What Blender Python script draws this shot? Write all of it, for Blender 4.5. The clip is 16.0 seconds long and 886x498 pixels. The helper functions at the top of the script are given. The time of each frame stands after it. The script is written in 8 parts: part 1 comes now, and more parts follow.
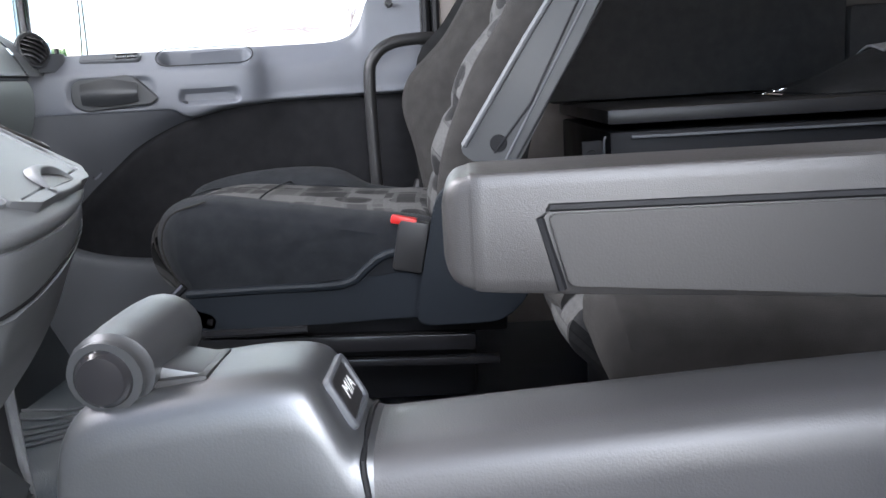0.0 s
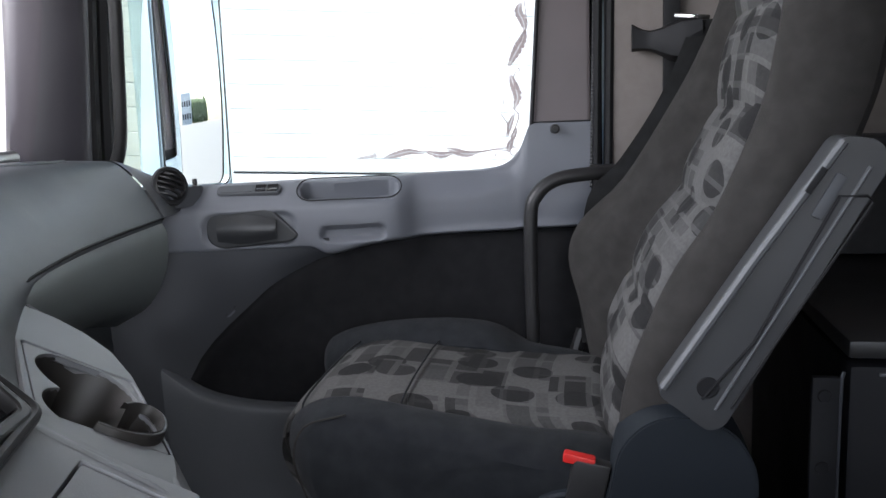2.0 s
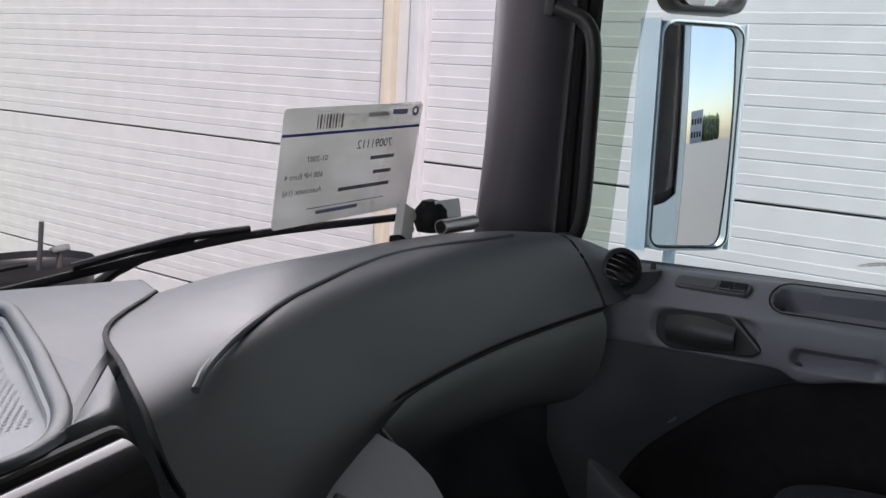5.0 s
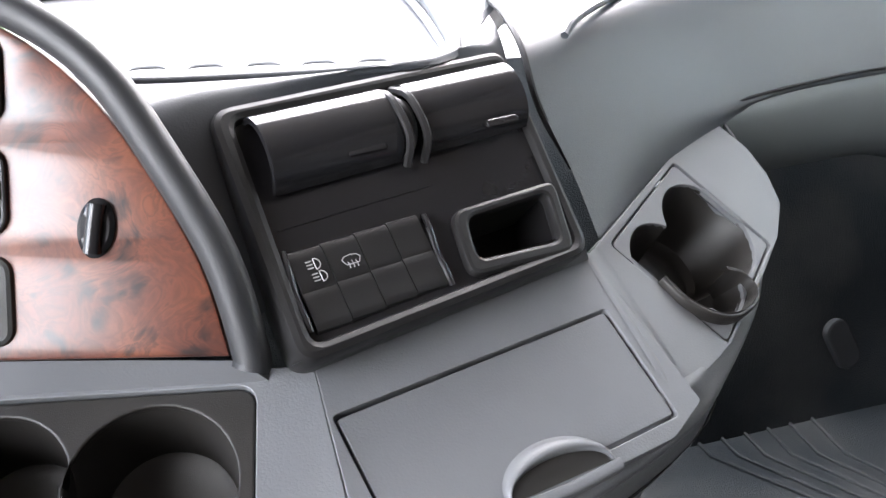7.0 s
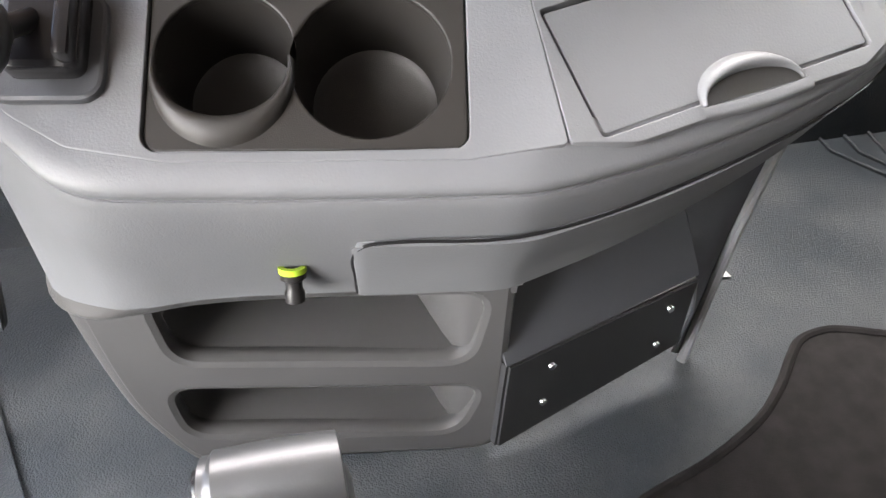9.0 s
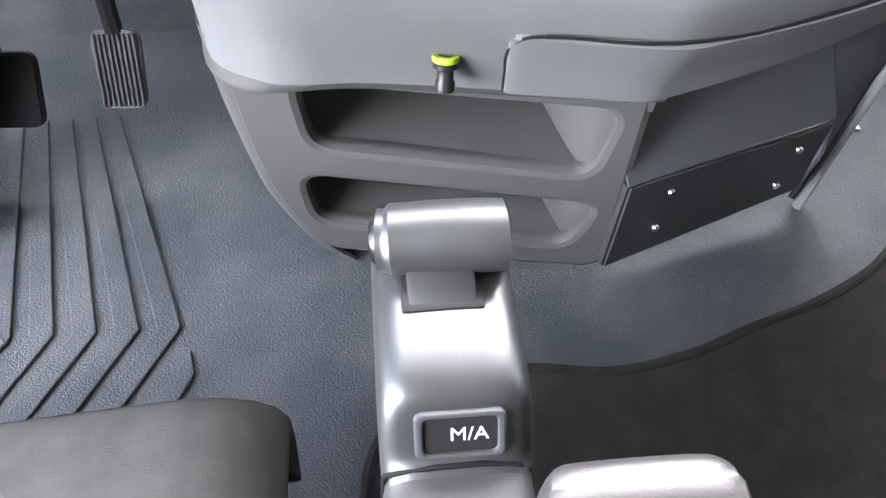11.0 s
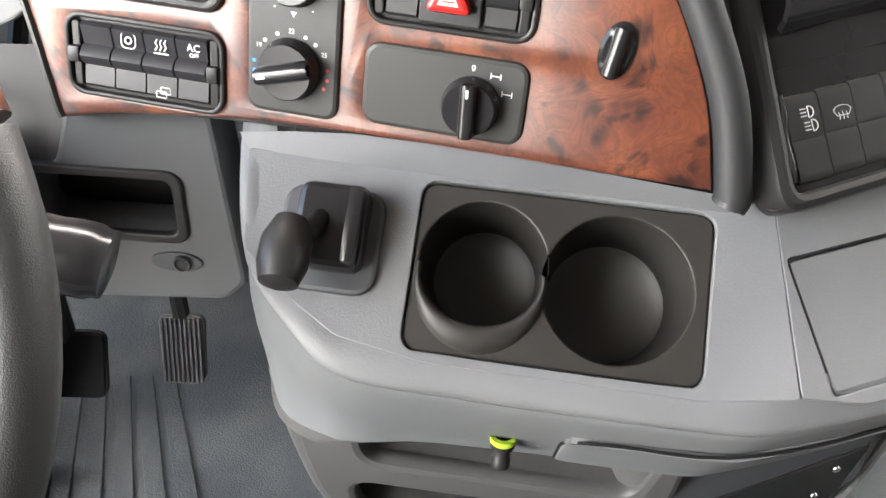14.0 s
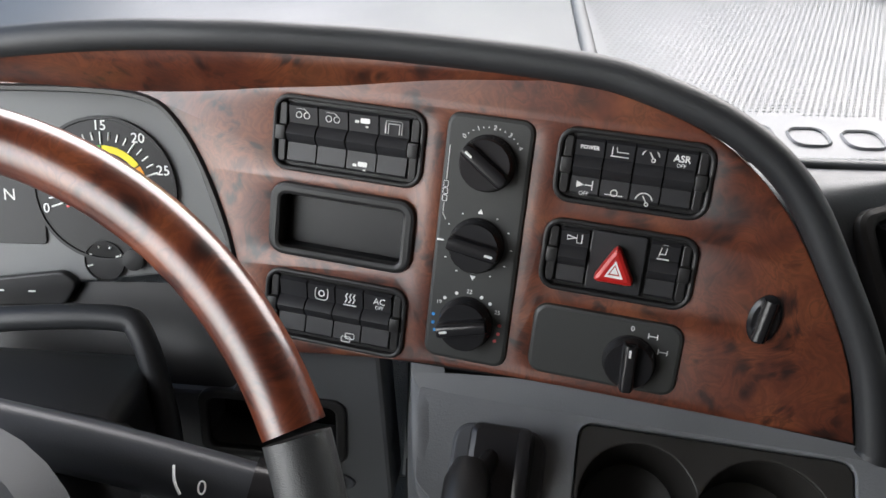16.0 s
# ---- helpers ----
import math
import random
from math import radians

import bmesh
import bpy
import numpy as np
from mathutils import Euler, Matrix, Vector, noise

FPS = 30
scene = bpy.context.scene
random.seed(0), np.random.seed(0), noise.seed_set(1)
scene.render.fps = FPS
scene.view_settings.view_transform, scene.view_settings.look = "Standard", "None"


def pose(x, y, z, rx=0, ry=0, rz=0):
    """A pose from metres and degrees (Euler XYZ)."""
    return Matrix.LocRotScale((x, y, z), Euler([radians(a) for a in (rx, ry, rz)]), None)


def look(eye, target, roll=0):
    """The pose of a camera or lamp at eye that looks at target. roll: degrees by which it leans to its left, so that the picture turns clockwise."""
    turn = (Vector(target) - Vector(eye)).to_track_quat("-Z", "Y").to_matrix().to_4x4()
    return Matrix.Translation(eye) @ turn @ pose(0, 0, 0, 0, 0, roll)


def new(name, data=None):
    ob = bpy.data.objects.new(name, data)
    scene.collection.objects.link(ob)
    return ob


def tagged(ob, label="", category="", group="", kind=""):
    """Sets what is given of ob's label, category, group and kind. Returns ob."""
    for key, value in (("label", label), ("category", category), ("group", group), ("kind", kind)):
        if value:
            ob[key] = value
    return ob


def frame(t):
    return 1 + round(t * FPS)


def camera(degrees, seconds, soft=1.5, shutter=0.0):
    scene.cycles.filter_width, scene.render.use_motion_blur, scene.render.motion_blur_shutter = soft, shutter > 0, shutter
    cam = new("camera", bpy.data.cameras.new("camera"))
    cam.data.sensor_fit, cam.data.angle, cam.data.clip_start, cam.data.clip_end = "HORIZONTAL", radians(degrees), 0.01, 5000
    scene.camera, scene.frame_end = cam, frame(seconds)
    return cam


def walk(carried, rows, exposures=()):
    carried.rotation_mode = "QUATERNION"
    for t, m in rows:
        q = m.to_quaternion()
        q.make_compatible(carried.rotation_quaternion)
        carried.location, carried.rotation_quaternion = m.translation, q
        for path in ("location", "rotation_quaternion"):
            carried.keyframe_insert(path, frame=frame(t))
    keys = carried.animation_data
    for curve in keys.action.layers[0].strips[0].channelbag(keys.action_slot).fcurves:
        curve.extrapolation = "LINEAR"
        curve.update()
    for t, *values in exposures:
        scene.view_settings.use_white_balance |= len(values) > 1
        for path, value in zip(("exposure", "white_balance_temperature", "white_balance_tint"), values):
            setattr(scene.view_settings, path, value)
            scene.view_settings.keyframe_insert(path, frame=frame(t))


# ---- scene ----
cam = camera(56.0, 16.0)
PATH = [
    (0, (-0.594, 0.153, 0.523), (1.370, 0.217, 0.152), -3.4),
    (0.5, (-0.590, 0.157, 0.533), (1.364, 0.409, 0.186), -3.3),
    (1, (-0.590, 0.148, 0.569), (1.352, 0.488, 0.232), -3.3),
    (1.5, (-0.498, 0.165, 0.655), (1.442, 0.518, 0.321), -3.0),
    (2, (-0.344, 0.224, 0.763), (1.593, 0.585, 0.422), -2.4),
    (2.5, (-0.210, 0.313, 0.861), (1.718, 0.743, 0.548), -1.9),
    (3, (-0.115, 0.282, 0.954), (1.780, 0.853, 0.673), -1.7),
    (3.5, (-0.006, 0.217, 0.939), (1.842, 0.935, 0.680), -1.2),
    (4, (-0.007, 0.170, 0.961), (1.741, 1.107, 0.708), -0.4),
    (4.5, (-0.033, 0.184, 0.921), (1.514, 1.425, 0.661), 0.1),
    (5, (-0.060, 0.191, 0.894), (1.256, 1.657, 0.552), 0.5),
    (5.2, (-0.070, 0.193, 0.890), (1.158, 1.719, 0.484), 0.6),
    (7.3, (-0.123, 0.115, 0.805), (0.433, 1.800, -0.117), 1.1),
    (7.5, (-0.126, 0.108, 0.795), (0.419, 1.773, -0.171), 1.1),
    (8, (-0.140, 0.096, 0.775), (0.362, 1.689, -0.326), 1.1),
    (8.5, (-0.168, 0.090, 0.764), (0.270, 1.592, -0.481), 1.3),
    (9, (-0.212, 0.092, 0.760), (0.133, 1.491, -0.627), 1.4),
    (9.5, (-0.249, 0.090, 0.759), (0.002, 1.383, -0.747), 1.3),
    (10, (-0.260, 0.070, 0.753), (-0.076, 1.256, -0.846), 1.3),
    (10.2, (-0.257, 0.059, 0.748), (-0.087, 1.211, -0.877), 1.5),
    (12.3, (-0.281, 0.109, 0.763), (-0.206, 1.257, -0.873), 1.6),
    (12.5, (-0.284, 0.122, 0.769), (-0.212, 1.273, -0.865), 1.6),
    (13, (-0.296, 0.162, 0.810), (-0.230, 1.340, -0.805), 1.6),
    (13.5, (-0.296, 0.177, 0.840), (-0.221, 1.452, -0.699), 1.9),
    (14, (-0.286, 0.182, 0.891), (-0.199, 1.566, -0.550), 2.2),
    (14.5, (-0.268, 0.188, 0.946), (-0.164, 1.632, -0.435), 1.9),
    (15, (-0.275, 0.188, 0.972), (-0.158, 1.683, -0.352), 1.7),
    (15.5, (-0.321, 0.185, 0.975), (-0.236, 1.750, -0.267), 1.0),
    (16, (-0.375, 0.173, 0.977), (-0.376, 1.805, -0.178), 0.8),
]
walk(cam, [(t, look(eye, target, roll)) for t, eye, target, roll in PATH],
     exposures=[(0.0, 2.65, 6500, 14), (0.5, 2.6, 6500, 14), (1.2, 2.55, 6600, 14), (1.9, 1.8, 6500, 14), (2.5, 0.55, 6600, 17), (3.2, 0.22, 6600, 18), (3.8, 0.25, 6800, 19), (4.4, 0.28, 6850, 19), (5.2, 0.32, 6600, 16),
                (7.3, 3.1, 6700, 15), (9.0, 3.35, 7300, 16), (10.2, 3.55, 6900, 15), (12.4, 3.7, 6600, 15), (13.0, 3.55, 6900, 15), (13.5, 3.35, 7400, 15), (14.0, 3.2, 7400, 13), (15.0, 1.9, 7100, 11), (16.0, 1.2, 6900, 11)])


# ---- world, sun, windscreen light and added fill ----
world = bpy.data.worlds.new("sky")
scene.world = world
world.use_nodes = True
wn = world.node_tree.nodes
sky = wn.new("ShaderNodeTexSky")
sky.sky_type, sky.sun_disc, sky.sun_elevation, sky.sun_rotation = "NISHITA", False, radians(62), radians(209)
wn["Background"].inputs[1].default_value = 0.15
world.node_tree.links.new(sky.outputs[0], wn["Background"].inputs[0])

sun = new("sun", bpy.data.lights.new("sun", "SUN"))
sun.data.energy, sun.data.angle, sun.data.color = 4.8, radians(0.6), (1.0, 0.95, 0.88)
sun.matrix_world = look((-1.4, -2.5, 5.5), (0, 0, 0))


def window_light(name, size, size_y, watts, eye, target, spread=180, colour=(0.93, 0.97, 1.0)):
    """An area lamp outside one opening of the cab, in place of the sky's light."""
    lamp = new(name, bpy.data.lights.new(name, "AREA"))
    lamp.data.shape, lamp.data.size, lamp.data.size_y = "RECTANGLE", size, size_y
    lamp.data.energy, lamp.data.color, lamp.data.spread = watts, colour, radians(spread)
    lamp.matrix_world = look(eye, target)
    return lamp


window_light("windscreen_light", 1.9, 0.75, 20, (0.0, 1.42, 1.25), (0.0, 0.3, 0.5))
# Added fill lamp on the unseen driver's side, narrowed and aimed at the console.
window_light("driver_door_light", 1.0, 1.15, 3.6, (-1.26, 0.08, 0.86), (-0.10, 0.80, 0.38), 85)


# ---- materials ----
def material(name):
    m = bpy.data.materials.new(name)
    m.use_nodes = True
    return m, m.node_tree.nodes, m.node_tree.links, m.node_tree.nodes["Principled BSDF"]


def coords(n, l, scale=(1, 1, 1)):
    tc, mp = n.new("ShaderNodeTexCoord"), n.new("ShaderNodeMapping")
    mp.inputs["Scale"].default_value = scale
    l.new(tc.outputs["Object"], mp.inputs[0])
    return mp.outputs[0]


def ramp(n, stops):
    r = n.new("ShaderNodeValToRGB")
    while len(r.color_ramp.elements) < len(stops):
        r.color_ramp.elements.new(0.5)
    for e, (p, c) in zip(r.color_ramp.elements, stops):
        e.position, e.color = p, (*c, 1) if len(c) == 3 else c
    return r


def plastic(name, colour, rough=0.5, grain=900.0, bump=0.12, stain=0.12, spec=0.4, metal=0.0, coat=0.0):
    """Moulded plastic, rubber or paint: fine grain in the relief, faint cloudy wear in colour and gloss."""
    m, n, l, p = material(name)
    v = coords(n, l)
    cloud, fine = n.new("ShaderNodeTexNoise"), n.new("ShaderNodeTexNoise")
    cloud.inputs["Scale"].default_value, cloud.inputs["Detail"].default_value = 9.0, 5.0
    fine.inputs["Scale"].default_value, fine.inputs["Detail"].default_value = grain, 2.0
    l.new(v, cloud.inputs[0]), l.new(v, fine.inputs[0])
    r = ramp(n, [(0.3, tuple(c * (1 - stain) for c in colour)), (0.72, tuple(min(1, c * (1 + stain)) for c in colour))])
    l.new(cloud.outputs[0], r.inputs[0]), l.new(r.outputs[0], p.inputs["Base Color"])
    rr = ramp(n, [(0.25, (rough * 0.85,) * 3), (0.75, (min(1, rough * 1.15),) * 3)])
    l.new(cloud.outputs[0], rr.inputs[0]), l.new(rr.outputs[0], p.inputs["Roughness"])
    b = n.new("ShaderNodeBump")
    b.inputs["Strength"].default_value, b.inputs["Distance"].default_value = bump, 0.0006
    l.new(fine.outputs[0], b.inputs["Height"]), l.new(b.outputs[0], p.inputs["Normal"])
    p.inputs["Specular IOR Level"].default_value, p.inputs["Metallic"].default_value = spec, metal
    p.inputs["Coat Weight"].default_value = coat
    return m


def leathery(name, colour, rough=0.5, cells=260.0, bump=0.5, dust=(0.5, 0.5, 0.48), dust_amount=0.25):
    """Grained rubber or vinyl: small raised cells, with dust in places."""
    m, n, l, p = material(name)
    v = coords(n, l)
    vo, cl = n.new("ShaderNodeTexVoronoi"), n.new("ShaderNodeTexNoise")
    vo.inputs["Scale"].default_value, cl.inputs["Scale"].default_value, cl.inputs["Detail"].default_value = cells, 7.0, 8.0
    l.new(v, vo.inputs["Vector"]), l.new(v, cl.inputs[0])
    r = ramp(n, [(0.42, colour), (0.85, tuple(c * (1 - dust_amount) + d * dust_amount for c, d in zip(colour, dust)))])
    l.new(cl.outputs[0], r.inputs[0]), l.new(r.outputs[0], p.inputs["Base Color"])
    rr = ramp(n, [(0.3, (rough * 0.8,) * 3), (0.8, (min(1, rough * 1.3),) * 3)])
    l.new(cl.outputs[0], rr.inputs[0]), l.new(rr.outputs[0], p.inputs["Roughness"])
    b = n.new("ShaderNodeBump")
    b.inputs["Strength"].default_value, b.inputs["Distance"].default_value = bump, 0.0012
    b.invert = True
    l.new(vo.outputs["Distance"], b.inputs["Height"]), l.new(b.outputs[0], p.inputs["Normal"])
    return m


def cloth(name, colour, second, weave=1400.0):
    """Plain seat cloth with a fine weave and a worn nap."""
    second = tuple((a + b) / 2 for a, b in zip(colour, second))
    m, n, l, p = material(name)
    v = coords(n, l)
    nap, wv = n.new("ShaderNodeTexNoise"), n.new("ShaderNodeTexVoronoi")
    nap.inputs["Scale"].default_value, nap.inputs["Detail"].default_value, wv.inputs["Scale"].default_value = 38.0, 7.0, weave
    l.new(v, nap.inputs[0]), l.new(v, wv.inputs["Vector"])
    r = ramp(n, [(0.35, colour), (0.75, second)])
    l.new(nap.outputs[0], r.inputs[0]), l.new(r.outputs[0], p.inputs["Base Color"])
    b = n.new("ShaderNodeBump")
    b.inputs["Strength"].default_value, b.inputs["Distance"].default_value = 0.5, 0.0006
    l.new(wv.outputs["Distance"], b.inputs["Height"]), l.new(b.outputs[0], p.inputs["Normal"])
    p.inputs["Roughness"].default_value = 0.95
    p.inputs["Sheen Weight"].default_value, p.inputs["Specular IOR Level"].default_value = 0.02, 0.12
    return m


def patterned_cloth(name):
    """Grey seat cloth printed with blocks, frames and discs in three greys."""
    m, n, l, p = material(name)
    v = coords(n, l, (1, 1, 1))
    br = n.new("ShaderNodeTexBrick")
    br.offset, br.squash = 0.37, 0.7
    for k, val in (("Scale", 8.5), ("Mortar Size", 0.0), ("Brick Width", 0.62), ("Row Height", 0.5), ("Bias", 0.0)):
        br.inputs[k].default_value = val
    br.inputs["Color1"].default_value, br.inputs["Color2"].default_value = (0, 0, 0, 1), (1, 1, 1, 1)
    sep, comb = n.new("ShaderNodeSeparateXYZ"), n.new("ShaderNodeCombineXYZ")
    l.new(v, sep.inputs[0])
    addz = n.new("ShaderNodeMath")
    addz.operation = "SUBTRACT"
    l.new(sep.outputs[2], addz.inputs[0]), l.new(sep.outputs[1], addz.inputs[1])
    l.new(sep.outputs[0], comb.inputs[0]), l.new(addz.outputs[0], comb.inputs[1])
    l.new(comb.outputs[0], br.inputs["Vector"])
    br2 = n.new("ShaderNodeTexBrick")
    br2.offset, br2.squash = 0.61, 1.4
    for k, val in (("Scale", 11.0), ("Mortar Size", 0.05), ("Mortar Smooth", 0.0), ("Brick Width", 0.8), ("Row Height", 0.42)):
        br2.inputs[k].default_value = val
    br2.inputs["Color1"].default_value, br2.inputs["Color2"].default_value = (0, 0, 0, 1), (0.7, 0.7, 0.7, 1)
    br2.inputs["Mortar"].default_value = (1, 1, 1, 1)
    l.new(comb.outputs[0], br2.inputs["Vector"])
    dots = n.new("ShaderNodeTexVoronoi")
    dots.voronoi_dimensions, dots.inputs["Scale"].default_value = "2D", 10.5
    dots.inputs["Randomness"].default_value = 0.8
    l.new(comb.outputs[0], dots.inputs["Vector"])
    disc = n.new("ShaderNodeMath")
    disc.operation, disc.inputs[1].default_value = "LESS_THAN", 0.30
    l.new(dots.outputs["Distance"], disc.inputs[0])
    mix = n.new("ShaderNodeMath")
    mix.operation, mix.inputs[1].default_value = "MULTIPLY", 0.55
    l.new(br2.outputs[0], mix.inputs[0])
    add = n.new("ShaderNodeMath")
    l.new(br.outputs[0], add.inputs[0]), l.new(mix.outputs[0], add.inputs[1])
    sub = n.new("ShaderNodeMath")
    sub.operation = "SUBTRACT"
    half = n.new("ShaderNodeMath")
    half.operation, half.inputs[1].default_value = "MULTIPLY", 0.7
    l.new(disc.outputs[0], half.inputs[0]), l.new(add.outputs[0], sub.inputs[0]), l.new(half.outputs[0], sub.inputs[1])
    r = ramp(n, [(0.0, (0.017, 0.0165, 0.017)), (0.40, (0.030, 0.029, 0.029)), (0.5, (0.042, 0.042, 0.042)), (1.0, (0.088, 0.086, 0.085))])
    r.color_ramp.interpolation = "LINEAR"
    l.new(sub.outputs[0], r.inputs[0])
    nap = n.new("ShaderNodeTexNoise")
    nap.inputs["Scale"].default_value, nap.inputs["Detail"].default_value = 220.0, 3.0
    l.new(v, nap.inputs[0])
    mul = n.new("ShaderNodeMixRGB")
    mul.blend_type, mul.inputs[0].default_value = "MULTIPLY", 0.45
    l.new(r.outputs[0], mul.inputs[1]), l.new(nap.outputs[0], mul.inputs[2]), l.new(mul.outputs[0], p.inputs["Base Color"])
    b = n.new("ShaderNodeBump")
    b.inputs["Strength"].default_value, b.inputs["Distance"].default_value = 0.5, 0.0008
    l.new(nap.outputs[0], b.inputs["Height"]), l.new(b.outputs[0], p.inputs["Normal"])
    p.inputs["Roughness"].default_value = 0.95
    p.inputs["Specular IOR Level"].default_value = 0.15
    return m


def burl(name, gloss=0.38, rough=0.45, tone=0.72):
    """Lacquered burl walnut: red-brown, clouded and swirled, with clusters of dark eyes."""
    m, n, l, p = material(name)
    v = coords(n, l)
    warp, eyes, fine, swirl, mask = (n.new("ShaderNodeTexNoise"), n.new("ShaderNodeTexVoronoi"), n.new("ShaderNodeTexNoise"), n.new("ShaderNodeTexNoise"), n.new("ShaderNodeTexNoise"))
    for node, scale, detail, twist in ((warp, 9.0, 6.0, 1.2), (fine, 260.0, 4.0, 0.0), (swirl, 24.0, 5.0, 2.6), (mask, 17.0, 3.0, 0.5)):
        node.inputs["Scale"].default_value, node.inputs["Detail"].default_value, node.inputs["Distortion"].default_value = scale, detail, twist
    eyes.inputs["Scale"].default_value = 54.0
    mixv = n.new("ShaderNodeMixRGB")
    mixv.inputs[0].default_value = 0.035
    for node in (warp, swirl, mask, fine):
        l.new(v, node.inputs[0])
    l.new(v, mixv.inputs[1]), l.new(swirl.outputs[1], mixv.inputs[2]), l.new(mixv.outputs[0], eyes.inputs["Vector"])
    base = ramp(n, [(s_, tuple(c * tone for c in col)) for s_, col in ((0.30, (0.080, 0.017, 0.008)), (0.46, (0.19, 0.043, 0.017)), (0.60, (0.29, 0.080, 0.029)), (0.74, (0.16, 0.052, 0.020)))])
    l.new(warp.outputs[0], base.inputs[0])
    lines = ramp(n, [(0.36, (1, 1, 1)), (0.42, (0.55, 0.5, 0.45)), (0.46, (1, 1, 1)), (0.53, (0.62, 0.55, 0.5)), (0.58, (1, 1, 1)), (0.66, (0.6, 0.55, 0.5))])
    l.new(swirl.outputs[0], lines.inputs[0])
    dark = ramp(n, [(0.14, (0.16, 0.12, 0.10)), (0.30, (0.5, 0.42, 0.38)), (0.48, (1, 1, 1))])
    l.new(eyes.outputs["Distance"], dark.inputs[0])
    where = ramp(n, [(0.34, (0, 0, 0)), (0.47, (1, 1, 1))])
    l.new(mask.outputs[0], where.inputs[0])
    mul, mul2, mul3 = n.new("ShaderNodeMixRGB"), n.new("ShaderNodeMixRGB"), n.new("ShaderNodeMixRGB")
    for node in (mul, mul2, mul3):
        node.blend_type = "MULTIPLY"
    mul2.inputs[0].default_value, mul3.inputs[0].default_value = 0.85, 0.35
    l.new(where.outputs[0], mul.inputs[0]), l.new(base.outputs[0], mul.inputs[1]), l.new(dark.outputs[0], mul.inputs[2])
    l.new(mul.outputs[0], mul2.inputs[1]), l.new(lines.outputs[0], mul2.inputs[2])
    l.new(mul2.outputs[0], mul3.inputs[1]), l.new(fine.outputs[0], mul3.inputs[2]), l.new(mul3.outputs[0], p.inputs["Base Color"])
    p.inputs["Roughness"].default_value, p.inputs["Coat Weight"].default_value, p.inputs["Coat Roughness"].default_value = rough, 0.6, gloss
    return m


def pane(name, tint=(0.93, 0.97, 0.96)):
    """Clear window glass: see-through, with a mirror's gloss that grows at a slant."""
    m, n, l, p = material(name)
    n.remove(p)
    tr, gl, mx, fr = n.new("ShaderNodeBsdfTransparent"), n.new("ShaderNodeBsdfGlossy"), n.new("ShaderNodeMixShader"), n.new("ShaderNodeFresnel")
    tr.inputs[0].default_value, gl.inputs["Roughness"].default_value, fr.inputs[0].default_value = (*tint, 1), 0.0, 1.22
    l.new(fr.outputs[0], mx.inputs[0]), l.new(tr.outputs[0], mx.inputs[1]), l.new(gl.outputs[0], mx.inputs[2])
    l.new(mx.outputs[0], n["Material Output"].inputs[0])
    return m


GREY = plastic("grey_dashboard_plastic", (0.134, 0.139, 0.146), 0.48, 620, 0.32, 0.09)
GREY_LIGHT = plastic("light_grey_plastic", (0.255, 0.262, 0.274), 0.5, 1500, 0.2, 0.07)
GREY_DARK = plastic("dark_grey_plastic", (0.055, 0.058, 0.064), 0.5, 1500, 0.25, 0.1, 0.35)
PAD = plastic("dark_soft_dashboard_skin", (0.036, 0.041, 0.047), 0.42, 700, 0.3, 0.08, 0.5)
PAD_LOW = plastic("grey_soft_dashboard_skin", (0.165, 0.182, 0.182), 0.55, 700, 0.3, 0.08)
GREY_MID = plastic("mid_grey_plastic", (0.076, 0.079, 0.084), 0.5, 1500, 0.25, 0.08)
EDGE = leathery("dark_grained_edging", (0.015, 0.016, 0.018), 0.50, 1600, 0.12, (0.05, 0.05, 0.05), 0.12)
BLACK = plastic("black_plastic", (0.018, 0.0175, 0.018), 0.38, 1200, 0.15, 0.1, 0.3)
GLOSS = plastic("glossy_black_plastic", (0.014, 0.0137, 0.015), 0.2, 400, 0.02, 0.1)
RACKGREY = plastic("warm_grey_rack_plastic", (0.074, 0.0735, 0.073), 0.36, 1500, 0.3, 0.08)
CUPPLASTIC = plastic("black_cup_holder_plastic", (0.022, 0.0205, 0.019), 0.42, 1500, 0.3, 0.1)
BLUE_SHELL = plastic("blue_grey_seat_shell", (0.0080, 0.0108, 0.0145), 0.58, 1200, 0.2, 0.1, 0.22)
ARM = leathery("grained_grey_armrest_skin", (0.0235, 0.0215, 0.0208), 0.40, 1500, 0.10, (0.2, 0.2, 0.2), 0.15)
ARM_SMOOTH = plastic("smooth_grey_armrest_plastic", (0.0235, 0.0218, 0.0214), 0.42, 900, 0.12, 0.08)
RUBBER = leathery("blue_grey_rubber_floor", (0.034, 0.042, 0.049), 0.50, 470, 0.75, (0.36, 0.36, 0.35), 0.26)
CARPET = cloth("dark_brown_felt", (0.023, 0.021, 0.021), (0.047, 0.043, 0.042), 900)
CLOTH_MID = cloth("mid_grey_seat_cloth", (0.050, 0.048, 0.047), (0.085, 0.082, 0.080))
CLOTH = cloth("dark_grey_seat_cloth", (0.0100, 0.0110, 0.0130), (0.0235, 0.0250, 0.0275))
CLOTH_BACK = cloth("brown_grey_seat_cloth", (0.021, 0.0195, 0.0185), (0.039, 0.0365, 0.035))
PATTERN = patterned_cloth("patterned_seat_cloth")
HEAD = cloth("beige_grey_headlining", (0.125, 0.110, 0.103), (0.16, 0.143, 0.134), 700)
TRIM = plastic("mauve_grey_pillar_plastic", (0.100, 0.084, 0.087), 0.5, 900, 0.3, 0.08)
PILLAR = plastic("dark_blue_grey_pillar_plastic", (0.040, 0.037, 0.044), 0.48, 900, 0.3, 0.08)
# Darker than the door plastic: shade below the dashboard is put into the colour.
SPEAKER = plastic("darkened_panel_plastic", (0.036, 0.038, 0.043), 0.5, 1300, 0.25, 0.08)
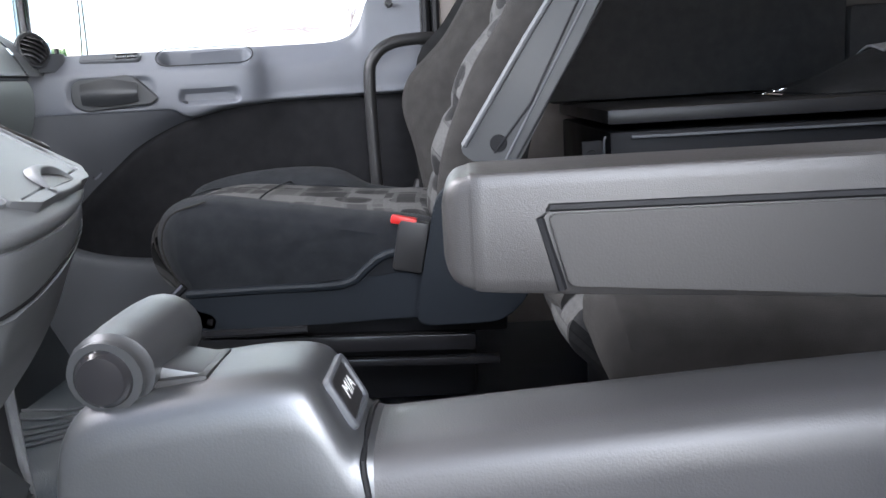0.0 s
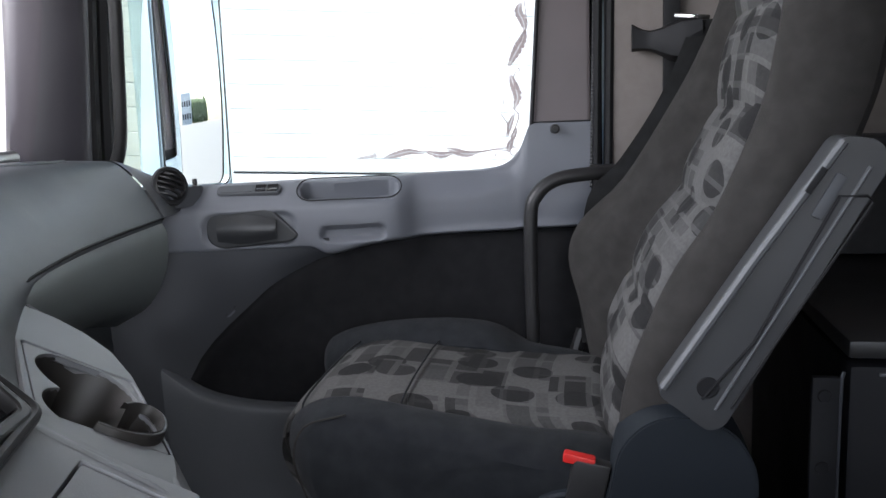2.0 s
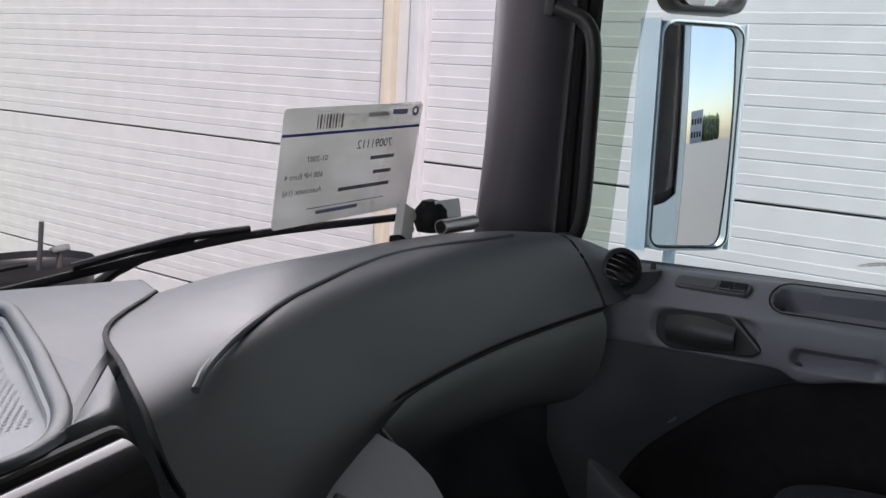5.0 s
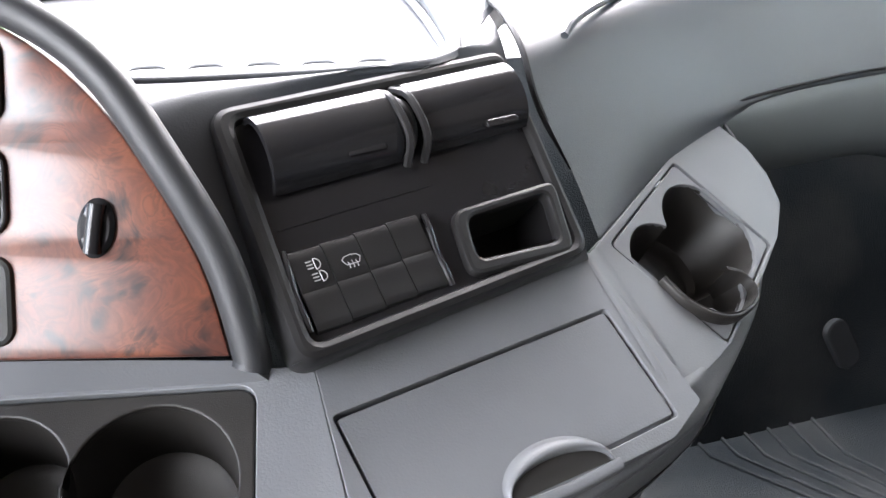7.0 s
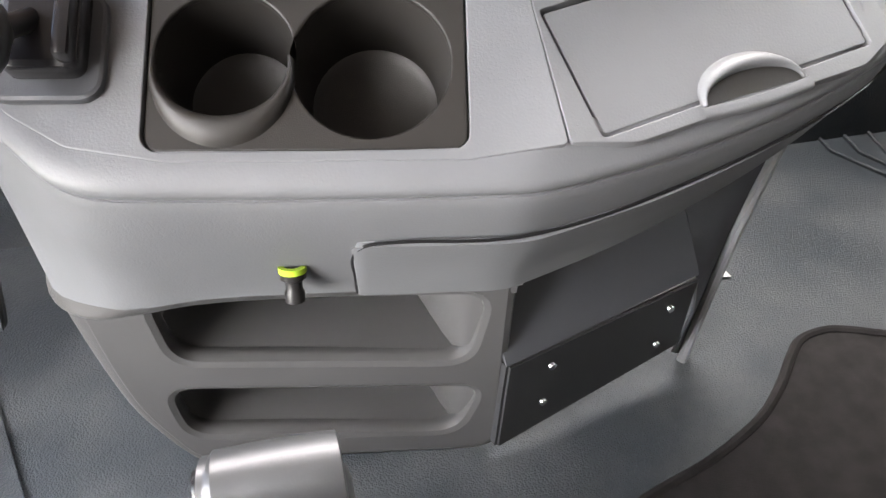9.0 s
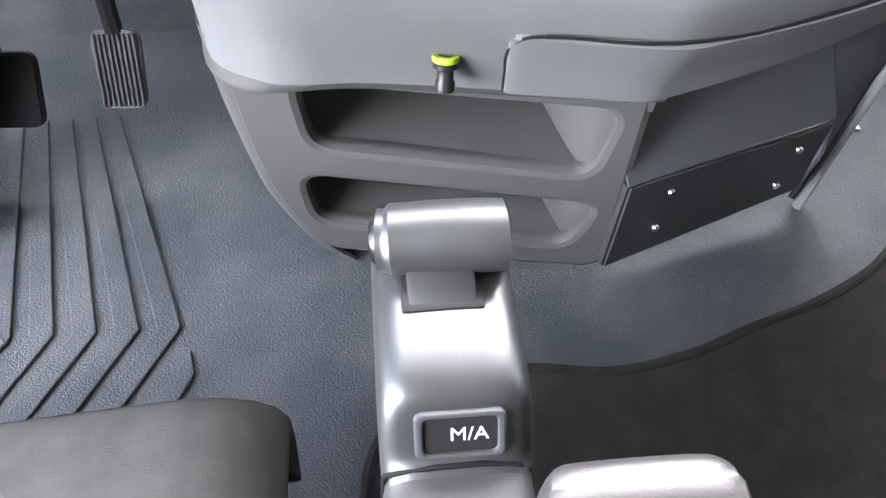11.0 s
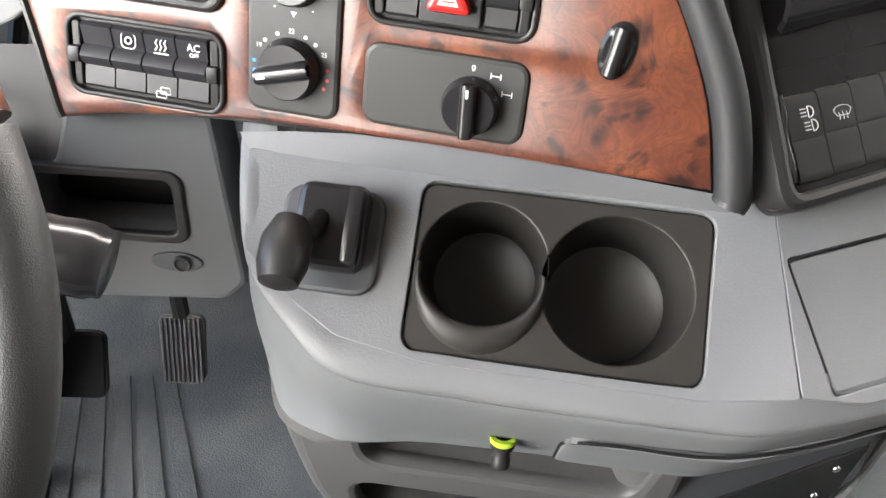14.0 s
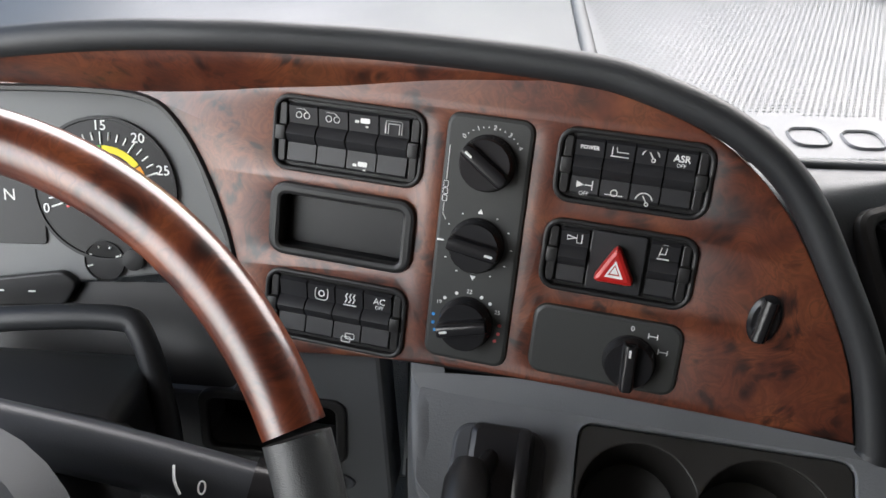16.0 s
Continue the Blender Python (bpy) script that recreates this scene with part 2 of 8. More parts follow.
COWL = plastic("near_black_column_plastic", (0.021, 0.022, 0.024), 0.42, 1300, 0.25, 0.1)
DOOR_TOP = plastic("grey_door_plastic", (0.104, 0.109, 0.124), 0.5, 1300, 0.25, 0.07)
DOOR_LOW = cloth("black_door_felt", (0.0085, 0.0085, 0.0095), (0.017, 0.0165, 0.018), 900)
SEAL = plastic("black_rubber_seal", (0.008, 0.008, 0.009), 0.6, 600, 0.2, 0.15, 0.2)
STEEL = plastic("grey_steel", (0.45, 0.45, 0.44), 0.35, 300, 0.1, 0.2, metal=1.0)
CHROME = plastic("bright_chrome", (0.75, 0.75, 0.76), 0.12, 200, 0.02, 0.05, metal=1.0)
WHITE = plastic("white_print", (0.72, 0.72, 0.70), 0.6, 300, 0.0, 0.03)
RED = plastic("red_plastic", (0.42, 0.018, 0.016), 0.3, 600, 0.05, 0.1)
WOOD = burl("burl_walnut_lacquer")
GLASS = pane("window_glass")
WINDSCREEN = pane("windscreen_glass", (0.97, 0.915, 0.925))
TINTED = pane("tinted_deflector", (0.74, 0.77, 0.72))
MIRROR, _, _, mp_ = material("mirror_silver")
mp_.inputs["Metallic"].default_value, mp_.inputs["Roughness"].default_value, mp_.inputs["Base Color"].default_value = 1.0, 0.015, (0.86, 0.88, 0.88, 1)


# ---- building blocks ----
def frame_of(origin, yaw, lean):
    """A flat panel's own axes: along it, up it and out of it; yaw about z, lean back from upright, in degrees."""
    a, b = radians(yaw), radians(lean)
    u, h = Vector((math.cos(a), math.sin(a), 0)), Vector((-math.sin(a), math.cos(a), 0))
    v = math.cos(b) * Vector((0, 0, 1)) + math.sin(b) * h
    m = Matrix((u, v, u.cross(v))).transposed().to_4x4()
    m.translation = origin
    return m


def thing(name, base, label, category, group="", kind=""):
    ob = new(name)
    ob.location, ob.empty_display_size = base, 0.05
    ob["base"] = base
    return tagged(ob, label, category, group, kind)


def attach(name, me, mat, parent=None, label="", smooth=True):
    me.materials.clear()
    me.materials.append(mat)
    if smooth:
        me.polygons.foreach_set("use_smooth", [True] * len(me.polygons))
        me.set_sharp_from_angle(angle=radians(38))
    ob = new(name, me)
    if parent is not None:
        ob.parent = parent
        if parent.data is None:
            ob.matrix_parent_inverse = Matrix.Translation(-Vector(parent.location))
    return tagged(ob, label)


def part(name, bm, mat, parent=None, label="", smooth=True):
    me = bpy.data.meshes.new(name)
    bm.to_mesh(me)
    bm.free()
    return attach(name, me, mat, parent, label, smooth)


def rrect(cx, cy, w, h, r, n=4):
    pts = []
    for sx, sy, a0 in ((1, 1, 0), (-1, 1, 90), (-1, -1, 180), (1, -1, 270)):
        for k in range(n + 1):
            a = radians(a0 + 90 * k / n)
            pts.append((cx + sx * (w / 2 - r) + r * math.cos(a), cy + sy * (h / 2 - r) + r * math.sin(a)))
    return pts


def disc(cx, cy, r, n=28, ry=None):
    return [(cx + r * math.cos(2 * math.pi * k / n), cy + (ry or r) * math.sin(2 * math.pi * k / n)) for k in range(n)]


def rounded(poly, r, n=4):
    """A polygon with its corners rounded."""
    out, m = [], len(poly)
    for i in range(m):
        a, b, c = Vector(poly[i - 1]), Vector(poly[i]), Vector(poly[(i + 1) % m])
        d1, d2 = (a - b), (c - b)
        k = min(r, d1.length * 0.45, d2.length * 0.45)
        p, q = b + d1.normalized() * k, b + d2.normalized() * k
        for j in range(n + 1):
            s = j / n
            out.append(tuple((1 - s) ** 2 * p + 2 * s * (1 - s) * b + s * s * q))
    return out


def catmull(pts, n, closed=False):
    """A smooth line through points, n steps between each two."""
    pts = [Vector(p) for p in pts]
    m, out = len(pts), []
    for i in range(m if closed else m - 1):
        if closed:
            p0, p1, p2, p3 = pts[i - 1], pts[i], pts[(i + 1) % m], pts[(i + 2) % m]
        else:
            p1, p2 = pts[i], pts[i + 1]
            p0, p3 = pts[i - 1] if i else 2 * p1 - p2, pts[i + 2] if i + 2 < m else 2 * p2 - p1
        for k in range(n):
            t = k / n
            out.append(0.5 * ((2 * p1) + (p2 - p0) * t + (2 * p0 - 5 * p1 + 4 * p2 - p3) * t * t + (3 * p1 - p0 - 3 * p2 + p3) * t ** 3))
    if not closed:
        out.append(pts[-1])
    return out


def plate_mesh(name, loops, m, depth, bevel=0.0015):
    cu = bpy.data.curves.new(name, "CURVE")
    cu.dimensions, cu.fill_mode = "2D", "BOTH"
    cu.extrude, cu.bevel_depth, cu.bevel_resolution, cu.offset = max(depth / 2 - bevel, 0.00005), bevel, 1, -bevel
    for loop in loops:
        sp = cu.splines.new("POLY")
        sp.points.add(len(loop) - 1)
        for p, (x, y) in zip(sp.points, loop):
            p.co = (x, y, 0, 1)
        sp.use_cyclic_u = True
    ob = bpy.data.objects.new(name, cu)
    me = bpy.data.meshes.new_from_object(ob)
    bpy.data.objects.remove(ob)
    bm = bmesh.new()
    bm.from_mesh(me)
    bmesh.ops.remove_doubles(bm, verts=bm.verts[:], dist=0.00001)
    bm.to_mesh(me)
    bm.free()
    me.transform(m @ Matrix.Translation((0, 0, -depth / 2)))
    return me


def plate(name, loops, m, depth, mat, parent=None, bevel=0.0015, label="", lift=0.0):
    """A flat piece with rounded edges; its front lies lift above the plane of m, and later loops cut holes."""
    ob = attach(name, plate_mesh(name, loops, m @ Matrix.Translation((0, 0, lift)), depth, bevel), mat, parent, label)
    out = m.col[2].to_3d().normalized()
    for f in ob.data.polygons:
        if abs(f.normal.dot(out)) > 0.995 and mat is not WOOD:
            f.use_smooth = False
    return ob


def text(name, words, m, size, mat, parent, spin=0, label="", bold=0.0):
    cu = bpy.data.curves.new(name, "FONT")
    cu.body, cu.size, cu.align_x, cu.align_y, cu.extrude, cu.offset = words, size, "CENTER", "CENTER", 0.00006, bold
    cu.resolution_u = 3
    ob = bpy.data.objects.new(name, cu)
    me = bpy.data.meshes.new_from_object(ob)
    bpy.data.objects.remove(ob)
    me.transform(m @ pose(0, 0, 0, 0, 0, spin))
    return attach(name, me, mat, parent, label, smooth=False)


def loft(rows, nu=4, nv=4, closed=False, caps=False, thick=0.0):
    """A smooth skin through rows of points; closed: each row is a ring."""
    fine = [catmull(r, nv, closed) for r in rows]
    cols = [catmull([r[j] for r in fine], nu) for j in range(len(fine[0]))]
    bm = bmesh.new()
    grid = [[bm.verts.new(c[i]) for c in cols] for i in range(len(cols[0]))]
    w = len(cols)
    for i in range(len(grid) - 1):
        for j in range(w if closed else w - 1):
            k = (j + 1) % w
            bm.faces.new((grid[i][j], grid[i][k], grid[i + 1][k], grid[i + 1][j]))
    if caps:
        for ring, flip in ((grid[0], True), (grid[-1], False)):
            c = bm.verts.new(sum((v.co for v in ring), Vector()) / len(ring))
            for j in range(w):
                a, b = ring[j], ring[(j + 1) % w]
                bm.faces.new((b, a, c) if flip else (a, b, c))
    bmesh.ops.recalc_face_normals(bm, faces=bm.faces)
    if thick:
        bmesh.ops.solidify(bm, geom=bm.faces[:], thickness=thick)
    return bm


def rbox(size, m, bevel=0.004, seg=2):
    bm = bmesh.new()
    bmesh.ops.create_cube(bm, size=1.0, matrix=Matrix.Diagonal((*size, 1)))
    if bevel:
        bmesh.ops.bevel(bm, geom=bm.edges[:], offset=bevel, segments=seg, affect="EDGES", profile=0.6)
    bm.transform(m)
    return bm


def prism(profile, m, depth, bevel=0.004):
    """A solid of the given outline in m's plane, depth long behind it."""
    bm = bmesh.new()
    front = [bm.verts.new((x, y, 0)) for x, y in profile]
    back = [bm.verts.new((x, y, -depth)) for x, y in profile]
    bm.faces.new(front), bm.faces.new(back[::-1])
    for i in range(len(front)):
        j = (i + 1) % len(front)
        bm.faces.new((front[i], back[i], back[j], front[j]))
    bmesh.ops.recalc_face_normals(bm, faces=bm.faces)
    if bevel:
        bmesh.ops.bevel(bm, geom=bm.edges[:], offset=bevel, segments=2, affect="EDGES", clamp_overlap=True)
    bm.transform(m)
    return bm


def tube(points, r, n=10, smooth=5, closed=False, flat=1.0):
    """A round rod along a smooth line."""
    line = catmull(points, smooth, closed) if smooth else [Vector(p) for p in points]
    bm, rings = bmesh.new(), []
    up = Vector((0.13, 0.21, 0.97))
    for i, p in enumerate(line):
        d = (line[(i + 1) % len(line)] if (closed or i + 1 < len(line)) else p) - (line[i - 1] if (closed or i) else p)
        d.normalize()
        a = up - d * up.dot(d)
        a.normalize()
        up, b = a, d.cross(a)
        rr = r[i * (len(r) - 1) // max(1, len(line) - 1)] if isinstance(r, (list, tuple)) else r
        rings.append([bm.verts.new(p + a * (rr * math.cos(2 * math.pi * k / n)) + b * (rr * flat * math.sin(2 * math.pi * k / n))) for k in range(n)])
    for i in range(len(rings) if closed else len(rings) - 1):
        s, t = rings[i], rings[(i + 1) % len(rings)]
        for k in range(n):
            bm.faces.new((s[k], s[(k + 1) % n], t[(k + 1) % n], t[k]))
    if not closed:
        bm.faces.new(rings[0][::-1]), bm.faces.new(rings[-1])
    bmesh.ops.recalc_face_normals(bm, faces=bm.faces)
    return bm


def lathe(profile, m, n=32, squash=1.0):
    """A turned shape: (radius, height) pairs about m's third axis."""
    bm = bmesh.new()
    rings = []
    for r, z in profile:
        rings.append([bm.verts.new((r * math.cos(2 * math.pi * k / n), r * squash * math.sin(2 * math.pi * k / n), z)) for k in range(n)] if r > 1e-6 else [bm.verts.new((0, 0, z))])
    for a, b in zip(rings, rings[1:]):
        for k in range(n):
            j = (k + 1) % n
            f = [a[k % len(a)], a[j % len(a)], b[j % len(b)], b[k % len(b)]]
            f = [v for i, v in enumerate(f) if v not in f[:i]]
            if len(f) > 2:
                bm.faces.new(f)
    bmesh.ops.recalc_face_normals(bm, faces=bm.faces)
    bm.transform(m)
    return bm


def joined(c1, r1, c2, r2, n=40):
    """The outline of two circles that run into each other."""
    out = []
    for (cx, cy), r, (ox, oy), q in ((c1, r1, c2, r2), (c2, r2, c1, r1)):
        start = math.atan2(oy - cy, ox - cx)
        for k in range(n):
            a = start + 2 * math.pi * k / n
            x, y = cx + r * math.cos(a), cy + r * math.sin(a)
            if (x - ox) ** 2 + (y - oy) ** 2 > q * q:
                out.append((x, y))
    return out


# ---- outside: ground, wall, distance ----
ASPHALT = leathery("grey_yard_asphalt", (0.16, 0.155, 0.15), 0.85, 60, 0.3, (0.3, 0.29, 0.27), 0.4)
PANEL_WHITE = plastic("white_wall_sheet", (0.62, 0.63, 0.63), 0.45, 40, 0.05, 0.05)
POST_PAINT = plastic("cream_post_paint", (0.66, 0.60, 0.48), 0.5, 60, 0.05, 0.06)
ground = part("ground", rbox((300, 300, 0.2), pose(0, 0, -1.45), 0), ASPHALT)
tagged(ground, "wide grey asphalt yard round the truck", "ground", kind="structure")

# the hall's wall runs past the truck at a slant and climbs a little against the cab's floor; y along it, -x its face
WALL_M = Matrix(((0.966, -0.258, 0.0158, 3.35), (0.259, 0.964, -0.0589, 1.40), (0.0, 0.057, 0.998, 0.0), (0, 0, 0, 1)))
building = thing("building", (3.35, 1.4, -1.35), "long hall with white ribbed sandwich-panel wall", "building")


def wall_panel(z0, z1, y0, y1):
    prof, z = [], z0 + 0.012
    pitch = 0.1085
    while z + pitch < z1 - 0.01:
        prof += [(0.0, z), (0.0, z + pitch * 0.52), (0.0024, z + pitch * 0.535), (0.0024, z + pitch * 0.57), (0.0, z + pitch * 0.59), (-0.0010, z + pitch * 0.97), (0.0, z + pitch)]
        z += pitch
    prof = [(0.018, z0 + 0.004), (0.0, z0 + 0.012)] + prof + [(0.0, z1 - 0.006), (0.018, z1 - 0.002)]
    bm = bmesh.new()
    a = [bm.verts.new(WALL_M @ Vector((x, y0, z))) for x, z in prof]
    b = [bm.verts.new(WALL_M @ Vector((x, y1, z))) for x, z in prof]
    for i in range(len(a) - 1):
        bm.faces.new((a[i], b[i], b[i + 1], a[i + 1]))
    return bm


for k in range(7):
    part("panel", wall_panel(0.468 + 0.985 * (k - 3), 0.468 + 0.985 * (k - 2), -9.0, 7.0), PANEL_WHITE, building, smooth=False)
part("core", rbox((0.2, 16.0, 6.8), WALL_M @ pose(0.125, -1.0, 0.92), 0), SEAL, building, "dark joint behind the panels")
part("door_jamb", rbox((0.03, 0.26, 6.6), WALL_M @ pose(-0.012, 2.352, 0.95), 0.004), PANEL_WHITE, building)
part("door_post", rbox((0.07, 0.062, 6.6), WALL_M @ pose(-0.05, 2.436, 0.95), 0.008), POST_PAINT, building, "cream upright post")
part("door_post", rbox((0.06, 0.062, 6.6), WALL_M @ pose(-0.045, 2.274, 0.95), 0.008), PANEL_WHITE, building, "narrow white upright post")
part("corner_trim", rbox((0.28, 0.12, 6.8), WALL_M @ pose(0.09, 7.06, 0.92), 0.01), PANEL_WHITE, building, "white corner trim")

# ---- the cab's shell ----
FLOOR_LABEL = "blue-grey grained rubber floor covering, dusty"
floor = part("floor", rbox((2.36, 2.1, 0.04), pose(0.06, 0.22, -0.02), 0.004), RUBBER)
tagged(floor, FLOOR_LABEL, "floor", kind="structure")
toe = part("wall_front", rbox((2.3, 0.03, 0.62), pose(0.06, 1.10, 0.27, -22), 0.004), RUBBER)
tagged(toe, "rubber-lined toe board below the dashboard", "wall", kind="structure")
ceiling = part("ceiling", rbox((2.5, 2.45, 0.05), pose(0.06, 0.17, 1.66), 0.01), HEAD)
tagged(ceiling, "beige headlining over the cab", "ceiling", kind="structure")
rear = part("wall_rear", rbox((2.5, 0.05, 1.75), pose(0.06, -0.86, 0.83), 0.01), HEAD)
tagged(rear, "beige cloth-lined rear wall of the cab", "wall", kind="structure")
side = part("wall_right", rbox((0.05, 1.03, 1.75), pose(1.262, -0.31, 0.83), 0.01), HEAD)
tagged(side, "beige-grey cloth-lined side wall behind the door", "wall", kind="structure")
kick = part("wall_left_kick", rbox((0.05, 0.62, 0.62), pose(-1.10, 0.93, 0.29), 0.01), SPEAKER)
tagged(kick, "dark kick panel beside the driver's footwell", "wall", kind="structure")
lining = part("wall_left_door", rbox((0.05, 1.05, 0.32), pose(-1.16, 0.095, 0.13), 0.01), SPEAKER)
tagged(lining, "dark lower lining of the driver's door", "wall", kind="structure")
side2 = part("wall_left", rbox((0.05, 0.44, 1.75), pose(-1.17, -0.64, 0.83), 0.01), HEAD)
header = part("wall_left_header", rbox((0.054, 1.80, 0.30), pose(-1.17, 0.44, 1.52), 0.01), HEAD)
tagged(header, "beige lining over the driver's door", "wall", kind="structure")
tagged(side2, "beige-grey cloth-lined side wall behind the driver", "wall", kind="structure")
strip = part("trim", tube([(1.225, -0.36, 0.45), (1.225, -0.36, 1.6)], 0.014, smooth=0), TRIM)
tagged(strip, "grey upright trim strip on the side wall", "trim", kind="structure")
front_low = part("front_panel", rbox((2.4, 0.04, 0.9), pose(0.06, 1.28, 0.05), 0.01), SEAL)
tagged(front_low, "dark bulkhead below the windscreen", "wall", kind="structure")

# ---- passenger door ----
DOOR_YAW = 10.3


def door_x(y):
    return 1.248 - 0.1825 * (y - 0.386)


OUTER = plastic("pale_blue_white_door_paint", (0.55, 0.66, 0.72), 0.3, 60, 0.03, 0.05)
door = thing("door_1", (1.2, 0.7, 0.05), "closed grey passenger door with black felt lower lining and a large window", "door", kind="structure")
GM = Matrix(((0.180, 0.0, -0.984, 1.248), (-0.984, 0.0, -0.180, 0.386), (0.0, 1.0, 0.0, 0.0), (0, 0, 0, 1)))   # along to the rear, up, inwards


def gu(y):
    return -(y - 0.386) / 0.984


hole = rounded([(gu(0.352), 0.622), (gu(1.150), 0.600), (gu(1.085), 1.36), (gu(0.30), 1.36)], 0.075, 6)
plate("window_frame", [[(gu(0.235), 0.56), (gu(1.20), 0.56), (gu(1.13), 1.62), (gu(0.235), 1.62)], hole], GM, 0.05, TRIM, door, 0.008, lift=0.03, label="mauve-grey plastic window surround")
seal_loop = [GM @ Vector((x, y, 0.034)) for x, y in hole]
part("seal", tube(seal_loop, 0.004, 6, 0, True), SEAL, door)
g = plate("pane", [rounded([(gu(0.33), 0.60), (gu(1.17), 0.60), (gu(1.10), 1.40), (gu(0.28), 1.40)], 0.06)], GM, 0.005, GLASS, door, 0.001, lift=-0.012)
g.visible_shadow = False
wd = plate("wind_deflector", [rounded([(-0.80, 0.60), (-0.724, 0.60), (-0.688, 0.945), (-0.62, 1.30), (-0.66, 1.38), (-0.72, 1.38)], 0.02)], GM, 0.0012, TINTED, door, 0.0, lift=-0.042, label="grey tinted wind deflector")
wd.visible_shadow = False

YS = [0.215, 0.290, 0.338, 0.352, 0.362, 0.378, 0.402, 0.440, 0.50, 0.545, 0.58, 0.64, 0.70, 0.735, 0.80, 0.85, 0.957, 1.03, 1.10]
CZ = [0.525, 0.525, 0.525, 0.525, 0.525, 0.524, 0.524, 0.524, 0.523, 0.522, 0.519, 0.512, 0.500, 0.490, 0.458, 0.42, 0.314, 0.16, 0.04]
W_ = [0.048, 0.049, 0.050, 0.051, 0.052, 0.053, 0.056, 0.060, 0.066, 0.076, 0.100, 0.109, 0.112, 0.113, 0.116, 0.118, 0.125, 0.13, 0.13]
TOP = [0.723, 0.723, 0.722, 0.699, 0.676, 0.657, 0.645, 0.640]   # the corner piece climbs beside the window


def hollow(bm, m, w, h, r, deep, soft):
    """Presses a soft-edged rounded oblong into a skin, along m's third axis."""
    back = m.inverted()
    for v in bm.verts:
        q = back @ v.co
        if abs(q.z) < 0.05:
            qx, qy = abs(q.x) - w / 2 + r, abs(q.y) - h / 2 + r
            d = math.hypot(max(qx, 0), max(qy, 0)) + min(max(qx, qy), 0) - r
            k = min(1.0, max(0.0, -d / soft))
            v.co -= m.col[2].to_3d() * (deep * k * k * (3 - 2 * k))
    return bm


rows_up, rows_low = [], []
for i, (y, cz, w) in enumerate(zip(YS, CZ, W_)):
    x = door_x(y)
    c = min(1.0, max(0.0, (0.44 - y) / 0.09))
    zt = TOP[i] if i < len(TOP) else 0.640 - 0.016 * (y - 0.44)
    rows_up.append([(x - 0.010, y, zt), (x - 0.030 - 0.005 * c, y, zt - 0.001), (x - w * 0.58 - (0.040 - w * 0.58) * c, y, 0.634 + (zt - 0.648) * c), (x - w * 0.94, y, 0.602 + 0.012 * c), (x - w, y, 0.575),
                    (x - w * 0.97, y, max(0.53, cz + 0.02)), (x - w * 0.8 - 0.012, y, cz + 0.006), (x - w * 0.7, y, cz)])
    lo = cz - 0.004
    rows_low.append([(x - w * 0.7 + 0.012, y, lo + 0.01), (x - w * 0.55 - 0.012, y, lo - 0.02), (x - 0.052, y, lo * 0.75), (x - 0.05, y, lo * 0.4), (x - 0.055, y, 0.03)])
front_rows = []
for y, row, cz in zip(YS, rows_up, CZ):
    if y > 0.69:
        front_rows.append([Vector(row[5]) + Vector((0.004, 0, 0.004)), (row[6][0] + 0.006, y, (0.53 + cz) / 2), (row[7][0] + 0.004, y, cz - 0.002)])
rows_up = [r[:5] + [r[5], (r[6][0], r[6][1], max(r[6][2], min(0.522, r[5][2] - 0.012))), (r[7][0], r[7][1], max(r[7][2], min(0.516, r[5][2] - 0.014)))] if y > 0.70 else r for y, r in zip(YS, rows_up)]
# Split from the upper panel so its colour can carry the dashboard's shade.
part("speaker_panel", loft(front_rows, 4, 3), SPEAKER, door, "dark grey speaker panel, its tone also holding the dashboard's shade")
part("lower_panel", loft(rows_low, 4, 4), DOOR_LOW, door, "black felt lower lining")
part("door_pocket", loft([[(door_x(y) - 0.085, y, z + 0.004), (door_x(y) - 0.104, y, z), (door_x(y) - 0.112, y, z - 0.02), (door_x(y) - 0.108, y, z * 0.5), (door_x(y) - 0.10, y, 0.02)] for y, z in ((0.24, 0.212), (0.45, 0.212), (0.70, 0.212), (0.80, 0.215), (0.89, 0.228), (0.957, 0.252), (1.02, 0.30))], 4, 4), GREY_DARK, door, "grey moulded pocket along the foot of the door")
part("core", rbox((0.02, 0.98, 0.62), pose(door_x(0.69) + 0.012, 0.69, 0.32, 0, 0, DOOR_YAW), 0), SEAL, door)


def door_frame(y, z, inset):
    """Axes on the door's inner side: towards the rear, up, inwards."""
    m = GM.copy()
    m.translation = (door_x(y) - inset, y, z)
    return m


# upper panel with its tray, finger grip and handle hollow pressed in; switches
tm = Matrix.Translation((door_x(0.664) - 0.085, 0.664, 0.6190)) @ pose(0, 0, 0, -40, 0, 90 + DOOR_YAW)
skin = loft(rows_up, 16, 10)
hollow(skin, tm, 0.180, 0.046, 0.022, 0.034, 0.011)
hollow(skin, door_frame(0.655, 0.541, 0.110), 0.125, 0.036, 0.017, 0.014, 0.012)
hollow(skin, door_frame(0.834, 0.556, 0.117), 0.170, 0.068, 0.028, 0.010, 0.012)
part("upper_panel", skin, DOOR_TOP, door, "moulded grey upper panel with armrest, tray and corner piece")
part("tray_joint", tube([tm @ Vector((x, y, 0.0035)) for x, y in rrect(0, 0, 0.190, 0.056, 0.027, 6)], 0.0012, 6, 0, True), SEAL, door, "thin dark joint round the oblong tray")
part("corner_joint", tube([(door_x(y) - 0.0355, y, 0.7235) for y in (0.222, 0.28, 0.342)], 0.0014, 6, 2), SEAL, door)
hp = door_frame(0.832, 0.557, 0.112)
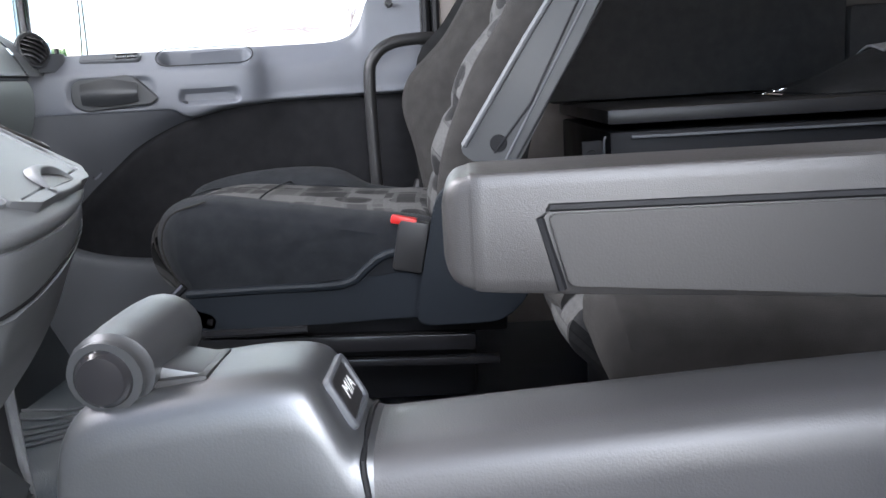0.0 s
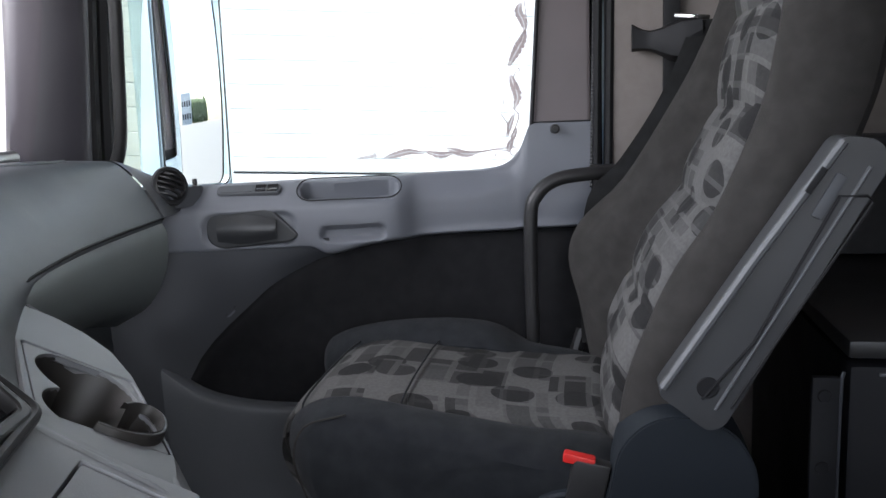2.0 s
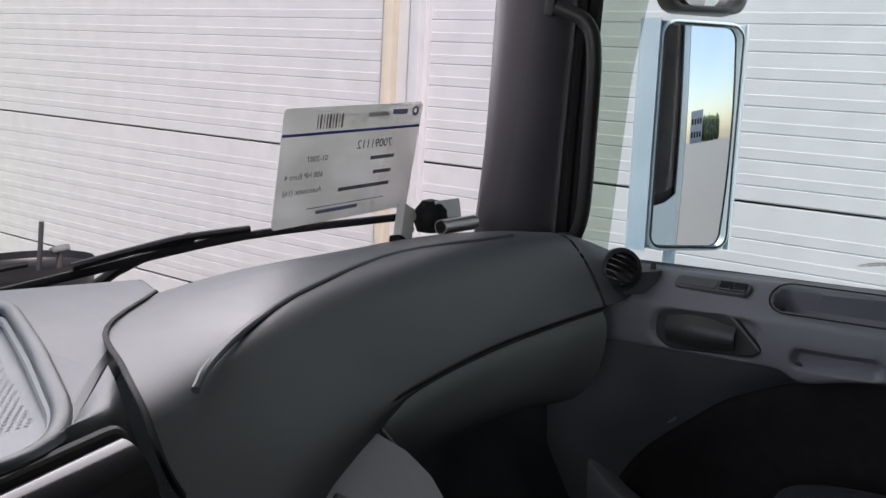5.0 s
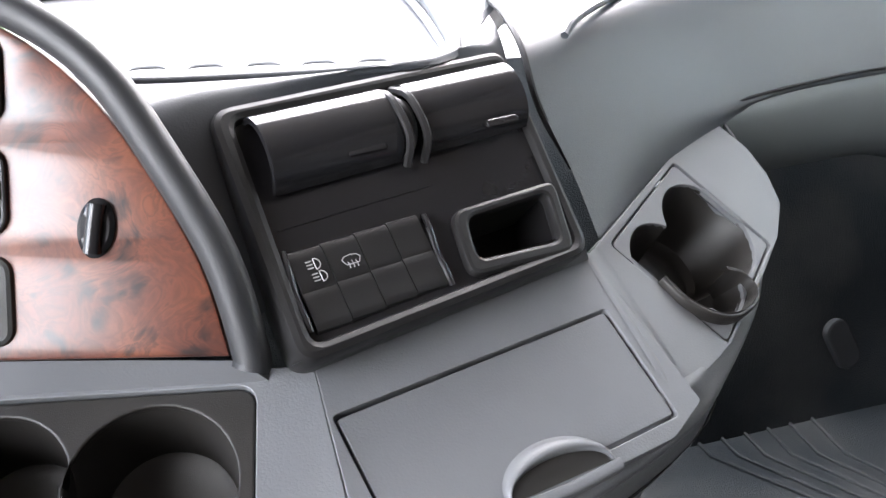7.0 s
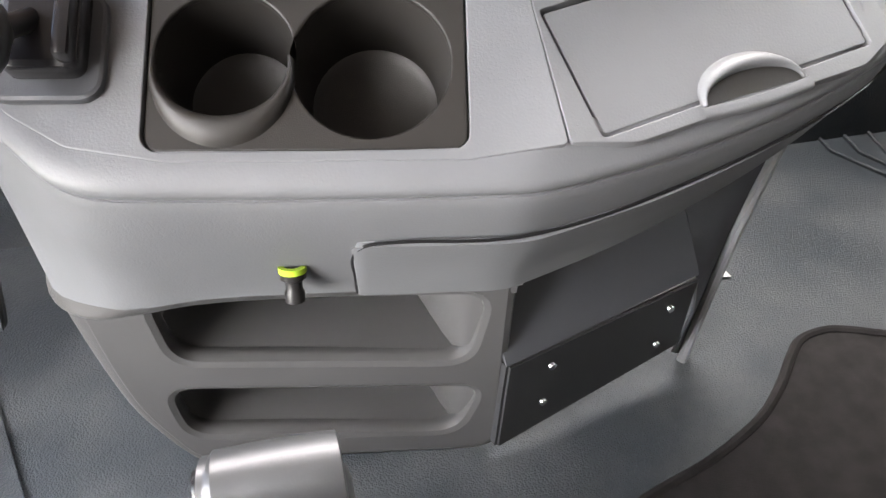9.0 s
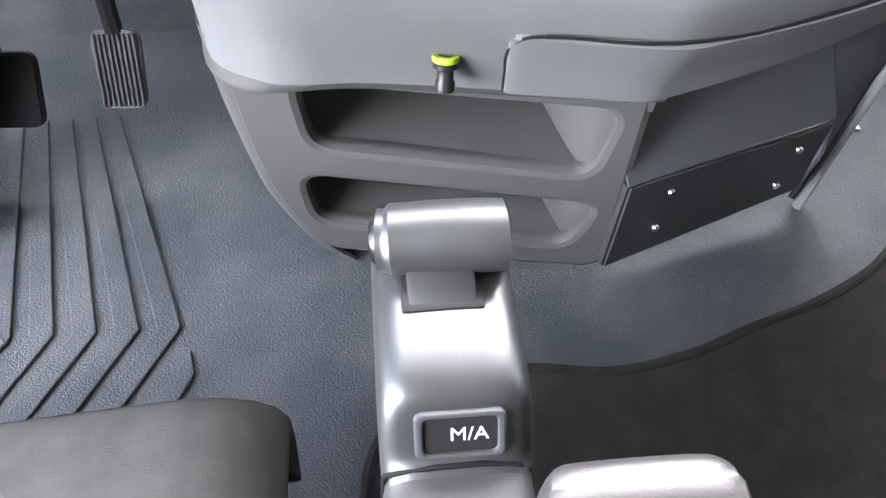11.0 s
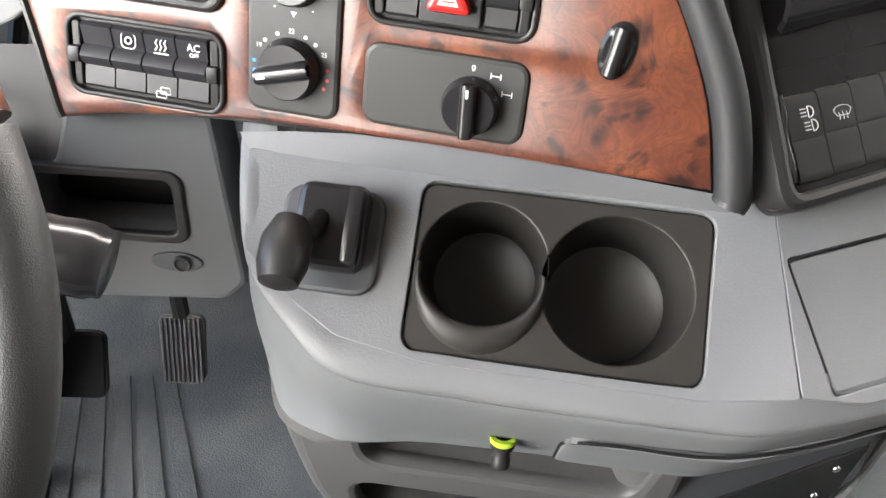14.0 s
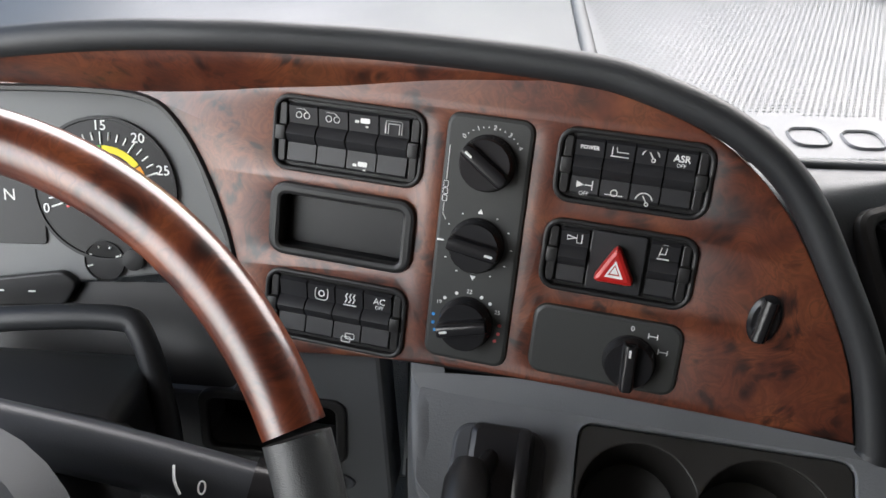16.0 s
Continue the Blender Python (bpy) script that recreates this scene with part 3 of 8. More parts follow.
plate("handle_pocket", [rounded([(-0.082, 0.026), (-0.06, 0.038), (0.035, 0.036), (0.084, -0.014), (0.07, -0.026), (-0.058, -0.036), (-0.082, -0.02)], 0.014)], hp, 0.012, COWL, door, 0.004, "dark recessed handle pocket", 0.004)
part("door_handle", loft([[hp @ Vector(p) for p in r] for r in (
    [(-0.06, 0.018, 0.006), (-0.06, 0.0, 0.014), (-0.06, -0.018, 0.006)],
    [(-0.01, 0.026, 0.010), (-0.01, 0.0, 0.020), (-0.01, -0.022, 0.010)],
    [(0.045, 0.016, 0.006), (0.045, 0.0, 0.014), (0.045, -0.016, 0.006)])], 5, 4, thick=0.004), COWL, door, "near-black pull handle")
sm = Matrix.Translation((door_x(0.842) - 0.086, 0.842, 0.6225)) @ pose(0, 0, 0, -34, 0, 90 + DOOR_YAW)
plate("switch_plate", [rrect(0, 0, 0.116, 0.026, 0.009)], sm, 0.010, GREY_DARK, door, 0.002, lift=0.006)
plate("blank", [rrect(0.0215, 0, 0.060, 0.019, 0.004)], sm, 0.004, GREY_DARK, door, 0.001, lift=0.0075, label="plain dark blanking panel")
for u in (-0.022, -0.043):
    part("switch", loft([[sm @ Vector((u + sx * 0.0095, v_, z_)) for v_, z_ in ((-0.009, 0.006), (-0.008, 0.0085), (0.0, 0.0078), (0.008, 0.0095), (0.009, 0.006))] for sx in (-1, -0.85, 0, 0.85, 1)], 3, 3), GLOSS, door, "glossy black rocker switch")
lk = Matrix.Translation((door_x(0.94) - 0.082, 0.94, 0.634))
part("lock_button", lathe([(0.0, 0.016), (0.0035, 0.015), (0.0045, 0.012), (0.0045, 0.0), (0.008, -0.001), (0.009, -0.006)], lk, 16), BLACK, door)
part("screw", lathe([(0, 0.001), (0.004, 0.001), (0.005, 0.003), (0.008, 0.002), (0.009, -0.004)], door_frame(0.295, 0.711, 0.055), 16), BLACK, door, "round screw cap")
spk = door_frame(0.925, 0.432, 0.083)
bm = bmesh.new()
for i in range(-8, 9):
    for j in range(-9, 10):
        x, y = (i + 0.5 * (j % 2)) * 0.0085, j * 0.0074
        if x * x + y * y < 0.0020:
            bmesh.ops.create_circle(bm, cap_ends=True, segments=6, radius=0.0026, matrix=spk @ Matrix.Translation((x, y, 0.0045)))
part("speaker_holes", bm, SEAL, door, smooth=False)
plate("speaker_grille", [disc(0, 0, 0.052, 36)], spk, 0.02, DOOR_TOP, door, 0.004, "round perforated speaker grille", 0.003)

for y, z in ((1.143, 1.006), (1.147, 0.957), (1.160, 0.774)):
    part("bump_stop", lathe([(0, 0.010), (0.008, 0.008), (0.010 if z < 1.0 else 0.016, 0.0), (0.008, -0.008)], Matrix.Translation((door_x(y) + 0.012, y - 0.012, z)) @ pose(0, 0, 0, 90, 0, 0), 14), SEAL, door)
plate("outer_panel", [rounded([(gu(0.215), -0.62), (gu(1.20), -0.62), (gu(1.20), 0.60), (gu(0.215), 0.60)], 0.03)], GM, 0.012, OUTER, door, 0.004, lift=-0.058, label="pale blue-white painted outer door skin")
# grab handles
gh = thing("grab_handle", (1.14, 0.3, 0.3), "black bent tube grab handle at the door's rear edge", "handle")
part("bar", tube([(1.135, 0.335, 0.20), (1.130, 0.338, 0.35), (1.128, 0.338, 0.55), (1.130, 0.325, 0.60), (1.14, 0.29, 0.625), (1.155, 0.235, 0.632), (1.175, 0.19, 0.632)], 0.0125, 10), BLACK, gh)
part("bracket", rbox((0.03, 0.07, 0.026), pose(1.19, 0.20, 0.632), 0.006), BLACK, gh)
part("lower_bracket", tube([(1.135, 0.335, 0.20), (1.15, 0.29, 0.23), (1.18, 0.25, 0.34)], 0.012, 8), BLACK, gh)

sill = part("trim_sill", rbox((0.022, 0.86, 0.014), pose(1.095, 0.66, 0.022, 0, 0, DOOR_YAW), 0.003), GREY_LIGHT)
tagged(sill, "pale edge strip along the door sill", "trim", kind="structure")

# ---- pillars and seals ----
apil = part("pillar", loft([
    [(0.928, 1.215, 0.64), (0.975, 1.150, 0.64), (1.035, 1.125, 0.64), (1.06, 1.17, 0.64), (1.0, 1.25, 0.64)],
    [(0.935, 1.175, 0.95), (0.965, 1.115, 0.95), (1.015, 1.085, 0.95), (1.045, 1.13, 0.95), (0.98, 1.21, 0.95)],
    [(0.90, 1.09, 1.60), (0.93, 1.03, 1.60), (0.98, 1.00, 1.60), (1.01, 1.05, 1.60), (0.94, 1.13, 1.60)]], 6, 4, True, True), PILLAR)
tagged(apil, "dark blue-grey plastic windscreen pillar cover", "pillar", kind="structure")
for off in (0.0, 0.03):
    s = part("seal", tube([(1.055 + off, 1.135 - off * 0.3, 0.62), (1.04 + off, 1.10 - off * 0.3, 0.95), (1.01 + off, 1.02 - off * 0.3, 1.6)], 0.015, 8), SEAL)
    tagged(s, "black rubber seal along the windscreen pillar", "seal", kind="structure")
pgh = thing("pillar_grab_handle", (1.03, 1.08, 0.65), "black bent tube grab handle on the windscreen pillar", "handle")
part("bar", tube([(1.035, 1.085, 0.66), (1.025, 1.055, 0.72), (1.01, 1.035, 0.85), (0.995, 1.02, 0.97), (0.985, 1.03, 1.02), (0.96, 1.07, 1.045)], 0.012, 10), BLACK, pgh)
part("bracket", rbox((0.03, 0.035, 0.05), pose(1.03, 1.092, 0.655, 10), 0.008), BLACK, pgh)
part("bracket", rbox((0.022, 0.022, 0.030), pose(0.962, 1.078, 1.045, 10), 0.007), SEAL, pgh)
for y in (0.222, 0.200):
    s = part("seal", tube([(door_x(y) - 0.05, y, 0.05), (door_x(y) - 0.045, y, 0.65), (door_x(y) - 0.03, y - 0.02, 1.6)], 0.009, 8), SEAL)
    tagged(s, "black ribbed rubber door seal at the door's rear edge", "seal", kind="structure")

s = part("seal", tube([(door_x(0.232) - 0.0475 + 0.018 * k / 216, 0.2315 - 0.019 * k / 216, 0.60 + 0.0035 * k) for k in range(217)], [0.0042 if k % 2 else 0.0026 for k in range(217)], 6, 0), EDGE)
tagged(s, "knotted black beading along the door seal", "seal", kind="structure")
s = part("seal", rbox((0.024, 0.10, 1.30), pose(1.319, 0.215, 1.00), 0.004), SEAL)
tagged(s, "black rubber door seal behind the door's rear edge", "seal", kind="structure")

# ---- windscreen ----
ws = part("windscreen", loft([[(x, 1.30 - 0.16 * (x - 0.06) ** 4, 0.62) for x in (-1.0, -0.5, 0.06, 0.6, 1.02)],
                              [(x, 1.215 - 0.16 * (x - 0.06) ** 4, 1.1) for x in (-1.0, -0.5, 0.06, 0.6, 1.02)],
                              [(x, 1.10 - 0.16 * (x - 0.06) ** 4, 1.62) for x in (-1.0, -0.5, 0.06, 0.6, 1.02)]], 4, 5), WINDSCREEN)
ws.visible_shadow = False
tagged(ws, "wide clear windscreen", "windscreen", kind="structure")

# ---- mirrors outside ----
SHELL = plastic("pale_blue_white_paint", (0.55, 0.66, 0.72), 0.35, 60, 0.03, 0.05)
mir = thing("wing_mirror", (1.54, 1.15, 0.55), "large white-backed upright truck wing mirror outside the door", "mirror")
MM = Matrix.Translation((1.533, 1.156, 0.828)) @ pose(0, 0, 0, 89, 0, -28.8) @ pose(0, 0, 0, 0, 0, -2) @ Matrix.Scale(1.15, 4)
part("glass", loft([[MM @ Vector((-0.006 + sx * 0.079, sy * 0.200, 0.004 - 0.0070 * sx * sx - 0.0055 * sy * sy)) for sx in (-1, -0.5, 0, 0.5, 1)] for sy in (-1, -0.5, 0, 0.5, 1)], 3, 3), MIRROR, mir)
plate("rim", [rrect(-0.006, 0, 0.168, 0.420, 0.03, 6), rrect(-0.006, 0, 0.156, 0.406, 0.024, 6)], MM, 0.012, SHELL, mir, 0.003, lift=0.002)
part("gasket", tube([MM @ Vector((x, y, 0.003)) for x, y in rrect(-0.006, 0, 0.157, 0.407, 0.024, 6)], 0.0022, 6, 0, True), BLACK, mir)
part("shell", loft([[MM @ Vector((x, y, z)) for x, y, z in ((-0.096, sy, 0.004), (-0.118, sy, -0.03), (-0.05, sy, -0.07 * k), (0.05, sy, -0.07 * k), (0.09, sy, -0.02), (0.083, sy, 0.0))]
                    for sy, k in ((-0.21, 0.4), (-0.16, 1.0), (0.0, 1.2), (0.16, 1.0), (0.21, 0.4))], 4, 4, thick=0.004), SHELL, mir, "pale blue-white housing")
part("arm", tube([(1.52, 1.20, 0.66), (1.47, 1.19, 0.45), (1.2, 1.12, 0.3)], 0.014, 8), SHELL, mir)
wide = thing("wide_angle_mirror", (1.55, 1.16, 1.09), "black-rimmed wide-angle mirror above the wing mirror", "mirror")
WM = Matrix.Translation((1.552, 1.1675, 1.202)) @ pose(0, 0, 0, 86, 0, -16) @ Matrix.Scale(1.15, 4)
part("glass", loft([[WM @ Vector((sx * 0.085, sy * 0.09, 0.006 - 0.022 * (sx * sx + 0.8 * sy * sy))) for sx in (-1, -0.5, 0, 0.5, 1)] for sy in (-1, -0.5, 0, 0.5, 1)], 3, 3), MIRROR, wide)
plate("rim", [rrect(0, 0, 0.186, 0.20, 0.035, 6), rrect(0, 0, 0.164, 0.178, 0.028, 6)], WM, 0.04, BLACK, wide, 0.004, lift=0.002)
part("shell", lathe([(0.0, -0.09), (0.06, -0.08), (0.095, -0.03), (0.10, 0.0)], WM, 24), BLACK, wide)

ramp_mirror = thing("front_mirror", (0.85, 1.6, 1.5), "black rounded mirror hanging in front of the windscreen's upper corner", "mirror")
FM = Matrix.Translation((0.856, 1.60, 1.222)) @ pose(0, 0, 0, 70, 0, 6)
part("housing", loft([[FM @ Vector((0.128 * k * math.cos(radians(a)) * (1.0 if math.cos(radians(a)) > 0 else 1.05), 0.094 * k * math.sin(radians(a)), z)) for a in range(0, 360, 24)] for k, z in ((0.93, 0.014), (1.0, 0.004), (0.98, -0.022), (0.82, -0.048), (0.5, -0.064), (0.1, -0.069))], 3, 3, True, True), COWL, ramp_mirror, "black plastic housing")
plate("glass", [disc(0.0, 0.0, 0.112, 32, 0.080)], FM, 0.002, MIRROR, ramp_mirror, 0.0, lift=0.0165)
part("arm", tube([FM @ Vector((0.03, 0.0, -0.062)), FM @ Vector((0.05, 0.07, -0.085)), (0.93, 1.52, 1.45), (0.96, 1.36, 1.62)], 0.013, 8), COWL, ramp_mirror)

# ---- centre console ----
C = frame_of((-0.157, 0.541, 0.506), -10.6, 57.3)
L = frame_of((0.075, 0.527, 0.492), 13.1, 57.6)
PC = frame_of((0.2972, 0.6646, 0.5198), 28.3, 54.1)
V = frame_of((-0.002, 0.608, 0.598), 18.0, 48.0)
W = frame_of((-0.351, 0.653, 0.643), -15.0, 21.0)

console = thing("centre_console", (-0.1, 0.6, 0.0), "moulded grey plastic centre console of a truck dashboard", "console")
plate("driver_top", [rounded([(-0.2465, 0.046), (-0.237, -0.022), (-0.200, -0.052), (-0.168, -0.071), (-0.110, -0.0805), (0.063, -0.0810), (0.1235, -0.0720), (0.1000, 0.049)], 0.004), rrect(-0.030, -0.0180, 0.191, 0.113, 0.011)], C, 0.02, GREY, console, 0.0008)
plate("middle_top", [rounded([(-0.1140, 0.080), (0.121, 0.099), (0.138, -0.036), (0.10, -0.052), (-0.09, -0.0575), (-0.1328, -0.0455)], 0.004), rounded([(-0.117, 0.0405), (0.108, 0.052), (0.1135, -0.039), (-0.1115, -0.049)], 0.004)], L, 0.02, GREY, console, 0.0008)
plate("passenger_top", [rounded([(0.166, 0.109), (0.184, 0.060), (0.180, 0.026), (0.160, -0.006), (0.113, -0.031), (0.046, -0.052), (-0.070, -0.080), (-0.130, -0.083), (-0.1275, -0.0600), (-0.1205, -0.014), (-0.112, 0.0425)], 0.004), rounded([(0.0605, 0.0785), (0.0950, -0.0325), (-0.0535, -0.0768), (-0.0918, 0.0395)], 0.006)], PC, 0.02, GREY, console, 0.0012)

rim = [(-0.405, 0.76, 0.54), (-0.402, 0.630, 0.531), (-0.396, 0.562, 0.491), (-0.368, 0.522, 0.469), (-0.336, 0.494, 0.455), (-0.272, 0.479, 0.452), (-0.108, 0.449, 0.452),
       (-0.04, 0.448, 0.450), (0.08, 0.475, 0.450), (0.205, 0.520, 0.456), (0.272, 0.566, 0.461), (0.365, 0.650, 0.475), (0.425, 0.735, 0.492), (0.442, 0.79, 0.52), (0.43, 0.86, 0.56)]
steps = [(-0.030, 0.013), (-0.020, 0.0115), (-0.010, 0.0055), (-0.004, -0.003), (-0.005, -0.010), (-0.010, -0.0145), (-0.008, -0.019), (-0.018, -0.050), (-0.031, -0.082), (-0.044, -0.112), (-0.052, -0.134), (-0.056, -0.142), (-0.078, -0.150)]


def skirt_point(i, o, dz):
    """A point under the rim's i-th point: o outwards, dz up; the driver's end draws in less and reaches as low."""
    p = Vector(rim[i])
    d = (Vector(rim[min(len(rim) - 1, i + 1)]) - Vector(rim[max(0, i - 1)])).normalized()
    draw = (0.02, 0.03, 0.12, 0.4, 0.72, 0.92)[i] if i < 6 and dz < -0.02 else 1.0
    if o < -0.025 and dz > 0 and 3 < i < 7:
        o = -0.0205
    if i > 9 and dz > 0 and o < -0.012:
        o = -0.0155 - 0.0015 * (o < -0.025)
    if dz > 0 and i < 4:
        dz *= (0.1, 0.1, 0.3, 0.7)[i]
    if dz < -0.02:
        reach = (p.z - 0.02 - 0.308) / 0.122 if i < 6 else (1.0, 0.96, 0.66, 0.40, 0.30, 0.28, 0.28, 0.28, 0.28)[i - 6]
        dz, o = -0.02 + (dz + 0.02) * reach, o * (1.0 if i < 7 else max(reach, 0.5))
    q = p + Vector((d.y, -d.x, 0)).normalized() * (o * draw if o < 0 else o) + Vector((0, 0, dz))
    if o < -0.015 and dz >= 0:
        face = C if i < 7 else L if i < 10 else PC
        deep = 0.0007 if i < 7 else 0.0030 if i < 10 else 0.0024
        n = face.col[2].to_3d()
        q -= n * ((q - face.translation).dot(n) + deep)
    return q


part("skirt", loft([[skirt_point(i, o, dz) for o, dz in steps] for i in range(len(rim))], 4, 3), GREY, console, "rounded grey front edge")

FLAP = [(-0.022, -0.062), (-0.032, -0.085), (-0.044, -0.112), (-0.0505, -0.130), (-0.054, -0.140)]


def strip(name, a, b, m_=2):
    part(name, loft([a, [(Vector(p) + Vector(q)) / 2 for p, q in zip(a, b)], b], 3, m_), GREY, console)


part("crease", loft([[L @ Vector((0.1160, y, 0.0005 - 0.004 * (y < -0.03))) for y in (0.098, 0.07, 0.041, 0.018, -0.005, -0.040)], [L @ Vector((0.1215, y, 0.0009 - 0.006 * (y < -0.03))) for y in (0.098, 0.07, 0.041, 0.018, -0.005, -0.042)],
                     [PC @ Vector((x, y, 0.0004 - 0.007 * (y < -0.08))) for x, y in ((-0.1120, 0.0420), (-0.1160, 0.014), (-0.1205, -0.0142), (-0.1240, -0.038), (-0.1275, -0.0603), (-0.1320, -0.092))],
                     [PC @ Vector((x + 0.007, y, 0.0007 - 0.007 * (y < -0.08))) for x, y in ((-0.1120, 0.0420), (-0.1160, 0.014), (-0.1205, -0.0142), (-0.1240, -0.038), (-0.1275, -0.0603), (-0.1320, -0.090))]], 4, 4), GREY, console, "rounded edge towards the passenger's end")
strip("upper_ledge", [C @ Vector((x, 0.040, -0.002)) for x in (-0.243, -0.16, -0.04, 0.074)], [W @ Vector(p) for p in ((-0.040, -0.110, -0.008), (0.04, -0.098, -0.008), (0.16, -0.096, -0.008), (0.272, -0.098, -0.008))])
strip("upper_ledge", [L @ Vector((x, 0.078 + 0.06 * (x + 0.135), -0.002)) for x in (-0.13, -0.04, 0.04, 0.12)], [V @ Vector(p) for p in ((-0.085, -0.066, 0.0), (0.0, -0.066, 0.0), (0.08, -0.062, 0.0), (0.158, -0.058, 0.0))])
cupbox = thing("cup_holder", (-0.16, 0.52, 0.42), "black plastic double cup holder set into the console", "cup holder")
plate("surround", [rrect(-0.030, -0.0180, 0.189, 0.111, 0.010), joined((-0.0795, -0.0125), 0.0415, (0.0075, -0.018), 0.0480)], C, 0.006, CUPPLASTIC, cupbox, 0.0015, lift=-0.003)
part("cup", lathe([(0.0425, -0.003), (0.041, -0.02), (0.037, -0.075), (0.030, -0.08), (0, -0.08)], C @ Matrix.Translation((-0.0795, -0.0125, 0)), 36), CUPPLASTIC, cupbox)
part("cup", lathe([(0.0490, -0.003), (0.047, -0.02), (0.042, -0.07), (0.035, -0.075), (0, -0.075)], C @ Matrix.Translation((0.0075, -0.018, 0)), 36), CUPPLASTIC, cupbox)
part("ring_clip", loft([[C @ Vector((-0.0800 + a_ * math.cos(radians(d)), c_ + b_ * math.sin(radians(d)), h_)) for d in range(172, 369, 14)] for a_, c_, b_, h_ in ((0.0375, -0.020, 0.0300, -0.030), (0.0385, -0.020, 0.0325, -0.002), (0.0395, -0.0205, 0.0340, 0.0030), (0.0410, -0.022, 0.0370, 0.0038), (0.0425, -0.0235, 0.0425, 0.0012), (0.0430, -0.024, 0.0475, -0.0035))], 3, 3), CUPPLASTIC, cupbox, "black bowed holder clip")

lid = thing("glove_flap", (0.07, 0.53, 0.46), "closed grey flap over the console's storage box", "lid")
plate("flap", [rounded([(-0.1145, 0.038), (0.1055, 0.0495), (0.111, -0.0365), (-0.109, -0.0465)], 0.003)], L, 0.008, GREY, lid, 0.001, lift=-0.0015)
scoop = L @ Matrix.Translation((0.006, -0.044, 0.0))
part("grip", loft([[scoop @ Vector((0.042 * a_ * math.cos(t_) - 0.003 * math.sin(t_), 0.027 * b_ * math.sin(t_) - 0.004, h_ * (0.2 + 0.8 * math.sin(t_)))) for t_ in [math.pi * i / 12 for i in range(13)]] for a_, b_, h_ in ((1.04, 1.06, -0.001), (1.0, 1.0, 0.0015), (0.985, 0.90, 0.0048), (0.97, 0.78, 0.0070), (0.955, 0.67, 0.0074), (0.945, 0.60, 0.0055), (0.94, 0.57, -0.001))], 2, 3), GREY, lid, "raised scooped finger grip")
# Flat dark half-moon: the shade inside the grip, given as colour.
plate("grip_hollow", [[(0.040 * math.cos(math.pi * k / 14) - 0.002, 0.0165 * math.sin(math.pi * k / 14) - 0.0045) for k in range(15)]], scoop, 0.003, CUPPLASTIC, lid, 0.0, lift=0.0006)
part("tab", loft([[scoop @ Vector((x, y - 0.0022 * (1 - (x / 0.045) ** 2), z)) for x in (-0.044, -0.041, 0.0, 0.041, 0.044)] for y, z in ((-0.004, -0.002), (-0.0045, 0.0010), (-0.0085, 0.0013), (-0.0115, 0.0003), (-0.0125, -0.004))], 3, 3), GREY, lid, "short lip under the finger grip")

pcup = thing("passenger_cup_holder", (0.32, 0.67, 0.44), "black double cup holder in the console's passenger end", "cup holder")
CUPS = ((0.033, 0.008, 0.0505), (-0.043, -0.002, 0.0430), (-0.012, -0.030, 0.031))


def lobes(cx, cy, n=96):
    """The outline of several circles that all hold (cx, cy)."""
    out = []
    for k in range(n):
        dx, dy = math.cos(2 * math.pi * k / n), math.sin(2 * math.pi * k / n)
        reach = 0.0
        for ax_, ay_, r_ in CUPS:
            b_ = (ax_ - cx) * dx + (ay_ - cy) * dy
            reach = max(reach, b_ + math.sqrt(b_ * b_ - (ax_ - cx) ** 2 - (ay_ - cy) ** 2 + r_ * r_))
        out.append((cx + reach * dx, cy + reach * dy))
    return out


plate("surround", [rounded([(0.0590, 0.0762), (0.0925, -0.0310), (-0.0518, -0.0745), (-0.0895, 0.0382)], 0.006), lobes(-0.005, -0.003)], PC, 0.006, GREY, pcup, 0.001, lift=-0.0012)
part("cup", loft([[PC @ Vector((-0.005 + k * (x + 0.005), -0.003 + k * (y + 0.003), z)) for x, y in lobes(-0.005, -0.003, 48)] for k, z in ((1.01, -0.003), (0.97, -0.012), (0.74, -0.062), (0.5, -0.064), (0.001, -0.064))], 2, 1, True), CUPPLASTIC, pcup)
CLIP = [(-0.0715, -0.006), (-0.0690, -0.030), (-0.0540, -0.052), (-0.0300, -0.0640), (0.0020, -0.0640), (0.0180, -0.0540), (0.0175, -0.0380), (0.0060, -0.0270)]
CLIPN = []
for k, (x, y) in enumerate(CLIP):
    d = Vector(CLIP[min(7, k + 1)]) - Vector(CLIP[max(0, k - 1)])
    CLIPN.append(Vector((-d.y, d.x)).normalized() * -1)
part("ring_clip", loft([[PC @ Vector((x + o * n_.x, y + o * n_.y, h_ * (0.55 + 0.45 * math.sin(math.pi * k / 7)))) for k, ((x, y), n_) in enumerate(zip(CLIP, CLIPN))] for o, h_ in ((0.0025, -0.004), (0.0020, 0.006), (0.0008, 0.0095), (-0.0018, 0.0095), (-0.0030, 0.006), (-0.0065, -0.040))], 3, 4), CUPPLASTIC, pcup, "black bowed cup clip standing proud")

# lower rack with two slots
LR = frame_of((-0.20, 0.568, 0.0), -7.0, 0.0)
rack = thing("magazine_rack", (-0.2, 0.6, 0.0), "warm grey plastic rack with two document slots under the console", "rack")
SLOTS = ([(-0.136, 0.264), (0.142, 0.240), (0.128, 0.156), (-0.128, 0.182)], [(-0.142, 0.140), (0.142, 0.112), (0.120, 0.044), (-0.134, 0.070)])
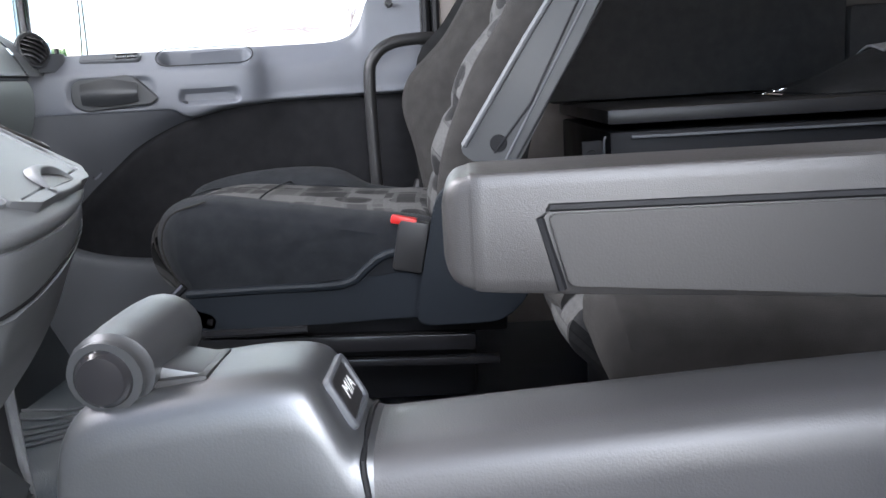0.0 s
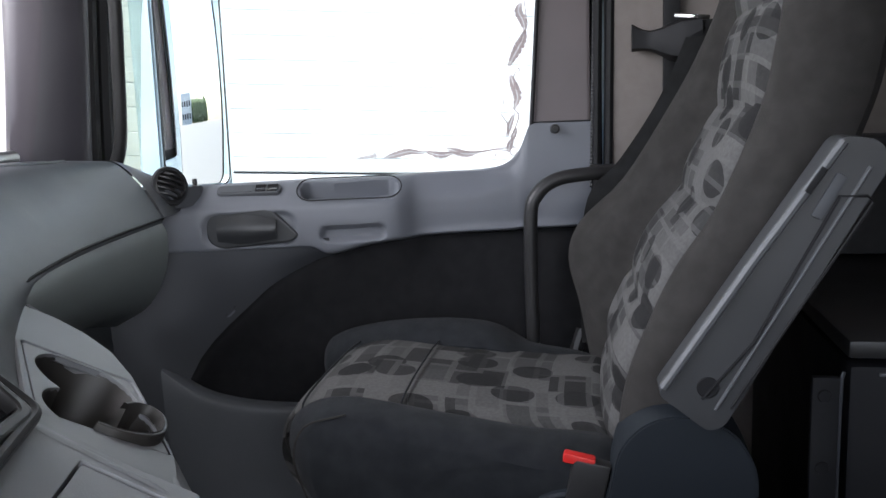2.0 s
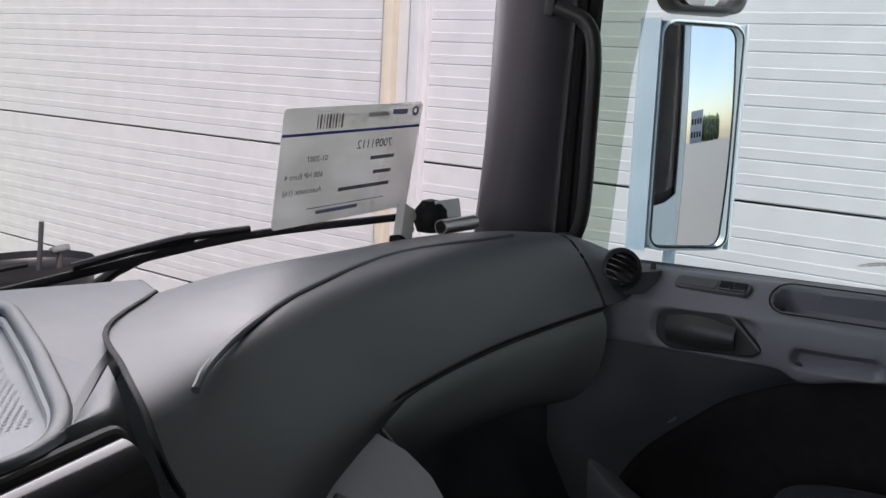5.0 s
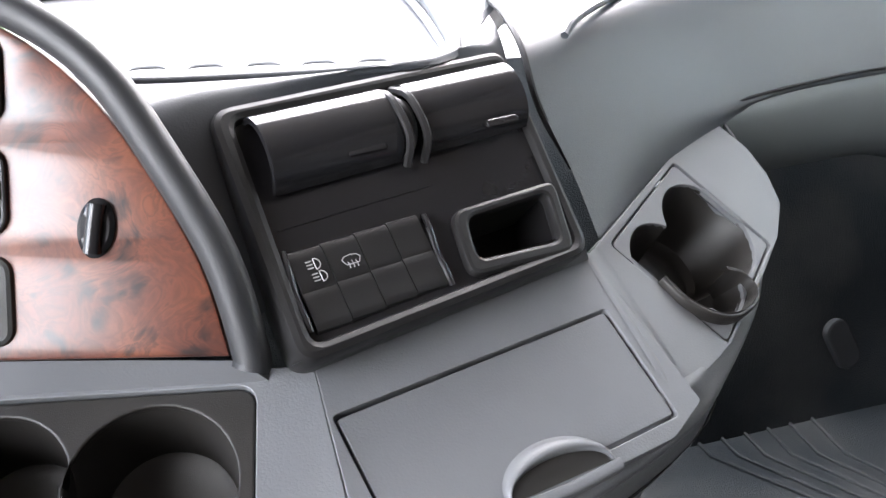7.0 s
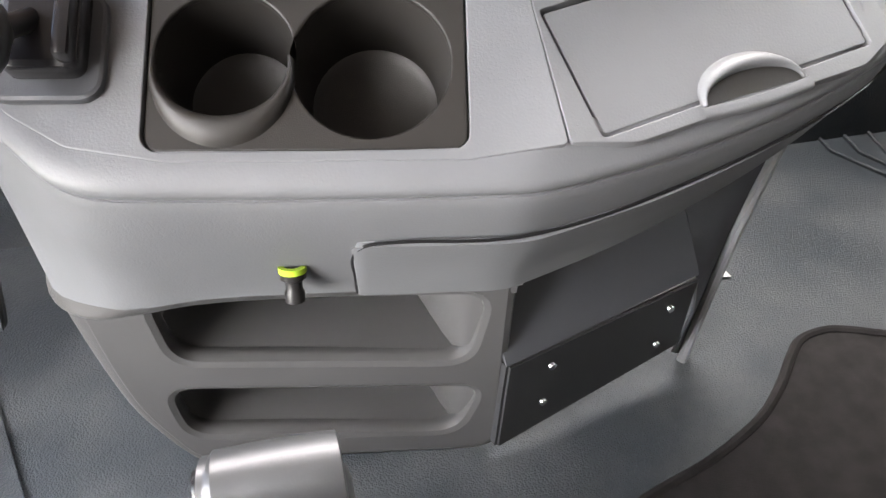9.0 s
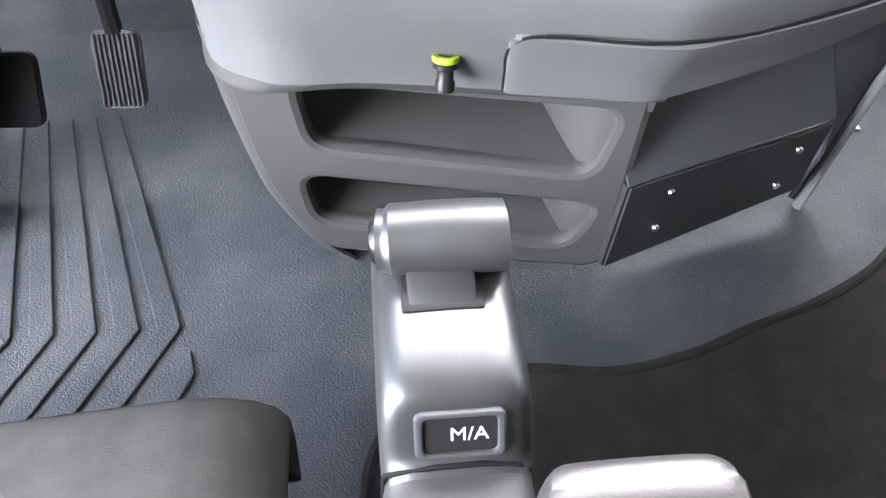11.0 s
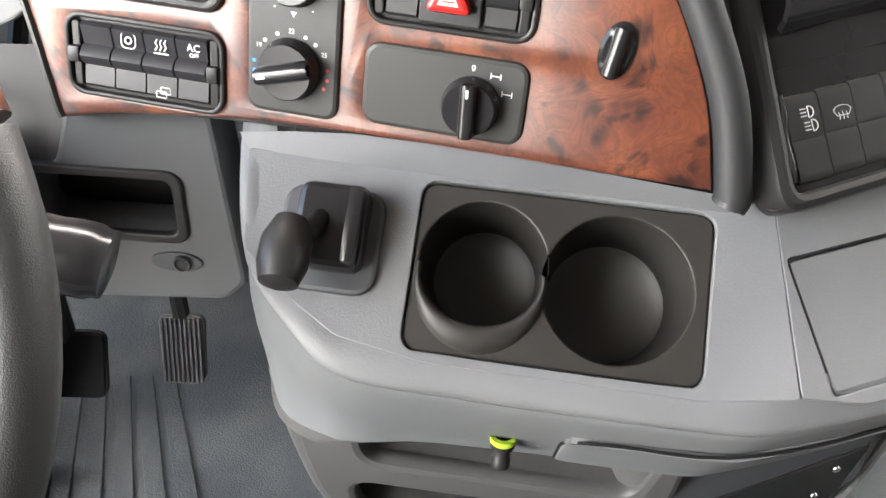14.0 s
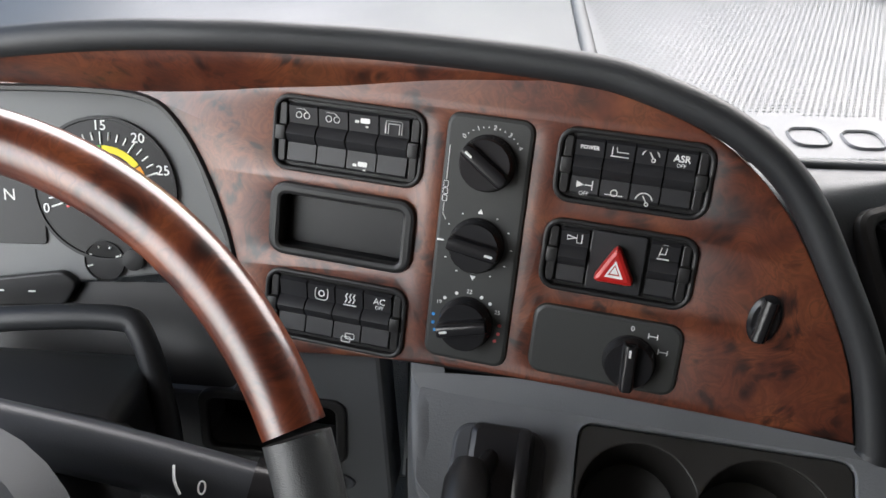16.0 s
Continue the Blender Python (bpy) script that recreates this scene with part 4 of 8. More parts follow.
plate("front", [rounded([(-0.200, 0.300), (-0.190, 0.18), (-0.178, 0.11), (-0.139, 0.020), (0.166, 0.004), (0.168, 0.290)], 0.03)] + [rounded(s, 0.024, 5) for s in SLOTS], LR, 0.022, RACKGREY, rack, 0.008)
part("back_wall", rbox((0.33, 0.30, 0.012), LR @ pose(0, 0.15, -0.12), 0.002), GREY_DARK, rack)
for (x0, z0), (x1, z1) in ((SLOTS[0][3], SLOTS[0][2]), (SLOTS[1][3], SLOTS[1][2])):
    part("shelf", loft([[LR @ Vector((x0 - 0.02, z0 - 0.002, w_)) for w_ in (-0.008, -0.06, -0.12)], [LR @ Vector((x1 + 0.02, z1 - 0.002, w_)) for w_ in (-0.008, -0.06, -0.12)]], 2, 2, thick=0.004), RACKGREY, rack)
for top_, low_ in ((0.262, 0.150), (0.124, 0.040)):
    part("cheek", loft([[LR @ Vector((0.143, z_, -0.006)) for z_ in (top_, (top_ + low_) / 2, low_)], [LR @ Vector((0.118, z_, -0.022)) for z_ in (top_, (top_ + low_) / 2, low_)],
                        [LR @ Vector((0.058 + k, z_, -0.10)) for k, z_ in ((0, top_), (0.015, (top_ + low_) / 2), (0.03, low_))]], 4, 3, thick=0.003), RACKGREY, rack)
left_rows = []
for u, z0 in ((-0.112, 0.003), (-0.139, 0.03), (-0.162, 0.075), (-0.178, 0.12), (-0.190, 0.19), (-0.198, 0.26), (-0.200, 0.315)):
    p = LR @ Vector((u, z0, 0))
    left_rows.append([(p.x + 0.012, p.y - 0.0015, z0), (p.x - 0.001, p.y + 0.003, z0), (p.x - 0.007, p.y + 0.018, z0), (p.x - 0.010, p.y + 0.07, z0), (p.x - 0.012, 0.80, z0), (p.x - 0.014, 1.06, z0)])
part("left_side", loft(left_rows, 4, 4, thick=0.004), RACKGREY, rack)
foot = [(-0.408, 0.80, 0.300), (-0.408, 0.66, 0.298), (-0.402, 0.602, 0.292), (-0.386, 0.583, 0.287), (-0.350, 0.582, 0.284), (-0.280, 0.574, 0.279), (-0.120, 0.555, 0.268), (-0.034, 0.545, 0.262)]
bulge = [0.0, 0.002, 0.008, 0.016, 0.012, 0.004, 0.0, 0.0]
sh_rows = []
for i, f in enumerate(foot):
    a, c = skirt_point(i, -0.054, -0.140), Vector(f)
    b = a.lerp(c, 0.45) + (a - c).normalized() * bulge[i] * 0.5 + Vector((-0.4 * bulge[i], -0.5 * bulge[i], -0.008))
    sh_rows.append([a, b, c, c + Vector((0, 0.004, -0.02))])
part("shoulder", loft(sh_rows, 4, 5), RACKGREY, rack)

socket = thing("power_socket", (-0.22, 0.515, 0.33), "black socket cap with a yellow-green ring on the console", "socket")
LIME = plastic("yellow_green_plastic", (0.33, 0.50, 0.04), 0.4, 300, 0.03, 0.05)
SK = frame_of((-0.216, 0.504, 0.352), -8, -70)
part("ring", lathe([(0.006, -0.004), (0.0100, -0.004), (0.0098, 0.0005), (0.006, 0.0012)], SK, 24), LIME, socket)
part("plug", lathe([(0.0080, 0.001), (0.0092, 0.0015), (0.0092, 0.0050), (0.0062, 0.007), (0.0058, 0.014), (0.0070, 0.016), (0.0070, 0.023), (0.0, 0.024)], SK, 24), BLACK, socket)

flapd = thing("ashtray_flap", (0.0, 0.5, 0.33), "long grey drop flap under the console's rim", "flap")


def on_skirt(f, o, dz):
    """A point of the skirt's face, f along the rim's points."""
    return catmull([skirt_point(i, o, dz) for i in range(4, 13)], 20)[round((f - 4) * 20)]


flap_rows = [[on_skirt(f, o + lift, dz * k) for o, dz in FLAP] for f, k, lift in ((5.55, 1.0, 0.001), (5.60, 1.0, 0.004), (6.0, 1.0, 0.005), (6.5, 1.0, 0.005), (7.0, 1.0, 0.005), (7.75, 1.0, 0.005), (8.5, 0.99, 0.005), (9.25, 0.95, 0.004), (10.0, 0.88, 0.002))]
flap_rows[0][0] = flap_rows[0][0].lerp(flap_rows[0][1], 0.35)
part("flap", loft(flap_rows, 4, 3, thick=-0.005), GREY, flapd)
part("gap", tube([on_skirt(5.53, o + 0.0005, dz) for o, dz in FLAP[:0:-1]] + [on_skirt(5.60, -0.019, -0.062), on_skirt(5.75, -0.018, -0.058)] + [on_skirt(f, -0.018, -0.058 * k) for f, k in ((6.5, 1.0), (7.5, 1.0), (8.5, 0.99), (9.5, 0.93), (10.0, 0.88))], 0.0013, 6, 4), SEAL, flapd, "dark joint round the flap")

PALE_TRIM = plastic("pale_grey_trim", (0.27, 0.28, 0.29), 0.4, 900, 0.08, 0.05)
FUSE = plastic("satin_black_sheet_metal", (0.036, 0.037, 0.039), 0.42, 900, 0.1, 0.1)
bb = thing("fuse_box", (0.08, 0.6, 0.0), "black metal box with four screws beside the rack", "box")
BBM = frame_of((0.075, 0.576, 0.0), 18.0, 0.0)
part("cover", prism([(-0.122, 0.02), (0.122, 0.04), (0.122, 0.146), (-0.118, 0.152)], BBM, 0.02, 0.003), FUSE, bb)
part("top", loft([[BBM @ Vector((x, 0.150, -0.004)) for x in (-0.118, 0.0, 0.12)], [BBM @ Vector((x, 0.305, -0.14)) for x in (-0.118, 0.0, 0.14)]], 3, 3, thick=0.004), GREY_DARK, bb)
for u, v_ in ((-0.066, 0.124), (-0.07, 0.069), (0.086, 0.122), (0.080, 0.068)):
    part("screw", lathe([(0, 0.003), (0.004, 0.0025), (0.005, 0.0), (0.005, -0.001)], BBM @ Matrix.Translation((u, v_, 0.0015)), 12), CHROME, bb)
part("side_strip", tube([(0.207, 0.620, 0.0), (0.247, 0.654, 0.16), (0.301, 0.690, 0.30)], 0.0062, 8, 3), PALE_TRIM, bb, "pale grey upright edge strip")
part("side", loft([[BBM @ Vector(p) for p in ((0.121, 0.022, -0.006), (0.121, 0.146, -0.006), (0.14, 0.303, -0.14))], [(0.205, 0.63, 0.003), (0.245, 0.665, 0.16), (0.30, 0.70, 0.30)]], 3, 3, thick=0.003), GREY_DARK, bb)
tagx = thing("paper_scrap", (0.318, 0.737, 0.0), "small white torn paper scrap on the floor", "scrap")
plate("scrap", [[(-0.008, -0.004), (0.007, -0.007), (0.004, 0.010), (-0.003, 0.008)]], Matrix.Translation((0.318, 0.737, 0.004)), 0.001, WHITE, tagx, 0.0)

# ---- park brake ----
park = thing("parking_brake_lever", (-0.34, 0.55, 0.5), "black parking brake lever in a glossy gate", "brake lever")
PB = C @ Matrix.Translation((-0.180, -0.010, 0))
plate("base", [rrect(0, 0, 0.068, 0.070, 0.014)], PB, 0.008, GREY_DARK, park, 0.003, lift=0.006)
plate("gate", [rrect(0.002, 0.006, 0.046, 0.056, 0.008)], PB, 0.02, GLOSS, park, 0.005, lift=0.022)
part("cheek", rbox((0.010, 0.05, 0.026), PB @ pose(0.018, 0.006, 0.020), 0.004), GLOSS, park)
part("stem", tube([PB @ Vector(p) for p in ((-0.004, 0.012, 0.015), (-0.008, -0.004, 0.035), (-0.012, -0.016, 0.048))], 0.007, 10), BLACK, park)
part("knob", lathe([(0, -0.028), (0.010, -0.024), (0.0155, -0.010), (0.0155, 0.006), (0.012, 0.018), (0, 0.023)], PB @ Matrix.Translation((-0.015, -0.022, 0.050)) @ pose(0, 0, 0, 75, 8, 0), 24), BLACK, park)

# ---- vent panel ----
FRAMEBLACK = plastic("satin_black_frame_plastic", (0.015, 0.0147, 0.015), 0.42, 1200, 0.15, 0.1, 0.25)
VENTBLACK = plastic("polished_black_vent_plastic", (0.016, 0.016, 0.0175), 0.13, 400, 0.01, 0.08, 0.6)
SIGN = plastic("pale_grey_print", (0.34, 0.34, 0.34), 0.6, 300, 0.0, 0.03)
KEYBLACK = plastic("satin_black_key_plastic", (0.015, 0.0147, 0.015), 0.34, 1200, 0.1, 0.1)
vent = thing("vent_panel", (0.05, 0.65, 0.55), "glossy black centre dashboard panel with air vents and switches", "panel")
vq = [(-0.074, 0.104), (0.176, 0.117), (0.157, -0.062), (-0.083, -0.071)]
plate("frame", [rounded(vq, 0.016, 5), rounded([(-0.060, 0.093), (0.166, 0.103), (0.147, -0.052), (-0.070, -0.060)], 0.008, 4)], V, 0.03, FRAMEBLACK, vent, 0.005, lift=0.007)
plate("fascia", [rounded([(-0.062, 0.095), (0.168, 0.105), (0.149, -0.054), (-0.072, -0.062)], 0.006), rounded([(0.064, -0.010), (0.150, -0.006), (0.137, -0.045), (0.060, -0.042)], 0.004)], V, 0.012, GLOSS, vent, 0.001, lift=0.0)
for a, b in ((-0.054, 0.044), (0.062, 0.160)):
    prof = [(0.0, 0.093), (0.010, 0.091), (0.016, 0.080), (0.016, 0.066), (0.010, 0.052), (0.0, 0.045)]
    part("vent_flap", loft([[V @ Vector((x, y + 0.06 * (x - 0.05) * 0.8, z + 0.002)) for z, y in prof] for x in (a, a + 0.006, (a + b) / 2, b - 0.006, b)], 2, 4, thick=-0.004), VENTBLACK, vent)
    plate("vent_tab", [rrect((a + b) / 2 + 0.02, 0.050, 0.03, 0.006, 0.002)], V, 0.004, GLOSS, vent, 0.001, lift=0.017)
part("vent_wheel", lathe([(0.0, -0.004), (0.020, -0.004), (0.022, 0.0), (0.020, 0.004), (0, 0.004)], V @ Matrix.Translation((0.053, 0.068, 0.002)) @ pose(0, 0, 0, 0, 90, 0), 28), BLACK, vent)
for x in (0.046, 0.060):
    part("wheel_cheek", tube([V @ Vector((x, 0.096, 0.006)), V @ Vector((x, 0.08, 0.022)), V @ Vector((x, 0.05, 0.022)), V @ Vector((x - 0.002, 0.036, 0.006))], 0.003, 6, 4), BLACK, vent)
for k in range(4):
    x = -0.052 + 0.0245 * k
    for y0, prof in ((-0.016 + 0.001 * k, ((0.013, 0.001), (0.011, 0.0028), (0.0, 0.0026), (-0.011, 0.0020), (-0.0130, 0.001))), (-0.042 + 0.001 * k, ((0.0120, 0.001), (0.0105, 0.0022), (0.0, 0.0018), (-0.009, 0.002), (-0.011, 0.0)))):
        part("switch", loft([[V @ Vector((x + sx * 0.0119, y0 + py, pz)) for py, pz in prof] for sx in (-1, 0, 1)], 1, 3, thick=-0.002), KEYBLACK, vent)
for sx in (-0.0675, 0.0365):
    part("switch_end", tube([V @ Vector((sx + 0.004, 0.000, 0.002)), V @ Vector((sx + 0.0015, -0.012, 0.005)), V @ Vector((sx, -0.027, 0.003)), V @ Vector((sx - 0.001, -0.042, 0.005)), V @ Vector((sx, -0.052, 0.002))], 0.0022, 8, 3), GLOSS, vent)
plate("seam", [rrect(0.0, 0.018, 0.118, 0.0008, 0.0003, 1)], V @ pose(0, 0, 0, 0, 0, 2.5), 0.0006, SEAL, vent, 0.0, lift=0.0004)
plate("cubby_rim", [rounded([(0.059, -0.004), (0.157, -0.001), (0.143, -0.058), (0.051, -0.052)], 0.011), rounded([(0.069, -0.012), (0.145, -0.009), (0.135, -0.047), (0.062, -0.042)], 0.008)], V, 0.012, FRAMEBLACK, vent, 0.003, lift=0.007)
cq = [(0.066, -0.042), (0.137, -0.045), (0.149, -0.007), (0.066, -0.010)]
bm = bmesh.new()
v0 = [bm.verts.new(V @ Vector((x, y, 0.004))) for x, y in cq]
v1 = [bm.verts.new(V @ Vector((0.105 + 0.9 * (x - 0.105), -0.026 + 0.85 * (y + 0.026), -0.045))) for x, y in cq]
for i in range(4):
    bm.faces.new((v0[i], v0[(i + 1) % 4], v1[(i + 1) % 4], v1[i]))
bm.faces.new(v1)
bmesh.ops.solidify(bm, geom=bm.faces[:], thickness=0.002)
part("cubby", bm, BLACK, vent, "open black cubby", smooth=False)


def lamp_glyph(m, x, y, s, parent, beams=True):
    """A head-lamp sign: a half-round lens with four beams."""
    lens_ = [(x + s * (0.12 + 0.46 * math.cos(radians(a))), y + s * 0.42 * math.sin(radians(a))) for a in range(-90, 91, 20)]
    part("sign", tube([m @ Vector((px, py, 0.0052)) for px, py in lens_ + lens_[:1]], s * 0.045, 4, 0), SIGN, parent, smooth=False)
    for k in range(3):
        plate("sign", [rrect(x - s * 0.28, y + s * (0.26 - 0.26 * k), s * 0.5, s * 0.085, s * 0.03, 1)], m, 0.0004, SIGN, parent, 0.0, lift=0.0054)


lamp_glyph(V, -0.050, -0.0130, 0.0085, vent), lamp_glyph(V, -0.049, -0.0215, 0.0085, vent)
for pts in ([(-0.0335, -0.0125), (-0.0315, -0.0105), (-0.0270, -0.0097), (-0.0225, -0.0105), (-0.0205, -0.0125), (-0.0225, -0.0160), (-0.0315, -0.0160), (-0.0335, -0.0125)],
            [(-0.0300, -0.0185), (-0.0295, -0.0160), (-0.0302, -0.0140)], [(-0.0270, -0.0185), (-0.0268, -0.0160), (-0.0272, -0.0135)], [(-0.0242, -0.0185), (-0.0240, -0.0160), (-0.0244, -0.0140)]):
    part("sign", tube([V @ Vector((x + 0.0025, y - 0.0035, 0.0050)) for x, y in pts], 0.00034, 4, 0), SIGN, vent, smooth=False)

part("side_panel", loft([[(-0.405, y, 0.56), (-0.407, y, 0.42), (-0.414, y, 0.29)] for y in (0.74, 0.90, 1.08)], 2, 3, thick=0.004), GREY, console)

stop = thing("rubber_stop", (0.90, 1.03, 0.06), "black oval rubber foot stop on the toe board", "foot stop")
plate("pad", [rrect(0, 0, 0.048, 0.088, 0.022, 5)], Matrix.Translation((0.878, 1.008, 0.112)) @ frame_of((0, 0, 0), 0, 22) @ pose(0, 0, 0, 0, 0, 24), 0.02, GREY_DARK, stop, 0.005)

# ---- walnut instrument panel ----
wood = thing("walnut_fascia", (-0.35, 0.68, 0.55), "lacquered burl-walnut panel round the driver's switches and dials", "panel")
BLOCKS = {"a": (-0.102, 0.0585, 0.114, 0.055), "b": (-0.102, -0.005, 0.112, 0.055), "c": (-0.102, -0.071, 0.112, 0.055),
          "d": (0.0, 0.0, 0.061, 0.178), "e": (0.097, 0.064, 0.102, 0.051), "f": (0.0965, 0.002, 0.103, 0.051), "g": (0.0975, -0.060, 0.103, 0.052)}
edge = [(0.268, -0.094), (0.252, -0.039), (0.221, 0.018), (0.189, 0.061), (0.148, 0.092), (0.094, 0.111), (0.0444, 0.1188), (-0.015, 0.1145), (-0.063, 0.1060), (-0.112, 0.0978), (-0.167, 0.0900), (-0.230, 0.0797), (-0.263, 0.0755), (-0.296, 0.0728), (-0.42, 0.066)]
inner = [(-0.42, 0.058), (-0.316, 0.0685), (-0.262, 0.068), (-0.236, 0.052), (-0.214, 0.022), (-0.194, -0.020), (-0.182, -0.06), (-0.170, -0.108), (-0.166, -0.118)]
low = [(-0.132, -0.110), (-0.044, -0.099), (0.034, -0.095), (0.154, -0.094)]
holes = [rrect(x, y, w - 0.002, h - 0.002, 0.011, 5) for x, y, w, h in BLOCKS.values()]
plate("veneer", [[tuple(p.to_2d()) for p in catmull([(x, y, 0) for x, y in edge], 4)] + [tuple(p.to_2d()) for p in catmull([(x, y, 0) for x, y in inner + low], 3)]] + holes, W, 0.012, WOOD, wood, 0.002)
brow = [(-0.0627, 0.1199, 0.006), (-0.1461, 0.1166, 0.018), (-0.1939, 0.1132, 0.026), (-0.2465, 0.1082, 0.031), (-0.3033, 0.1005, 0.035), (-0.3601, 0.0906, 0.035), (-0.43, 0.078, 0.036)]
fold_ = [(-0.040, 0.1105), (-0.112, 0.0980), (-0.167, 0.0900), (-0.230, 0.0797), (-0.296, 0.0728), (-0.36, 0.0695), (-0.43, 0.0655)]
part("brow", loft([[W @ Vector((x0, y0 - 0.0025, 0.0004)), W @ Vector(((x0 + x1) / 2, y0 * 0.45 + y1 * 0.55, 0.62 * z1 + 0.002)), W @ Vector((x1, y1, z1))] for (x0, y0), (x1, y1, z1) in zip([(0.03, 0.1185)] + fold_, [(0.03, 0.1205, 0.001)] + brow)], 4, 4), WOOD, wood, "walnut brow overhanging the gauges")
line_ = [(0.268, -0.104, 0.0)] + [(x, y, 0.0) for x, y in edge[:7]] + brow
part("piping", tube([W @ Vector((x * 1.02 + 0.0065 if z < 0.001 else x, y + (0.008 if i > 3 else 0.003), z - 0.001)) for i, (x, y, z) in enumerate(line_)], 0.0112, 12, 5), EDGE, wood, "dark grained padded edging")
part("inner_edge", tube([W @ Vector((x, y, 0.0)) for x, y in inner], 0.003, 6, 4), BLACK, wood)



def switch_block(key, cols, wide=None):
    """A black switch frame with two rows of rocker keys and a bar between them."""
    x, y, w, h = BLOCKS[key]
    block_ = plate("switch_frame", [rrect(x, y, w, h, 0.012, 5), rrect(x, y, w - 0.007, h - 0.007, 0.009, 5)], W, 0.01, BLACK, wood, 0.0015, lift=0.003)
    plate("switch_bed", [rrect(x, y, w - 0.004, h - 0.004, 0.009, 4)], W, 0.004, BLACK, wood, 0.0005, lift=-0.003)
    x0, kw = x - w / 2 + 0.0115, (w - 0.023) / 4
    for k in range(4):
        cx = x0 + kw * (k + 0.5)
        if wide and k in wide:
            continue
        prof = [(h / 2 - 0.006, 0.000), (h / 2 - 0.008, 0.003), (0.007, -0.0005), (0.0045, 0.0035), (0.0, 0.006), (-0.0045, 0.0035), (-0.007, -0.0005), (-h / 2 + 0.008, 0.001), (-h / 2 + 0.006, -0.001)]
        bm = bmesh.new()
        a = [bm.verts.new(W @ Vector((cx - kw / 2 + 0.0006, y + py, pz))) for py, pz in prof]
        b = [bm.verts.new(W @ Vector((cx + kw / 2 - 0.0006, y + py, pz))) for py, pz in prof]
        for i in range(len(a) - 1):
            bm.faces.new((a[i], b[i], b[i + 1], a[i + 1]))
        bmesh.ops.recalc_face_normals(bm, faces=bm.faces)
        bmesh.ops.solidify(bm, geom=bm.faces[:], thickness=0.003)
        part("rocker", bm, KEY, block_)
    for sx in (-1, 1):
        plate("end_cap", [rrect(x + sx * (w / 2 - 0.0075), y, 0.006, h - 0.012, 0.002, 3)], W, 0.006, BLACK, block_, 0.001, lift=0.001)
        part("end_bar", rbox((0.008, 0.011, 0.008), W @ pose(x + sx * (w / 2 - 0.0075), y, 0.002), 0.002), BLACK, block_)
    return x0, kw, y


KEY = plastic("black_switch_plastic", (0.020, 0.020, 0.022), 0.42, 1200, 0.15, 0.1)
DIAL = plastic("dark_dial_plate", (0.030, 0.031, 0.030), 0.5, 900, 0.15, 0.1)


def line_sign(m, pts, wdt, parent, lift, mat=None, closed=False):
    """A thin printed line."""
    line = [Vector((x, y, lift)) for x, y in pts]
    part("sign", tube([m @ p for p in (line + [line[0]] if closed else line)], wdt / 2, 4, 0), mat or WHITE, parent, smooth=False)


xa, kw, ya = switch_block("a", 4)
xc, _, yc = switch_block("c", 4)
xe, kwe, ye = switch_block("e", 4)
xf, _, yf = switch_block("f", 4, wide=(1, 2))


def kx(x0, k, w):
    return x0 + w * (k + 0.5)


# printed signs of the switches
for k in (0, 1):
    cx = kx(xa, k, kw)
    line_sign(W, disc(cx - 0.003, ya + 0.0135, 0.0022, 10), 0.0007, wood, 0.0022, closed=True)
    line_sign(W, disc(cx + 0.003, ya + 0.0135, 0.0022, 10), 0.0007, wood, 0.0022, closed=True)
    line_sign(W, [(cx - 0.005, ya + 0.018), (cx + 0.001, ya + 0.018), (cx + 0.004, ya + 0.0155)], 0.0007, wood, 0.0024)
for yy in (0.0145, -0.0165):
    cx = kx(xa, 2, kw)
    plate("sign", [rrect(cx + 0.0015, ya + yy + 0.001, 0.007, 0.0035, 0.0005, 1)], W, 0.0004, WHITE, wood, 0.0, lift=0.0026 if yy > 0 else 0.0012)
    plate("sign", [rrect(cx - 0.0045, ya + yy, 0.003, 0.002, 0.0004, 1)], W, 0.0004, WHITE, wood, 0.0, lift=0.0026 if yy > 0 else 0.0012)
    line_sign(W, [(cx + 0.002, ya + yy - 0.003), (cx + 0.004, ya + yy - 0.003)], 0.0012, wood, 0.0022 if yy > 0 else 0.001)
cx = kx(xa, 3, kw)
line_sign(W, [(cx - 0.006, ya + 0.009), (cx - 0.006, ya + 0.018), (cx + 0.006, ya + 0.018), (cx + 0.006, ya + 0.009)], 0.001, wood, 0.0022)
line_sign(W, [(cx - 0.004, ya + 0.009), (cx - 0.004, ya + 0.016), (cx + 0.004, ya + 0.016), (cx + 0.004, ya + 0.009)], 0.0007, wood, 0.0022)
cx = kx(xc, 1, kw)
line_sign(W, rrect(cx, yc + 0.0135, 0.010, 0.010, 0.003, 3), 0.0008, wood, 0.0022, closed=True)
line_sign(W, disc(cx, yc + 0.0135, 0.0022, 10), 0.0012, wood, 0.0022, closed=True)
cx = kx(xc, 2, kw)
for d in (-0.003, 0.0, 0.003):
    line_sign(W, [(cx + d - 0.0008, yc + 0.010), (cx + d + 0.0006, yc + 0.0125), (cx + d - 0.0006, yc + 0.0150), (cx + d + 0.0008, yc + 0.0175)], 0.0011, wood, 0.0022)
line_sign(W, [(cx - 0.005, yc + 0.0082), (cx + 0.005, yc + 0.0082)], 0.001, wood, 0.002)
for dx, dy in ((0.0015, 0.0), (-0.0015, -0.0028)):
    line_sign(W, rrect(cx + dx, yc - 0.0165 + dy, 0.007, 0.0042, 0.0006, 1), 0.0008, wood, 0.0008, closed=True)
text("lettering", "AC", W @ Matrix.Translation((kx(xc, 3, kw), yc + 0.0150, 0.0026)), 0.0068, WHITE, wood)
